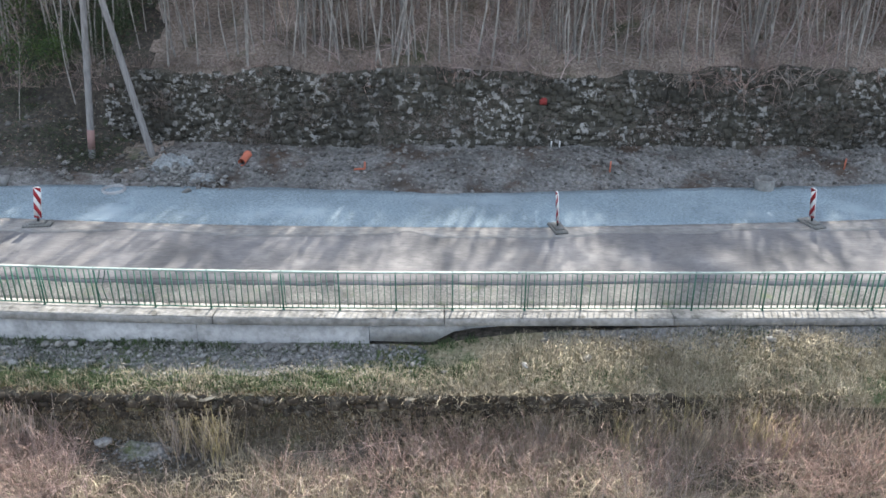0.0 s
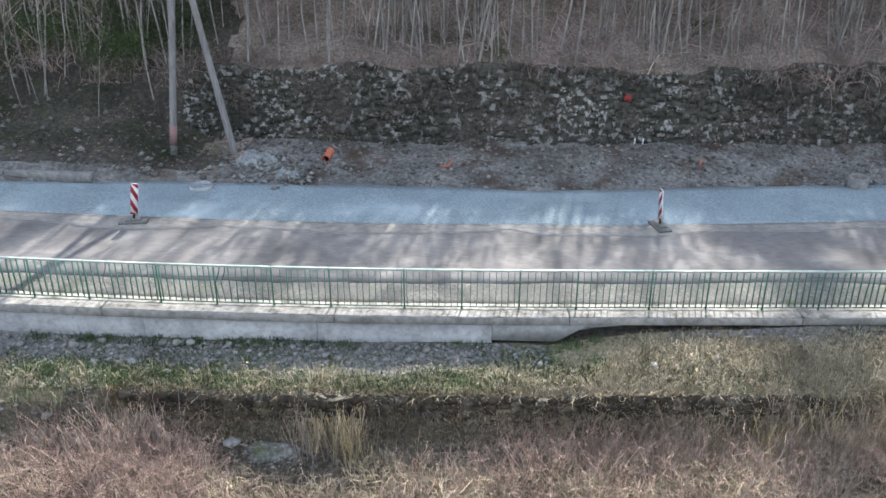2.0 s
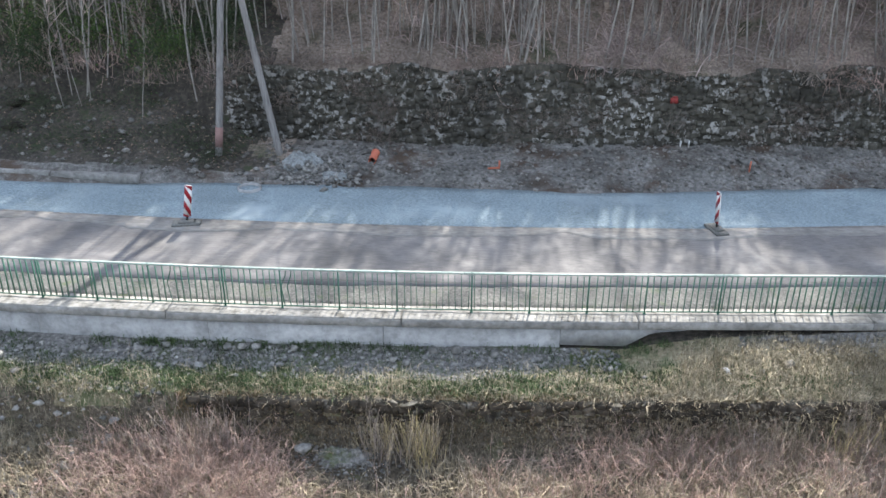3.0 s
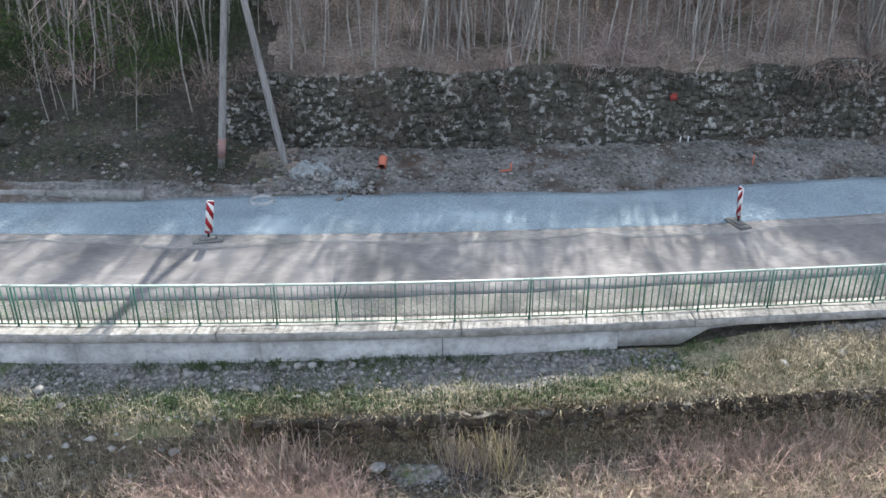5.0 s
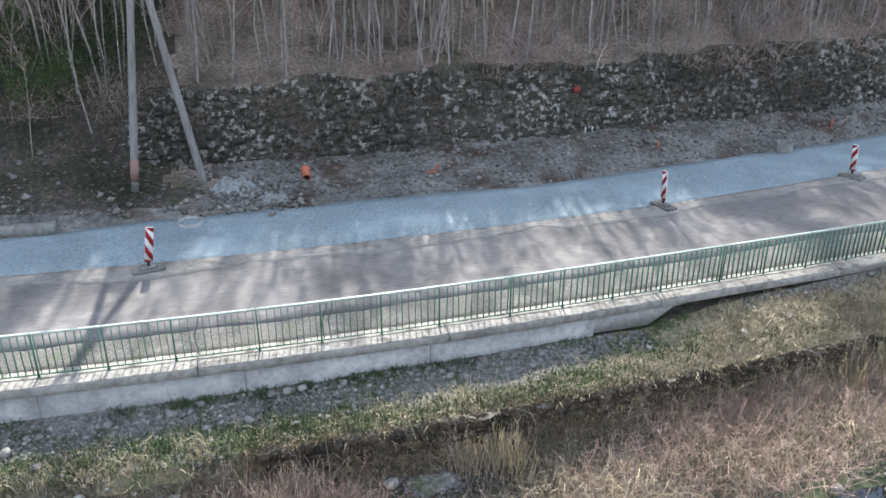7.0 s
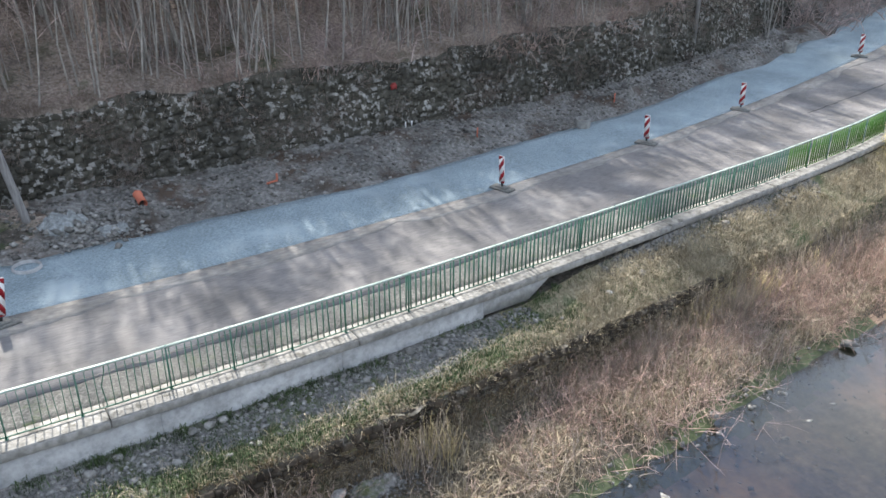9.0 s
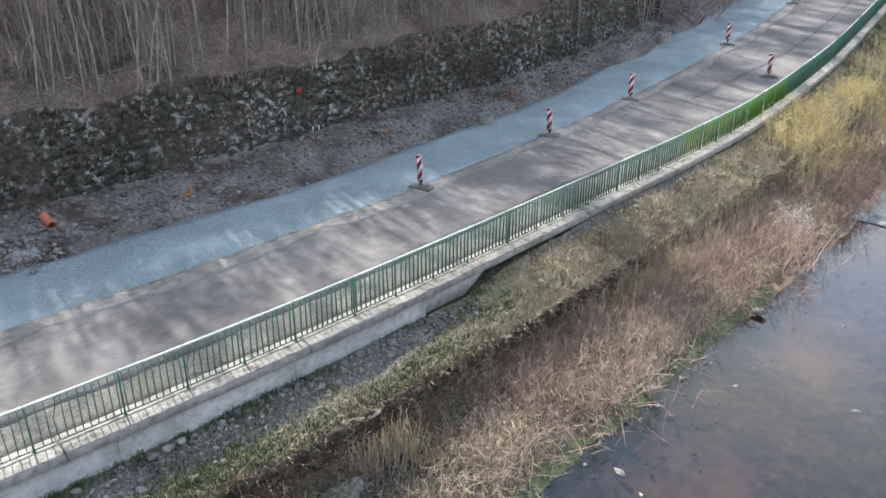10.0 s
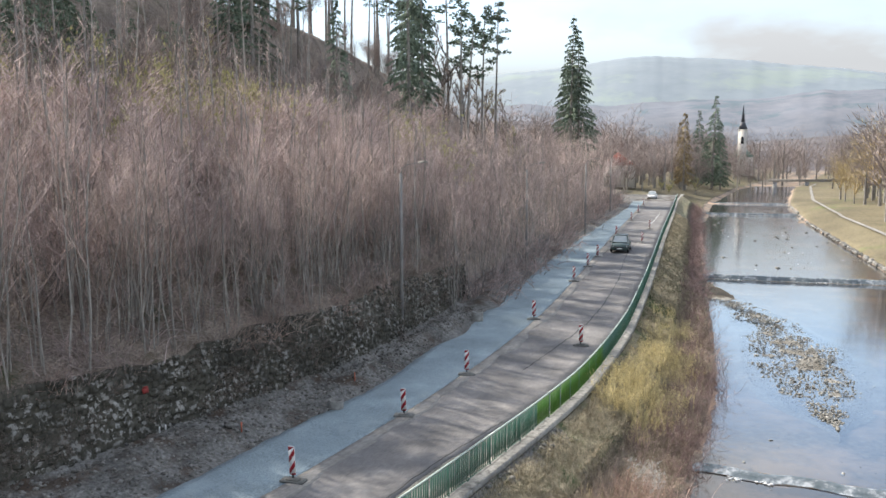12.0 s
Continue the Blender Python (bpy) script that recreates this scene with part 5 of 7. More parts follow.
# ---- site things ----
def delineator_parts(sign):
    """Mesh parts of a striped warning board on a rubber foot; sign sets which way the stripes fall."""
    base = Geo().box(pose(0, 0, 0), (0.42, 0.86, 0.06), 0.96).box(pose(0, 0, 0.06), (0.3, 0.5, 0.06), 0.75)
    post = Geo().box(pose(0, 0, 0.1), (0.04, 0.06, 0.2))
    board = Geo().box(pose(0, 0, 0.24), (0.035, 0.22, 1.0)).box(pose(0, 0, 1.24), (0.035, 0.17, 0.015))
    stripes = []
    for side in (-1, 1):
        for k in range(-1, 3):
            lo, hi = 0.44 * k - 0.03, 0.44 * k + 0.19
            poly = []
            for yy, shift in ((-0.11, 0.0), (0.11, 0.34)):
                poly.append((yy * sign, np.clip(lo + shift, 0, 1), np.clip(hi + shift, 0, 1)))
            if max(p[2] - p[1] for p in poly) < 0.02:
                continue
            x0, x1 = side * 0.016, side * 0.0205
            v = [(x, yy, 0.24 + z) for x in (x0, x1) for yy, a, b in poly for z in (a, b)]
            stripes.append(Geo().add(v, [(4, 5, 7, 6), (0, 2, 3, 1), (0, 1, 5, 4), (2, 6, 7, 3), (0, 4, 6, 2), (1, 3, 7, 5)]))
    return base, post, board, stripes


def delineator(u, d, facing, sign, label, lean=0.0, side=0.0):
    """facing: degrees of the board's face from +x; lean tips it along its face, side across it."""
    x, y = plan(u, d)
    ob = empty("delineator_board", pose(float(x), float(y), float(road_z(u)) + 0.004, 0, 0, facing), label, "traffic delineator", "delineators along the lane")
    base, post, board, stripes = delineator_parts(sign)
    part("foot", base, M["rubber"], ob, "grey recycled rubber foot")
    p = part("post", post, M["dark"], ob)
    b = part("board", board, M["white"], ob)
    b.rotation_euler = p.rotation_euler = (radians(side), radians(lean), 0)
    for s in stripes:
        part("stripe", s, M["red"], b)
    return ob


def at_xy(x, y):
    u, d = unplan(x, y)
    return float(u), float(d)


DLABEL = "red and white striped warning board on a rubber foot"
first = None
for x, y, f, sg, ln in ((-13.95, 23.2, -78, -1, 0), (2.2, 24.42, 195, 1, 4), (10.35, 25.55, 203, 1, 8), (17.4, 26.62, 207, 1, -1), (30.5, 29.3, 208, 1, 0), (25.5, 23.9, 205, 1, 9),
                        (45.5, 33.0, 205, 1, 0), (53.6, 35.15, 205, 1, 2), (60.1, 36.8, 205, 1, 0), (78.5, 41.8, 205, 1, 0), (73.3, 36.8, 205, 1, 0), (100.3, 47.7, 205, 1, 0), (89.1, 41.2, 205, 1, 0), (-29.5, 23.6, -55, -1, 0),
                        (115, 51.8, 205, 1, 0), (130, 56, 205, 1, 0)):
    delineator(*at_xy(x, y), f, sg, "leaning red and white striped warning board beside the railing" if ln == 9 else DLABEL, ln, -9.5 if f == -78 else 0.0)


def concrete_ring(u, d, radius, height, tilt, sink=0.0, rim=0.09):
    geo, n = Geo(), 28
    for rr, z0, z1 in ((radius, 0, height),):
        a = np.arange(n) * 2 * np.pi / n
        c, s = np.cos(a), np.sin(a)
        rings = [np.stack([c * q, s * q, 0 * c + z], -1) for q, z in ((rr, z0), (rr, z1 - 0.02), (rr - 0.02, z1), (rr - rim, z1), (rr - rim, z0))]
        v = np.concatenate(rings)
        q = [(k * n + j, k * n + (j + 1) % n, (k + 1) * n + (j + 1) % n, (k + 1) * n + j) for k in range(4) for j in range(n)]
        geo.add(v, q)
    ob = thing("concrete_ring", geo, M["lip"] if height > 0.3 else M["concrete"], "grey concrete manhole ring standing at the gravel's edge", "manhole ring", group="concrete rings")
    ob.matrix_world = pose(*at(u, d, -0.02 - sink), tilt, 0, 0)
    return ob


concrete_ring(*at_xy(-12.9, 26.35), 0.4, 0.24, 0, 0.1, 0.05)
concrete_ring(*at_xy(9.75, 28.8), 0.34, 0.42, 3)
concrete_ring(*at_xy(28.5, 32.4), 0.38, 0.6, 2)
concrete_ring(*at_xy(52, 39.4), 0.4, 0.7, 0)


def pipe(u, d, length, radius, yaw, tilt, label):
    n = 20
    a = np.arange(n) * 2 * np.pi / n
    ring = lambda q, x: np.stack([0 * a + x, np.cos(a) * q, np.sin(a) * q], -1)  # noqa: E731
    seq = [(radius, 0), (radius, length - 0.12), (radius * 1.14, length - 0.11), (radius * 1.14, length), (radius * 0.95, length), (radius * 0.93, 0), (radius, 0)]
    v = np.concatenate([ring(*s) for s in seq])
    q = [(k * n + j, k * n + (j + 1) % n, (k + 1) * n + (j + 1) % n, (k + 1) * n + j) for k in range(len(seq) - 1) for j in range(n)]
    ob = thing("drain_pipe", Geo().add(v, q), M["orange"], label, "pipe", smooth=True)
    ob.matrix_world = pose(*at(u, d, radius), 0, tilt, yaw)
    return ob


pipe(*at_xy(-9.05, 28.6), 0.8, 0.135, 88, -4, "short orange plastic drain pipe lying on rubble")
elbow = empty("pipe_elbow", pose(*at(*at_xy(-4.9, 28.5), 0.05)), "small orange plastic pipe elbow on rubble", "pipe")
part("arm", Geo().tube([(0, 0, 0.03), (0.2, 0.0, 0.05), (0.4, 0.02, 0.06)], 0.034, 10, True), M["orange"], elbow)
part("stub", Geo().tube([(0.385, 0.02, 0.03), (0.4, 0.02, 0.16), (0.4, 0.02, 0.32)], 0.034, 10, True), M["orange"], elbow)
for x, y, mat, h, lb in ((4.3, 29.0, M["orange"], 0.35, "thin orange survey peg in the rubble"), (13.0, 30.3, M["orange"], 0.45, "thin orange survey peg in the rubble"), (2.3, 31.3, M["white"], 0.22, "short white pipe end below the stone wall"), (2.62, 31.35, M["white"], 0.22, "short white pipe end below the stone wall")):
    u, d = at_xy(x, y)
    ob = thing("survey_peg", Geo().tube([(0, 0, -0.1), (0.01, 0, h * 0.5), (0.02, 0.01, h)], 0.03, 7, True), mat, lb, "peg", group="survey pegs")
    ob.matrix_world = pose(*at(u, d))


def boulder(u, d, size, mat, label, k=0, dz=0.0):
    ob = thing("stone_block", Geo().add(*ROCKS[k]), mat, label, "stone")
    ob.matrix_world = pose(*at(u, d, size * 0.12 + dz), 4, 6, 40 * k) @ Matrix.Diagonal((size, size * 0.75, size * 0.8, 1))
    return ob


boulder(*at_xy(-8.75, 15.4), 0.6, M["rock"], "pale grey boulder on the river bank", 1, 0.16)
boulder(*at_xy(4.4, 29.6), 0.9, M["rock"], "flat pale stone slab on the rubble", 0)
for x, y, s, k in ((1.05, 17.65, 0.34, 3), (-1.7, 17.55, 0.3, 2), (-12.5, 16.9, 0.34, 5), (-10.6, 16.7, 0.28, 4), (-9.9, 16.75, 0.26, 6), (-16.5, 16.9, 0.4, 7), (-0.9, 17.4, 0.25, 1)):
    boulder(*at_xy(x, y), s, M["white"] if s == 0.34 and k == 3 else M["rock"], "pale broken stone lying on the terrace", k)
for x, y, s, k in ((-1.97, 12.2, 0.5, 2), (6.7, 9.75, 0.4, 4), (3.8, 11.3, 0.45, 6), (1.2, 13.6, 0.55, 1), (7.5, 13.9, 0.6, 3)):
    boulder(*at_xy(x, y), s, M["rock"], "pale flat stone in the shallow water", k, 0.15)


def heap(x, y, size, label, name="sand_heap"):
    n = 34
    uu_, vv_ = np.meshgrid(np.linspace(-1, 1, n), np.linspace(-1, 1, n), indexing="ij")
    rr = np.sqrt(uu_**2 + vv_**2)
    h = np.clip(1 - rr * (0.8 + 0.5 * fbm(uu_ * 2.5, vv_ * 2.5 + x, 16)), 0, 1) ** 0.8 * size[2] * (0.2 + 1.5 * fbm(uu_ * 3.2 + 5, vv_ * 3.2, 6)) - 0.18
    xs, ys = x + uu_ * size[0], y + vv_ * size[1]
    u, d = unplan(xs, ys)
    v = np.stack([xs, ys, ground_z(u, d) + h], -1)
    i = np.arange(n - 1)[:, None] * n + np.arange(n - 1)[None]
    return thing(name, Geo().add(v, np.stack([i, i + n, i + n + 1, i + 1], -1)), M["bankgravel" if name == "spoil_heap" else "sand"], label, "gravel heap", smooth=False)


heap(-11.5, 28.2, (1.0, 0.8, 0.62), "pale grey heap of sand and crushed stone")
heap(-10.2, 27.6, (0.8, 0.55, 0.4), "small pale heap of crushed stone")
g = scatter(Geo(), PEBBLES, 420, lambda r: at_xy(-10.9 + r.gauss(0, 0.85), 27.8 + r.gauss(0, 0.5)), small(0.05, 0.3), rng, 0.05)
thing("crushed_stone", g, M["rock"], "pale crushed stone spilled round the heaps", "stones", "stuff")
heap(-7.8, 15.4, (1.0, 0.42, 0.5), "grey gravel heap dumped below the river wall", "spoil_heap")
g = scatter(Geo(), PEBBLES, 700, lambda r: at_xy(-7.7 + r.gauss(0, 0.6), 15.3 + r.gauss(0, 0.22)), small(0.03, 0.12), rng, -0.3)
thing("bank_gravel", g, M["rock"], "loose grey gravel round a heap on the river bank", "stones", "stuff")


# ---- poles ----
def pole(x, y, height, top, r0, label, dz=0.0, mark=False):
    u, d = at_xy(x, y)
    x0, y0, z0 = at(u, d, dz)
    ob = empty("utility_pole", pose(x0, y0, z0), label, "utility pole", "poles along the road")
    t = np.linspace(-0.06, 1, 12)
    pts = np.stack([top[0] * t, top[1] * t, height * t], -1)
    part("shaft", Geo().tube(pts, np.linspace(r0, r0 * 0.72, 12), 14, True), M["pole"], ob, "", True)
    if mark:
        k = np.linspace(0.03, 0.1, 3)
        part("paint_band", Geo().tube(np.stack([top[0] * k, top[1] * k, height * k], -1), r0 * 1.03, 14, True), M["polered"], ob, "faded red marking paint")
    return ob


pole(-14.63, 28.6, 10.5, (1.3, 0.05), 0.13, "tall grey utility pole with a faded red band", 0.0, True)
pole(-12.46, 28.85, 10.2, (-1.55, -0.3), 0.13, "leaning grey strut pole beside the utility pole")


def street_lamp(x, y, height):
    u, d = at_xy(x, y)
    x0, y0, z0 = at(u, d)
    ob = empty("street_lamp", pose(x0, y0, z0, 0, 0, math.degrees(heading(u)) - 90), "tall grey street lamp pole with a short arm", "street lamp", "street lamps along the lane")
    part("shaft", Geo().tube([(0, 0, -0.4), (0, 0, height * 0.5), (0, 0, height - 0.5)], [0.12, 0.1, 0.08], 12, True), M["pole"], ob, "", True)
    part("arm", Geo().tube([(0, 0, height - 0.6), (0.1, 0, height - 0.2), (0.5, 0, height), (1.2, 0, height + 0.12)], 0.03, 7, True), M["pole"], ob, "", True)
    part("lamp_head", Geo().box(pose(1.4, 0, height + 0.08, 0, -8, 0), (0.6, 0.22, 0.12), 0.7), M["coping"], ob, "pale grey lamp head")
    return ob


for x, y in ((22.1, 33.9), (49.9, 39.6), (77.9, 45.6), (112, 55.5)):
    street_lamp(x, y, 9.3)
u, d = at_xy(1.95, 31.95)
mark = thing("red_mark", Geo().box(pose(0, 0, 0), (0.28, 0.03, 0.2)).box(pose(0.02, 0, 0.2), (0.18, 0.03, 0.06)), M["markred"], "faded red painted mark on the stone wall", "painted mark")
mark.matrix_world = pose(1.94, 31.54, 1.8, -11, 0, 5)


# ---- conifers and large bare trees ----
def spruce_variant(seed, height, base, width, bare=0.08, density=1.0):
    """A conifer: tapered trunk, drooping whorls with hanging needle fans."""
    r = random.Random(seed)
    trunk, crown = Geo(), Geo()
    sway = (r.gauss(0, 0.25), r.gauss(0, 0.25))
    t = np.linspace(-0.03, 1, 9)
    trunk.tube(np.stack([sway[0] * t**2, sway[1] * t**2, height * t], -1), base * (1.02 - t), 8)
    z = bare
    while z < 0.985:
        n = r.randint(5, 8)
        reach = width * (1 - z) ** 0.8 * (0.35 + 0.65 * min(1, (z - bare) * 8 + 0.4)) + 0.15
        for k in range(n):
            if r.random() > density:
                continue
            a = r.uniform(0, 2 * math.pi)
            ln = reach * r.uniform(0.55, 1.15)
            c, s = math.cos(a), math.sin(a)
            p = np.array([sway[0] * z * z, sway[1] * z * z, height * z])
            pts = [p + np.array([c * ln * f, s * ln * f, ln * (0.18 * f - 0.5 * f * f)]) for f in (0, 0.35, 0.7, 1.0)]
            crown.tube(pts, [0.03, 0.022, 0.015, 0.006], 3)
            m = max(5, int(ln * 7))
            for j in range(m):
                f = 0.15 + 0.85 * (j + r.random()) / m
                q = p + np.array([c * ln * f, s * ln * f, ln * (0.18 * f - 0.5 * f * f)])
                side = np.array([-s, c, 0]) * r.uniform(-1, 1) * 0.42 * (1.1 - f * 0.6)
                tip = q + side + np.array([c * 0.14, s * 0.14, -r.uniform(0.15, 0.5)])
                w = np.array([c, s, 0]) * r.uniform(0.1, 0.2)
                crown.add([q - w, q + w, tip], tris=[(0, 1, 2)])
        z += r.uniform(0.022, 0.036) * 14 / height
    return trunk, crown


def pine_variant(seed, height):
    """A slim pine: long bare trunk, ragged crown in the top third."""
    r = random.Random(seed)
    trunk, crown = Geo(), Geo()
    t = np.linspace(-0.03, 1, 10)
    sway = (r.gauss(0, 0.5), r.gauss(0, 0.5))
    line = lambda q: np.array([sway[0] * q * q, sway[1] * q * q, height * q])  # noqa: E731
    trunk.tube([line(q) for q in t], 0.2 * (1.05 - t * 0.85), 8)
    for k in range(12):
        z = r.uniform(0.3, 0.62)
        a = r.uniform(0, 6.28)
        ln = r.uniform(0.5, 1.3)
        trunk.tube([line(z), line(z) + (math.cos(a) * ln, math.sin(a) * ln, 0.15)], [0.02, 0.008], 3)
    for k in range(24):
        z = 0.62 + 0.38 * r.random() ** 0.8
        a = r.uniform(0, 6.28)
        ln = 2.1 * (1.15 - z) * 2 * r.uniform(0.5, 1.1)
        c, s = math.cos(a), math.sin(a)
        end = line(z) + (c * ln, s * ln, ln * r.uniform(-0.1, 0.45))
        trunk.tube([line(z), (line(z) + end) / 2 + (0, 0, 0.06), end], [0.035, 0.025, 0.01], 3)
        for j in range(20):
            f = r.uniform(0.35, 1.05)
            q = line(z) * (1 - f) + end * f + np.array([r.gauss(0, 0.2), r.gauss(0, 0.2), r.gauss(0, 0.13)])
            w = np.array([r.gauss(0, 1), r.gauss(0, 1), r.gauss(0, 0.4)])
            w *= 0.22 / np.linalg.norm(w)
            crown.add([q - w, q + w, q + np.array([r.gauss(0, 0.1), r.gauss(0, 0.1), 0.2])], tris=[(0, 1, 2)])
    return trunk, crown


def bare_variant(seed, height, rad, buds=0, slim=0.42, kids=(8, 10)):
    """A large bare tree; buds: small bright flecks on the twigs."""
    r = random.Random(seed)
    limbs, twigs, fleck = Geo(), Geo(), Geo()
    grow(limbs, r, (0, 0, -0.3), (0, 0, 1), height * 0.9, rad, 3, 5, 0.07, 0.3, kids, twigs, slim)
    if buds:
        v = twigs.arrays()[0]
        for k in range(buds):
            q = v[r.randrange(len(v))] + np.array([r.gauss(0, 0.1) for _ in range(3)])
            w = np.array([r.gauss(0, 1) for _ in range(3)])
            w *= 0.11 / np.linalg.norm(w)
            fleck.add([q - w, q + w, q + np.array([r.gauss(0, 0.1), r.gauss(0, 0.1), 0.14])], tris=[(0, 1, 2)])
    return limbs, twigs, fleck


def ready(name_a, a, mat_a, name_b, b, mat_b):
    return a.mesh(name_a, mat_a, True), b.mesh(name_b, mat_b)


SPRUCE = [ready("trunk", t_, M["bark"], "crown", c_, M["needle"]) for t_, c_ in (spruce_variant(1, 20, 0.3, 3.7, 0.08, 0.85), spruce_variant(2, 17, 0.26, 2.8, 0.08, 0.85), spruce_variant(3, 22, 0.3, 3.0, 0.3, 0.75))]
LARCH = spruce_variant(4, 19, 0.28, 3.3, 0.1, 0.8)
LARCH = [ready("trunk", LARCH[0], M["bark"], "crown", LARCH[1], M["larch"])]
PINE = [ready("trunk", t_, M["bark"], "crown", c_, M["needle"]) for t_, c_ in (pine_variant(s, 17 + 2 * s) for s in range(4))]
BARE_GEO = [bare_variant(10, 15, 0.22, 0, 0.55), bare_variant(11, 18, 0.26, 0, 0.55), bare_variant(12, 13, 0.2, 0, 0.55), bare_variant(13, 11, 0.18, 2600), bare_variant(14, 16, 0.22, 700, 0.55)]


def puffy_variant(seed, height, width, n):
    """A bare tree far off: trunk, forked limbs and a haze of fine twigs."""
    r = random.Random(seed)
    limbs, twigs = Geo(), Geo()
    limbs.tube([(0, 0, -0.4), (0.1, 0, height * 0.3), (0.2, 0.1, height * 0.75)], [0.28, 0.2, 0.07], 6)
    ends = []
    for k in range(9):
        a, z = r.uniform(0, 6.28), r.uniform(0.18, 0.5)
        out = width * r.uniform(0.45, 0.95)
        p, e = np.array((0.08, 0, height * z)), np.array((math.cos(a) * out, math.sin(a) * out, height * (z + r.uniform(0.22, 0.42))))
        mid = (p + e) / 2 + (0, 0, -0.3)
        twigs.tube([p, mid, e], [0.11, 0.07, 0.03], 3)
        ends += [mid, e, (mid + e) / 2]
    ends += [np.array((0.15, 0, height * q)) for q in (0.5, 0.62, 0.75)]
    for k in range(n):
        c = ends[r.randrange(len(ends))] + np.array([r.gauss(0, width * 0.22), r.gauss(0, width * 0.22), r.gauss(0, height * 0.07)])
        way = np.array([c[0] * 0.35 + r.gauss(0, 0.5), c[1] * 0.35 + r.gauss(0, 0.5), 1.0 + r.gauss(0, 0.5)])
        way *= r.uniform(0.5, 1.3) / np.linalg.norm(way)
        side = np.cross(way, (r.gauss(0, 1), r.gauss(0, 1), r.gauss(0, 1)))
        side *= 0.035 / (np.linalg.norm(side) + 1e-6)
        twigs.add([c - side, c + side, c + way], tris=[(0, 1, 2)])
    return limbs, twigs


FAR_GEO = [puffy_variant(20 + s, 11 + 2.2 * s, 3.2 + 0.6 * s, 620) for s in range(3)]
PUFFY_GEO = [puffy_variant(30 + s, 12 + 2.0 * s, 3.8 + 0.5 * s, 1300) for s in range(3)]
PUFFY = [[(a.mesh("trunk", M["bark"], True), b.mesh("crown", m_)) for a, b in PUFFY_GEO] for m_ in (M["valleytwig"], M["willowtwig"])]


def park_tree(x, y, k, s, willow=False):
    u, d = at_xy(x, y)
    ob = empty("bare_tree", pose(*at(u, d, -0.1), 0, 0, r5.uniform(0, 360)) @ Matrix.Scale(s, 4), "spreading willow with hazy tan twigs above the river lawn" if willow else "rounded bare tree with a haze of brown twigs", "tree", "bare trees in the valley" if x > 95 else "bare trees on the slope")
    part("trunk", PUFFY[willow][k % 3][0], None, ob)
    part("crown", PUFFY[willow][k % 3][1], None, ob)


BARE = [(a.mesh("trunk", M["bark"], True), b.mesh("crown", M["darktwig"]), c.mesh("foliage", M["yellowbud"]) if c.n else None) for k, (a, b, c) in enumerate(BARE_GEO)]


def conifer(x, y, kind, k, s, label, dz=-0.1, rz=None):
    u, d = at_xy(x, y)
    ob = empty("spruce_tree" if kind is SPRUCE else "larch_tree" if kind is LARCH else "pine_tree", pose(*at(u, d, dz), 0, 0, r5.uniform(0, 360)) @ Matrix.Scale(s, 4), label, "spruce" if kind is SPRUCE else "larch" if kind is LARCH else "pine", "conifers on the hill" if y > 45 and x < 140 else "park trees")
    part("trunk", kind[k][0], None, ob)
    part("crown", kind[k][1], None, ob)


def bare_tree(x, y, k, s, label="tall bare deciduous tree with a fine twig crown", lean=0):
    u, d = at_xy(x, y)
    ob = empty("bare_tree", pose(*at(u, d, -0.1), lean, 0, r5.uniform(0, 360)) @ Matrix.Scale(s, 4), label, "tree", "bare trees in the valley")
    part("trunk", BARE[k][0], None, ob)
    part("crown", BARE[k][1], None, ob)
    if BARE[k][2]:
        part("foliage", BARE[k][2], None, ob, "yellow-green spring buds")


PINE_L = "slender pine with a long bare trunk on the ridge"
SPR_L = "dark green spruce with drooping branches"
ridge_pines = [(u_, 44.5 + 4.5 * r5.random()) for u_ in np.arange(52, 134, 2.4)] + [(55, 41), (62, 40), (69, 41), (78, 41), (85, 40)]
for n_, (u, d) in enumerate(ridge_pines):
    x, y = plan(u + r5.uniform(-0.9, 0.9), d + r5.uniform(-0.8, 0.8))
    conifer(float(x), float(y), PINE, n_ % 4, r5.uniform(0.85, 1.15), PINE_L)
for u, d, k, s in ((47, 37.5, 0, 0.9), (54, 39, 0, 1.0), (61, 33, 1, 0.9), (20, 46, 1, 1.2), (-9, 44, 1, 0.8), (55, 50, 1, 1.0), (44, 46, 0, 1.0)):
    x, y = plan(u, d)
    conifer(float(x), float(y), SPRUCE, k, s, SPR_L + " on the hill")
u = 9.0
while u < 36:  # young conifers along the upper edge of the thicket
    x, y = plan(u, r5.uniform(32, 37))
    conifer(float(x), float(y), SPRUCE if r5.random() < 0.7 else PINE, r5.choice((0, 1)), r5.uniform(0.42, 0.52), "young conifer along the upper edge of the thicket")
    u += r5.uniform(0.8, 1.6)
for x, y, k, s in ((66, 63, 1, 1.3), (58, 58, 2, 1.15), (63, 59.5, 2, 1.1)):
    conifer(x, y, SPRUCE, k, s, SPR_L + " among the pines")
for n_, (x, y) in enumerate(((72, 59), (77.5, 60), (83, 61), (79, 66), (69, 58))):
    conifer(x, y, PINE, n_ % 4, r5.uniform(1.05, 1.25), PINE_L)
for x, y, k, s in ((129, 68.5, 0, 1.45), (131, 71.5, 0, 1.25), (127.5, 69.5, 2, 1.4), (272, 80.8, 0, 1.6), (268, 84, 0, 1.3), (276, 79, 0, 1.2)):
    conifer(x, y, SPRUCE, k, s, SPR_L + (" standing alone above the lane" if x < 200 else " in the park"))
for x, y, s in ((231, 78.5, 1.25), (234, 80.5, 1.1)):
    conifer(x, y, LARCH, 0, s, "tall tan-brown larch in the park by the river")
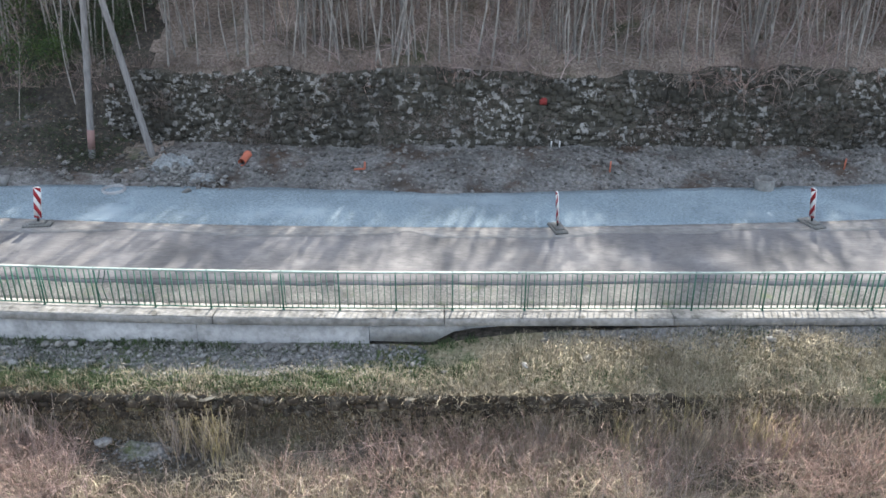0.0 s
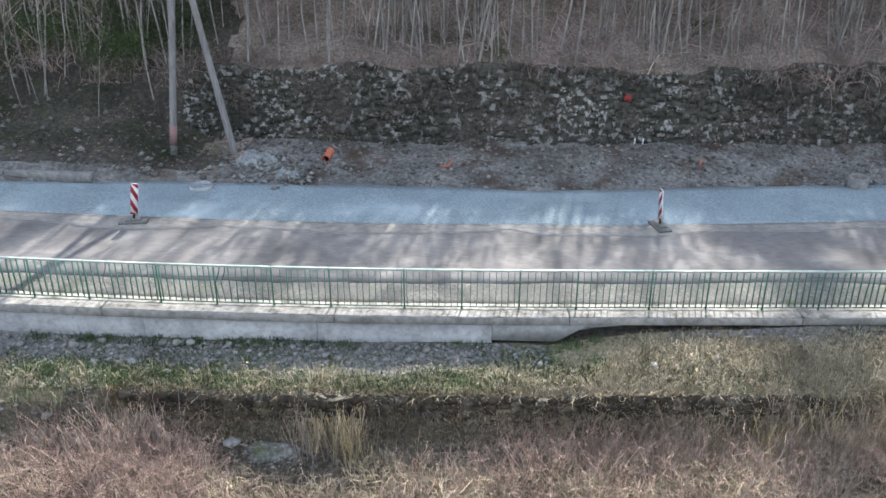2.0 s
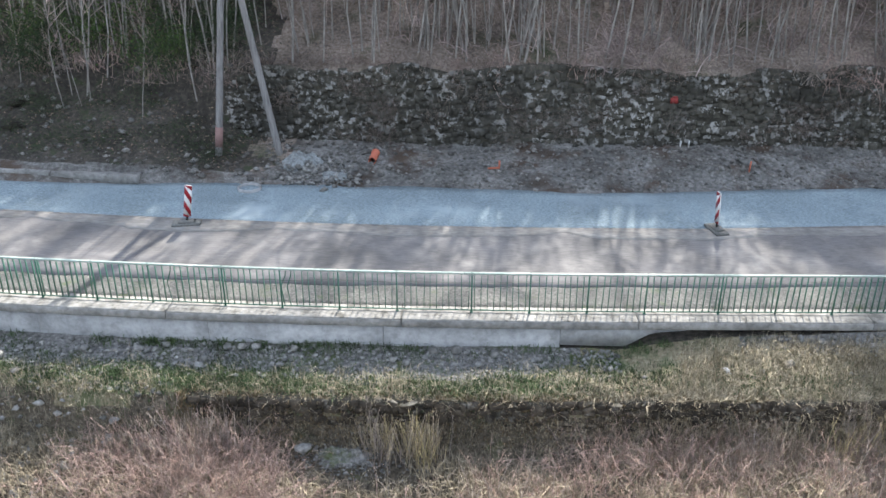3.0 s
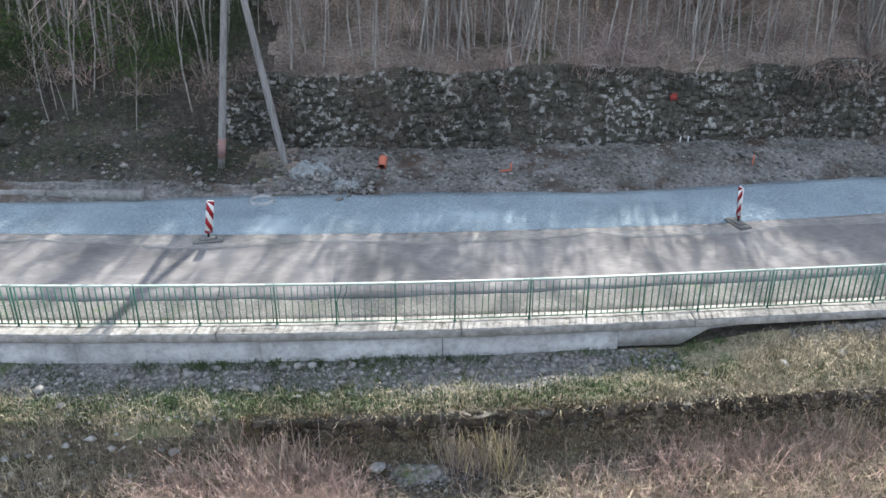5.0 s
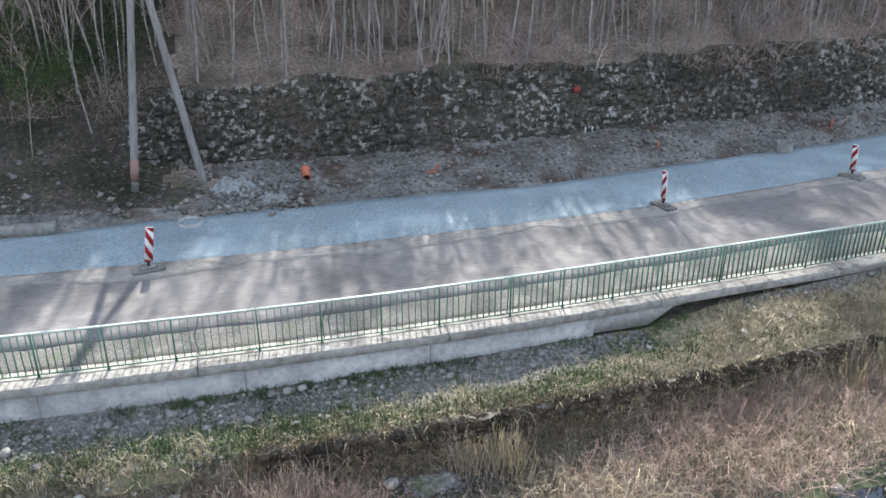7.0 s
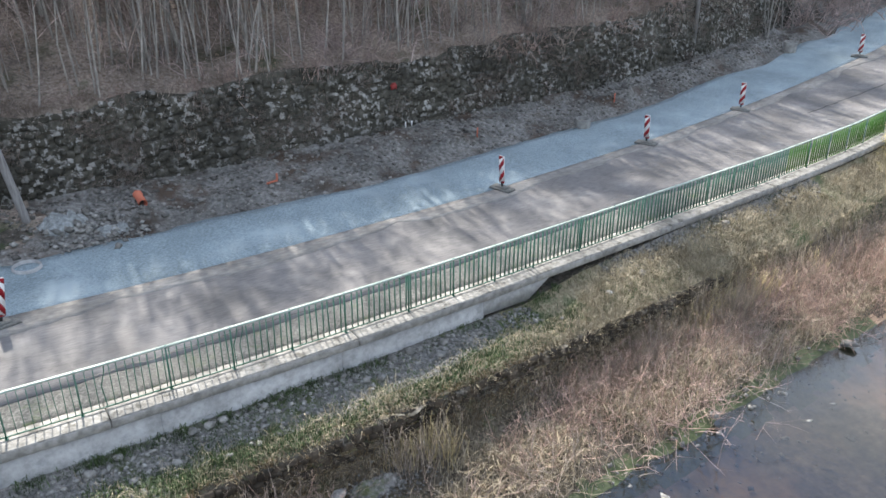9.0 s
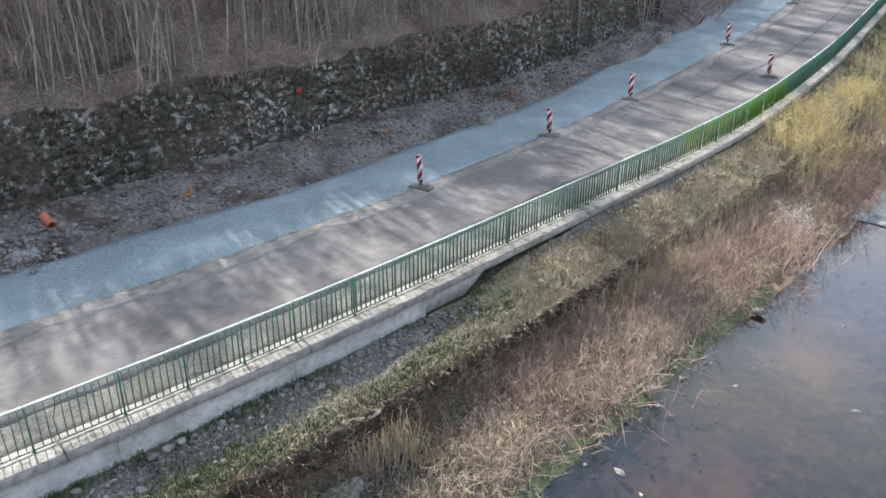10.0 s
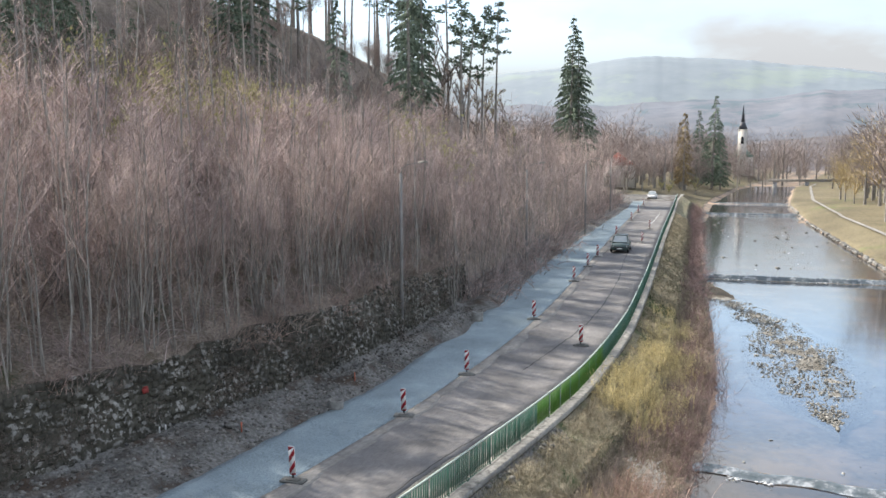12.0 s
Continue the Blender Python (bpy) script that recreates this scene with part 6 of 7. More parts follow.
for x, y, k, s in ((75, 60.5, 0, 0.9), (80, 62, 2, 1.0), (74, 64, 1, 0.9), (86, 64, 4, 0.8), (90, 62, 2, 0.9), (96, 62, 0, 0.7), (104, 64, 2, 0.8), (111, 66, 4, 0.7), (120, 66, 3, 0.8), (140, 70, 1, 0.8), (148, 72, 0, 0.8), (160, 76, 2, 0.9), (172, 82, 1, 0.8), (205, 84, 0, 0.8), (212, 88, 2, 0.9), (222, 86, 1, 0.8), (240, 88, 0, 0.9),
                   (290, 90, 1, 0.9), (300, 84, 0, 0.9), (312, 96, 4, 0.9), (326, 92, 1, 0.9), (335, 86, 2, 1.0), (345, 78, 0, 1.0), (360, 88, 1, 1.0), (352, 66, 1, 0.9), (372, 58, 0, 1.0), (390, 70, 1, 1.1), (330, 45, 1, 1.0), (345, 36, 0, 1.0),
                   (135, 8, 1, 1.5), (141, 17.5, 0, 1.6), (152, 12, 1, 1.5), (160, 19, 0, 1.5), (170, 14, 4, 1.4), (180, 22, 1, 1.3), (192, 18, 0, 1.4), (205, 22, 1, 1.3), (222, 26, 0, 1.3), (240, 30, 1, 1.2), (262, 33, 0, 1.3), (285, 36, 1, 1.3), (305, 38, 0, 1.3), (200, 8, 1, 1.6), (170, 3, 0, 1.6), (240, 14, 1, 1.6), (280, 20, 0, 1.5),
                   (182, 78, 1, 0.8), (188, 81, 0, 0.8), (193, 78, 2, 0.9), (186, 86, 1, 0.9), (178, 84, 0, 0.8), (208, 80, 1, 0.9), (216, 80, 0, 0.9), (244, 84, 2, 1.0), (252, 80, 1, 0.9), (258, 88, 0, 1.0), (286, 84, 2, 1.0), (296, 78, 1, 0.9), (308, 76, 0, 0.8), (320, 74, 2, 0.9)):
    if x < 95:
        bare_tree(x, y, k, s)
    else:
        park_tree(x, y, k, s * (0.95 if y > 40 else 1.1), y < 40 and k != 0)
for u, d, k, s in ((50, 34, 0, 0.8), (54, 36, 2, 0.9), (60, 34, 1, 0.8), (64, 38, 0, 0.9), (70, 33, 2, 0.8), (74, 36, 1, 0.8), (80, 34, 0, 0.8), (86, 36, 1, 0.8), (92, 33, 2, 0.8), (38, 33, 2, 0.8), (30, 35, 0, 0.8), (45, 40, 1, 0.9)):
    x, y = plan(u, d)
    park_tree(float(x), float(y), k, s * 0.75)
for x, y, k, s in ((208, 33, 3, 1.05), (200, 31, 3, 0.85), (190, 28, 3, 0.7), (196, 72, 3, 0.4), (203, 76, 3, 0.35), (228, 74, 3, 0.45), (88, 60, 3, 0.7)):
    if y < 40:
        park_tree(x, y, 1, s * 0.9, True)
    else:
        bare_tree(x, y, k, s, "spreading tree in yellow-green bud near the water")
for u, d, k, s in ((26, 24, 3, 0.6), (43, 26, 3, 0.55), (14, 27, 3, 0.6), (20, 29, 3, 0.55), (34, 31, 4, 0.6), (9, 25, 3, 0.5)):
    x, y = plan(u, d)
    bare_tree(float(x), float(y), k, s, "young tree in yellow-green bud among the thicket")

# unseen spruces, added only for the shade they throw on the lane
u = -33.0
while u < -6.5:
    x, y = plan(u, 29.5 + r5.uniform(-1.5, 2.5))
    conifer(float(x), float(y), SPRUCE, r5.choice((0, 0, 1)), r5.uniform(0.52, 0.64), SPR_L + " high on the slope, placed to shade the lane")
    u += r5.uniform(1.5, 2.3)
u = 8.0
while u < 48:
    x, y = plan(u, 27.5 + r5.uniform(-1, 4.5))
    park_tree(float(x), float(y), r5.choice((0, 1, 2)), r5.uniform(0.5, 0.72))
    u += r5.uniform(1.6, 2.6)
for u, d, s in ((20, 27.5, 0.55), (17.5, 27, 0.5), (22, 26, 0.5), (25, 28, 0.55), (12, 25, 0.5), (9, 21, 0.5), (10, 23.5, 0.5), (54, 25, 0.55), (57, 27, 0.5), (21, 38, 0.5), (24, 38.5, 0.5), (18, 36, 0.5), (27, 34, 0.5), (30, 33, 0.45)):
    x, y = plan(u, d)
    bare_tree(float(x), float(y), 3, s, "young tree in yellow-green bud among the thicket")

for u, d, s in ((12, 30, 0.6), (15.5, 33, 0.75), (20, 34, 0.7)):
    x, y = plan(u, d)
    conifer(float(x), float(y), SPRUCE, 0, s, SPR_L + " high on the slope, placed to shade the lane")


def slender_variant(seed, height):
    """A tall forest tree drawn up for light: a thin straight stem with a narrow crown of rising twigs."""
    r = random.Random(seed)
    trunk, crown = Geo(), Geo()
    z = np.linspace(-0.03, 1, 9)
    sway = np.array([[r.gauss(0, 0.05) * (k > 1), r.gauss(0, 0.05) * (k > 1)] for k in range(9)]).cumsum(0)
    line = np.stack([sway[:, 0], sway[:, 1], height * z], -1)
    trunk.tube(line, 0.1 * (1.0 - 0.72 * np.clip(z, 0, 1)), 7)
    for _ in range(22):
        f = 0.42 + 0.56 * r.random()
        p = np.array([np.interp(f, z, line[:, k]) for k in range(3)])
        a = r.uniform(0, 6.28)
        way = np.array([math.cos(a) * 0.55, math.sin(a) * 0.55, 0.85])
        grow(crown, r, p, way / np.linalg.norm(way), r.uniform(0.7, 1.9) * (1.25 - f), 0.017, 1, 3, 0.12, 0.2, (3, 5))
    return trunk.mesh("trunk", M["bark"], True), crown.mesh("crown", M["redtwig"])


SLENDER = [slender_variant(300 + k, 10.5 + 0.8 * k) for k in range(7)]
rs = random.Random(61)
u = -15.0
while u < 46:
    d = rs.uniform(16, 29)
    x, y = plan(u + rs.gauss(0, 0.3), d)
    k = rs.randrange(7)
    tall = (0.43 * d + 2.2) * rs.uniform(0.8, 1.04) / (10.5 + 0.8 * k)
    ob = empty("slender_tree", pose(*at(*at_xy(float(x), float(y)), -0.1), rs.gauss(0, 2), rs.gauss(0, 2), rs.uniform(0, 360)) @ Matrix.Diagonal((1, 1, tall, 1)), "tall slender bare tree with a thin straight grey stem", "tree", "slender trees on the slope")
    part("trunk", SLENDER[k][0], None, ob)
    part("crown", SLENDER[k][1], None, ob)
    u += rs.uniform(0.35, 0.85)
young_a, young_b = Geo(), Geo()
for d0, size, gap in ((17.0, 0.33, 1.15), (20.0, 0.46, 1.3), (23.5, 0.54, 1.5)):  # bushy young growth under the tall stems
    u = -20.0
    while u < 64:
        k = rs.randrange(3)
        m = pose(*at(u, d0 + rs.uniform(-0.6, 1.2), -0.1), 0, 0, rs.uniform(0, 360)) @ Matrix.Scale(size * rs.uniform(0.9, 1.1) * 14 / (12 + 2.0 * k), 4)
        young_a.join(PUFFY_GEO[k][0], m)
        young_b.join(PUFFY_GEO[k][1], m)
        u += gap * rs.uniform(0.7, 1.3)
young = empty("young_woodland", pose(0, 0, 0), "bushy young bare growth under taller stems on the slope", "woodland", "", "stuff")
tagged(part("stems", young_a, M["bark"], young), kind="stuff")
tagged(part("twigs", young_b, M["redtwig"], young), kind="stuff")
for n_ in range(70):
    x, y = plan(r5.uniform(22, 135), r5.uniform(37, 46.5))
    park_tree(float(x), float(y), n_ % 3, r5.uniform(0.25, 0.45))
for n_ in range(14):
    x, y = plan(r5.uniform(46, 80), r5.uniform(40, 60))
    park_tree(float(x), float(y), n_ % 3, r5.uniform(0.6, 0.9))
far_a, far_b = Geo(), Geo()
rf = random.Random(91)
for n_ in range(420):
    u = rf.uniform(205, 400) if n_ < 120 else rf.uniform(110, 400)
    d = rf.uniform(5, 75) if n_ < 120 else rf.uniform(-85, -35)
    if n_ < 40:
        u, d = rf.uniform(205, 330), rf.uniform(5, 22)
    if n_ > 190:
        u, d = rf.uniform(330, 520), rf.uniform(-90, 110)
    if n_ > 330:
        u, d = rf.uniform(172, 300), rf.uniform(24, 70)
    x, y = (float(c) for c in plan(u, d))
    k = rf.choice((0, 1, 2))
    m = pose(*at(*at_xy(x, y), -0.2), 0, 0, rf.uniform(0, 360)) @ Matrix.Scale(rf.uniform(0.9, 1.3) * (1.3 if n_ > 190 else 1.1), 4)
    far_a.join(FAR_GEO[k][0], m)
    far_b.join(FAR_GEO[k][1], m)
woods = empty("valley_woods", pose(0, 0, 0), "bare brown woods filling the valley floor", "woods", "", "stuff")
tagged(part("trunks", far_a, M["bark"], woods), kind="stuff")
tagged(part("twigs", far_b, M["valleytwig"], woods), kind="stuff")
# young leafy bush on the left slope
leafy = Geo()
rb = random.Random(44)
for _ in range(900):
    q = np.array([rb.gauss(0, 0.55), rb.gauss(0, 0.4), 0.9 + rb.gauss(0, 0.45)])
    w = np.array([rb.gauss(0, 1), rb.gauss(0, 1), rb.gauss(0, 0.5)])
    w *= 0.045 / np.linalg.norm(w)
    leafy.add([q - w, q + w * (0.2, 0.2, 1), q + w + (0, 0, 0.07)], tris=[(0, 1, 2)])
LEAFY = leafy.mesh("leaves", M["leaf"])
for n_ in range(40):
    u, d = r5.uniform(-32, -15), r5.uniform(12.4, 15.5)
    ob = empty("overhanging_brush", pose(*at(u, d), 0, 0, r5.uniform(0, 360)) @ Matrix.Scale(r5.uniform(0.6, 1.3), 4), "bare twiggy brush on the dark slope", "brush", "brush on the slope")
    part("crown", SHRUB_MESH[n_ % 4][2 + n_ % 2], None, ob)
IVY = leafy.mesh("leaves", M["ivy"])
ri = random.Random(47)
for n_ in range(95):
    u, d = ri.uniform(-32, -14.2), ri.uniform(9.8, 17)
    s = ri.uniform(0.6, 1.5)
    ob = empty("ivy_patch", pose(*at(u, d, -0.25 * s), 0, 0, ri.uniform(0, 360)) @ Matrix.Diagonal((s, s, s * (0.35 if d < 12.5 else 0.8), 1)), "dark green ivy spreading over the shaded slope", "ivy", "ivy on the slope")
    part("foliage", IVY, None, ob)
for n_ in range(9):
    boulder(r5.uniform(-30, -13.6), r5.uniform(9.5, 14), r5.uniform(0.4, 1.0), M["oldstone"], "dark mossy boulder on the slope", n_ % 8)
for x, y, s in ((-17.6, 31.0, 1.1), (-16.6, 31.4, 0.9), (-20, 31.5, 1.3), (-22.5, 32, 1.2), (-18.8, 33, 1.4)):
    ob = empty("leafy_bush", pose(*at(*at_xy(x, y)), 0, 0, 70 * x) @ Matrix.Scale(s, 4), "small bush in fresh green leaf on the slope", "bush", "leafy bushes")
    part("foliage", LEAFY, None, ob)
    part("crown", SHRUB_MESH[1][2], None, ob)

# yellow-green bush patch and pale blossom by the railing
def budded(seed, n, spread, height, size, stem_mat, bud_mat):
    r = random.Random(seed)
    shoots, buds = Geo(), Geo()
    for _ in range(34):
        p = (r.gauss(0, spread), r.gauss(0, spread), -0.1)
        pts = grow(shoots, r, p, (r.gauss(0, 0.2), r.gauss(0, 0.2), 1), height * r.uniform(0.5, 1.1), 0.008, 1, 3, 0.12, 0.1, (2, 4))
    v = shoots.arrays()[0]
    for _ in range(n):
        q = v[r.randrange(len(v))] + np.array([r.gauss(0, 0.04) for _ in range(3)])
        w = np.array([r.gauss(0, 1) for _ in range(3)])
        w *= size / np.linalg.norm(w)
        buds.add([q - w, q + w, q + (0, 0, size * 1.6)], tris=[(0, 1, 2)])
    return shoots.mesh("crown", stem_mat), buds.mesh("foliage", bud_mat)


STRAW = [budded(s, 900, 0.5, 1.15, 0.024, M["goldcane"], M["goldgrass"]) for s in (77, 78, 79)]
YELLOW = [budded(s, 2600, 0.6, 1.3, 0.028, M["cane"], M["yellowbud"]) for s in (71, 72)]
PALE = budded(75, 700, 0.35, 1.1, 0.04, M["twig"], M["blossom"])
for n_ in range(62):
    u, d = (r5.uniform(16.5, 30), r5.uniform(-3.4, -1.0)) if n_ < 50 else (r5.uniform(30, 44), r5.uniform(-3.4, -1.6))
    ob = empty("straw_bush", pose(*at(u, d), 0, 0, r5.uniform(0, 360)) @ Matrix.Scale(r5.uniform(0.75, 1.2), 4), "dense golden straw-coloured bush on the terrace", "bush", "straw bushes")
    part("crown", STRAW[n_ % 3][0], None, ob)
    part("foliage", STRAW[n_ % 3][1], None, ob)
for n_ in range(50):
    u, d = (r5.uniform(12, 36), r5.uniform(25.5, 32.5)) if n_ < 42 else (r5.gauss(54, 2.0), r5.gauss(24.0, 1.0))
    s = r5.uniform(3.4, 5.2)
    ob = empty("budding_bush", pose(*at(u, d), 0, 0, r5.uniform(0, 360)) @ Matrix.Diagonal((s * 0.8, s * 0.8, s, 1)), "tall bush in yellow-green bud on the wooded slope", "bush", "budding bushes on the slope")
    part("crown", YELLOW[n_ % 2][0], None, ob)
    part("foliage", YELLOW[n_ % 2][1], None, ob)
for u, d in ((13.0, -4.3), (13.7, -4.0)):
    ob = empty("blossom_bush", pose(*at(u, d), 0, 0, 50 * u), "low bush in pale white blossom by the river", "bush", "blossom bushes")
    part("crown", PALE[0], None, ob)
    part("foliage", PALE[1], None, ob)


# ---- right bank ----
stones = empty("bank_wall", pose(0, 0, 0), "low pale stone edging along the far river bank", "stone edging", "", "structure")
rw = random.Random(8)
for n_ in range(150):
    u = 40 + n_ * 1.05 + rw.uniform(-0.2, 0.2)
    x, y = plan(u, -24.4 + rw.uniform(-0.15, 0.15))
    p = part("stone", Geo().add(*ROCKS[n_ % 8]), M["rock"], stones)
    p.matrix_world = pose(float(x), float(y), float(water_z(u)) + 0.25, 0, 0, rw.uniform(0, 360)) @ Matrix.Diagonal((1.1, 0.8, 1.1, 1))
us = steps((60, 330, 4))
x0, y0 = plan(us, us * 0 - 30.0)
x1, y1 = plan(us, us * 0 - 29.3)
v = np.stack([np.stack([x0, y0, ground_z(us, us * 0 - 30.0, False) + 0.06], -1), np.stack([x1, y1, ground_z(us, us * 0 - 29.3, False) + 0.06], -1)], 1)
v[:, :, 2] += 0.12
i = np.arange(len(us) - 1)[:, None] * 2
thing("footpath", Geo().add(v, np.concatenate([i, i + 1, i + 3, i + 2], 1)), M["path"], "pale gravel footpath along the river lawn", "path", "structure")


# ---- buildings ----
def box_house(name, x, y, z, yaw, size, roof_h, wall_mat, roof_mat, label, category, rows):
    ob = empty(name, pose(x, y, z, 0, 0, yaw), label, category)
    w, dp, h = size
    part("wall", Geo().box(pose(0, 0, -1.5), (w, dp, h + 1.5)), wall_mat, ob)
    o = 0.4
    v = [(-w / 2 - o, -dp / 2 - o, h), (w / 2 + o, -dp / 2 - o, h), (w / 2 + o, dp / 2 + o, h), (-w / 2 - o, dp / 2 + o, h), (-w / 2 - o, 0, h + roof_h), (w / 2 + o, 0, h + roof_h)]
    part("roof", Geo().add(v, [(0, 1, 5, 4), (2, 3, 4, 5), (3, 2, 1, 0)], [(1, 2, 5), (3, 0, 4)]), roof_mat, ob)
    for face in (-1, 1):
        for rz_ in range(rows):
            for k in range(-1, 2):
                part("window", Geo().box(pose(k * w / 3.4, face * (dp / 2 + 0.01), 1.0 + 2.8 * rz_), (1.1, 0.08, 1.4)), M["glass"], ob)
    for k in (-1, 1):
        part("window", Geo().box(pose(-w / 2 - 0.01, k * dp / 4, 1.0), (0.08, 1.1, 1.4)), M["glass"], ob)
    return ob


box_house("house", 197.8, 86.5, 4.0, 20, (11, 9, 4.2), 3.4, M["plaster"], M["roofred"], "pale house with a red tiled roof behind trees", "house", 1)
box_house("house", 340, 150, 4.5, 5, (14, 10, 5.5), 4, M["plaster"], M["roofred"], "pale house with a red tiled roof in the valley", "house", 2)
church = empty("church", pose(391.5, 98.3, 3.0, 0, 0, 12), "white village church with a slender dark spire and green roof", "church")
part("tower", Geo().box(pose(0, 0, -2), (3.9, 3.9, 21.5)).box(pose(0, 0, 19.5), (4.4, 4.4, 0.4)), M["plaster"], church)
part("spire", Geo().box(pose(0, 0, 19.9), (4.1, 4.1, 3.4), 0.42).box(pose(0, 0, 23.3), (1.72, 1.72, 8.6), 0.02), M["slate"], church, "dark pointed metal spire")
part("nave", Geo().box(pose(12, 0, -2), (20, 10, 9)), M["plaster"], church)
part("nave_roof", Geo().add([(2, -5.5, 7), (22.5, -5.5, 7), (22.5, 5.5, 7), (2, 5.5, 7), (2, 0, 12.5), (22.5, 0, 12.5)], [(0, 1, 5, 4), (2, 3, 4, 5), (3, 2, 1, 0)], [(1, 2, 5), (3, 0, 4)]), M["roofgreen"], church, "green copper roof")
for yaw_ in range(4):
    p = part("belfry_window", Geo().box(pose(0, 0, 0), (1.3, 0.1, 2.6)).box(pose(0, 0, 2.6), (1.3, 0.1, 0.7), 0.3), M["glass"], church)
    p.matrix_local = pose(0, 0, 13.2, 0, 0, 90 * yaw_) @ pose(0, -1.97, 0)
bridge = empty("footbridge", pose(318, 58, -0.6, 0, 0, -75), "low dark bridge over the far river", "bridge")
part("deck", Geo().box(pose(0, 0, 1.6), (27, 3.0, 0.4)), M["bark"], bridge)
for k in (-1, 0, 1):
    part("pier", Geo().box(pose(11 * k, 0, -2.2), (1.2, 2.6, 3.8)), M["concrete"], bridge)
for k in (-1, 1):
    part("parapet", Geo().box(pose(0, 1.4 * k, 2.0), (27, 0.12, 0.5)), M["bark"], bridge)


# ---- cars ----
def car(x, y, yaw, paint, label, length=4.3, width=1.8, height=1.62):
    u, d = at_xy(x, y)
    ob = empty("car", pose(x, y, float(road_z(u)), 0, 0, yaw), label, "car", "cars on the lane")
    hw, hl = width / 2, length / 2
    # stations along x: x, half width, floor, waist
    st = [(-hl, 0.84, 0.45, 0.82), (-hl + 0.12, 0.95, 0.3, 0.98), (-hl + 0.9, 1.0, 0.24, 1.02), (0.2, 1.0, 0.24, 1.0), (hl - 1.25, 1.0, 0.24, 0.98), (hl - 0.35, 0.95, 0.27, 0.86), (hl - 0.08, 0.86, 0.32, 0.74), (hl, 0.76, 0.42, 0.62)]
    rows = []
    for sx, sw, lo, hi in st:
        w = hw * sw
        rows.append([(sx, -w * 0.92, lo), (sx, -w, lo + 0.18), (sx, -w, (lo + hi) / 2 + 0.08), (sx, -w * 0.93, hi), (sx, 0, hi + 0.04), (sx, w * 0.93, hi), (sx, w, (lo + hi) / 2 + 0.08), (sx, w, lo + 0.18), (sx, w * 0.92, lo)])
    k = len(rows[0])
    q = [(a * k + b, a * k + b + 1, (a + 1) * k + b + 1, (a + 1) * k + b) for a in range(len(rows) - 1) for b in range(k - 1)]
    q += [(a * k + k - 1, a * k, (a + 1) * k, (a + 1) * k + k - 1) for a in range(len(rows) - 1)]
    e = (len(rows) - 1) * k
    t = [(0, b + 1, b) for b in range(1, k - 1)] + [(e, e + b, e + b + 1) for b in range(1, k - 1)]
    body = part("body", Geo().add(np.array(rows).reshape(-1, 3), q, t), paint, ob, "", True)
    part("cabin", Geo().add([(-hl + 0.25, -hw * 0.88, 0.98), (hl - 1.15, -hw * 0.88, 0.98), (hl - 1.15, hw * 0.88, 0.98), (-hl + 0.25, hw * 0.88, 0.98),
                             (-hl + 0.6, -hw * 0.7, height), (hl - 1.95, -hw * 0.7, height), (hl - 1.95, hw * 0.7, height), (-hl + 0.6, hw * 0.7, height)],
                            [(4, 5, 6, 7), (0, 1, 5, 4), (2, 3, 7, 6), (1, 2, 6, 5), (3, 0, 4, 7)]), M["glass"], ob, "dark car windows")
    part("windscreen", Geo().add([(hl - 1.2, -hw * 0.8, 1.03), (hl - 1.2, hw * 0.8, 1.03), (hl - 1.9, hw * 0.64, height - 0.06), (hl - 1.9, -hw * 0.64, height - 0.06)], [(0, 1, 2, 3)]), M["screen"], ob, "windscreen with the sky's reflection put into its pale colour").location = (0.035, 0, 0.02)
    part("roof", Geo().box(pose(-0.68, 0, height - 0.02), (length - 2.5, width * 0.71, 0.05), 0.96), paint, ob)
    for sgn in (-1, 1):
        part("pillar", Geo().tube([(hl - 1.13, sgn * hw * 0.89, 0.98), (hl - 1.95, sgn * hw * 0.71, height)], 0.04, 6), paint, ob)
        part("mirror", Geo().box(pose(hl - 1.3, sgn * (hw + 0.08), 0.98), (0.12, 0.2, 0.14), 0.8), paint, ob)
        part("headlight", Geo().box(pose(hl - 0.17, sgn * hw * 0.66, 0.6), (0.22, 0.36, 0.15), 0.85), M["lens"], ob, "clear headlight")
        for sx in (-hl + 0.8, hl - 0.85):
            wheel = part("wheel", Geo().tube([(sx, sgn * (hw - 0.2), 0.32), (sx, sgn * (hw + 0.01), 0.32)], 0.33, 18, True), M["tyre"], ob, "black tyre")
            part("rim", Geo().tube([(sx, sgn * (hw + 0.005), 0.32), (sx, sgn * (hw + 0.02), 0.32)], 0.21, 12, True), M["chrome"], wheel)
    part("grille", Geo().box(pose(hl + 0.0, 0, 0.5), (0.06, width * 0.5, 0.14)), M["dark"], ob)
    part("number_plate", Geo().box(pose(hl + 0.03, 0, 0.4), (0.03, 0.5, 0.1)), M["white"], ob, "blank white plate bar")
    return ob


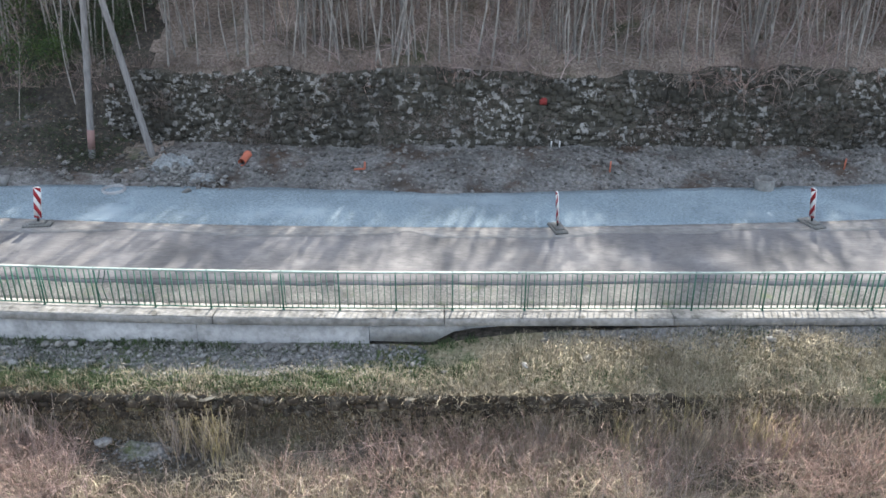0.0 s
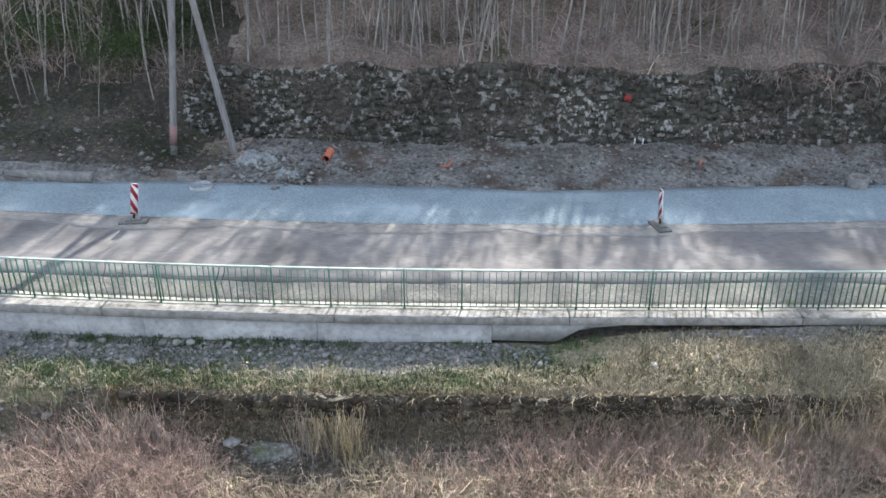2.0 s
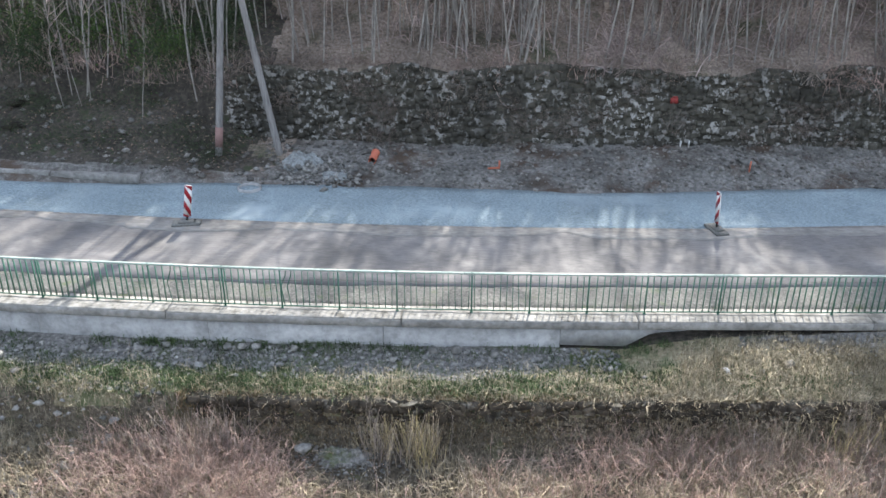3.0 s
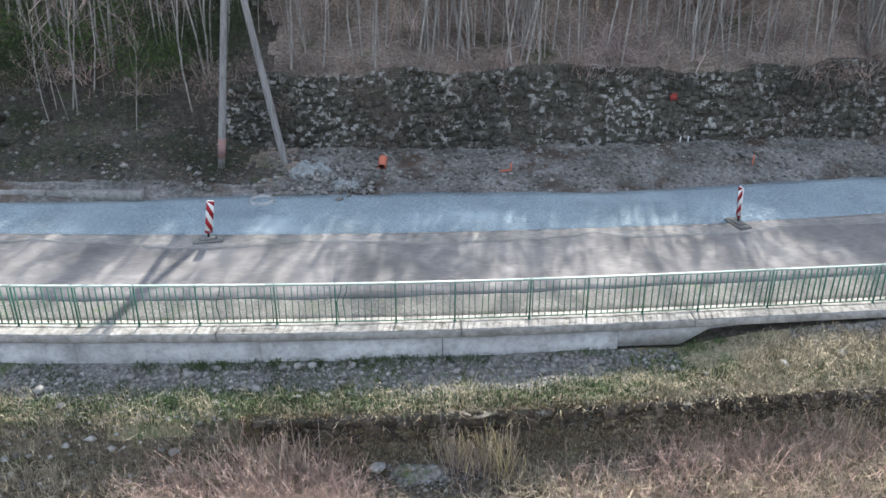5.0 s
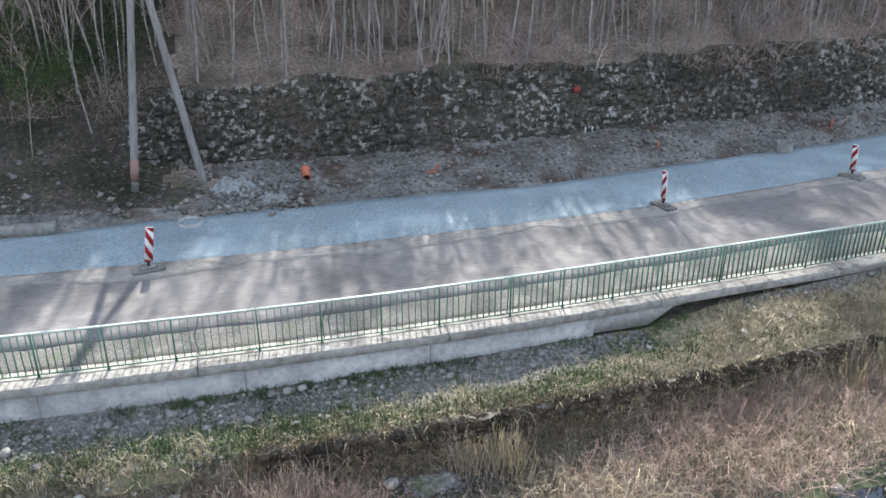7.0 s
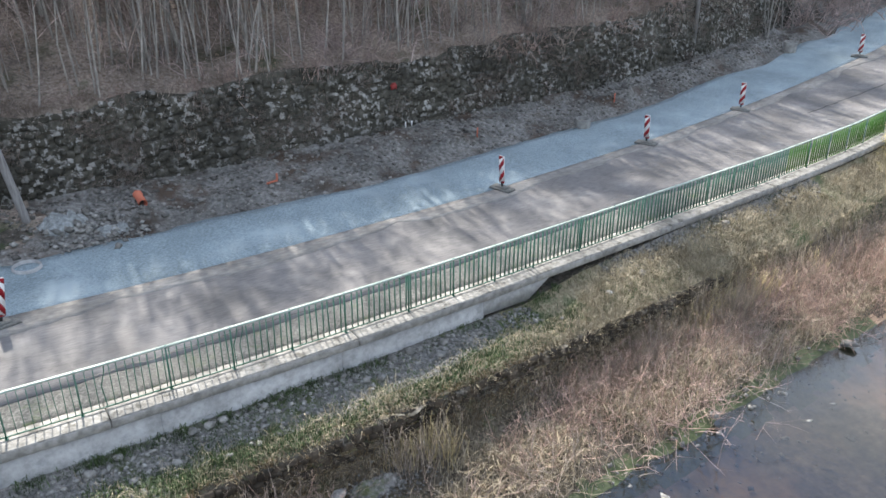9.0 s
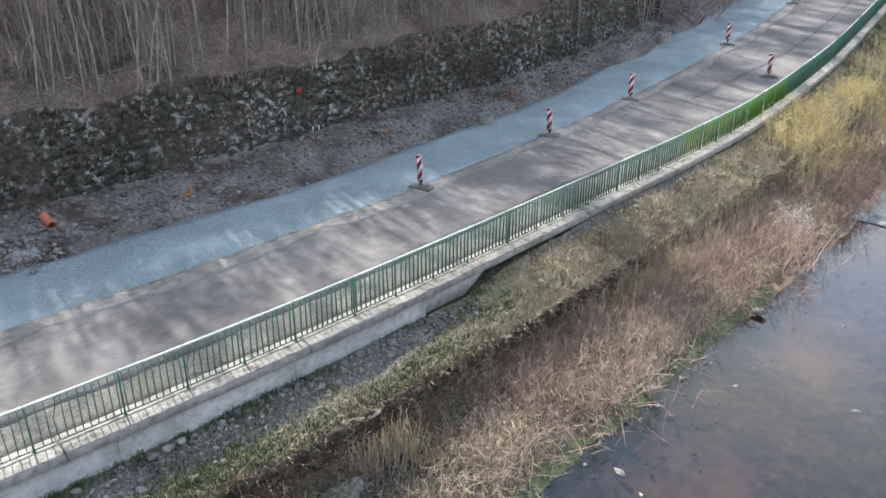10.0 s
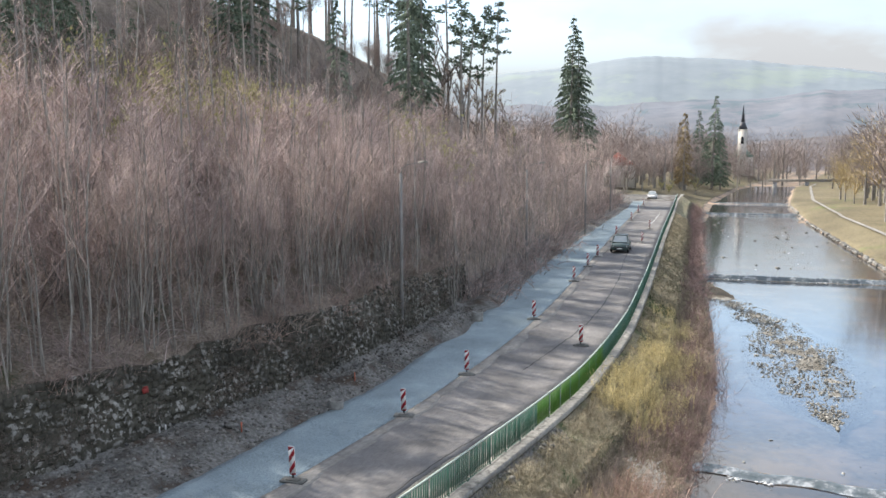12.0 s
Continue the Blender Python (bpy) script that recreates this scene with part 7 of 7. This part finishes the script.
car(65.8, 36.5, math.degrees(heading(65)) + 180, M["carblack"], "dark green car with headlights facing along the asphalt lane", 4.4, 1.85, 1.65)
car(150.5, 61.2, math.degrees(heading(150)) + 180, M["carwhite"], "pale car far along the lane")


# ---- far hills ----
def ridge(name, radius, prof, rough, label, seed, mat):
    th = np.radians(np.arange(-180, 180, 0.25))
    deg = np.degrees(th)
    h = np.interp(deg, [p[0] for p in prof], [p[1] for p in prof]) * (1 + rough * (fbm(deg * 0.14 + 40, deg * 0 + 0.5, seed) - 0.5))
    rows, shares = [], np.linspace(0, 1, 14)
    for s in shares:
        f = 1.0 + 0.6 * s
        tip = radius * 0.003 * (fbm(deg * 5.0 + 1000, deg * 0.0 + 0.3, seed + 8, 3) - 0.5) * s
        z = h * (math.sin(s * math.pi / 2) ** 0.9 - 0.02) + tip
        rows.append(np.stack([-18 + radius * f * np.cos(th), 5 + radius * f * np.sin(th), z], -1))
    rows.append(np.stack([-18 + radius * 2.1 * np.cos(th), 5 + radius * 2.1 * np.sin(th), h * 0.5], -1))
    v = np.stack(rows, 1)
    k = v.shape[1]
    i = np.arange(len(th))[:, None] * k + np.arange(k - 1)[None]
    j = (np.arange(len(th)) + 1)[:, None] % len(th) * k + np.arange(k - 1)[None]
    return thing(name, Geo().add(v, np.stack([i, j, j + 1, i + 1], -1)), mat, label, "hills", "structure", True)


# these two ridges have their haze painted in by material
ridge("backdrop_hills_far", 1900, [(-180, 150), (-40, 150), (-10, 170), (4.4, 260), (12, 320), (18.5, 350), (26.8, 300), (45, 200), (180, 150)], 0.12, "wooded hills on the horizon, air haze painted pale blue", 5, M["farforest"])
ridge("backdrop_hills_near", 900, [(-180, 60), (-30, 60), (0, 105), (8, 112), (13, 100), (20, 96), (26, 100), (40, 80), (180, 50)], 0.25, "wooded foothills beyond the village, haze painted into their colour", 15, M["nearforest"])
ridge("backdrop_woods", 560, [(-180, 16), (-30, 22), (0, 34), (7, 30), (13, 22), (20, 20), (26, 24), (40, 24), (180, 16)], 0.4, "mauve-brown bare woods closing the valley", 25, M["farwoods"])
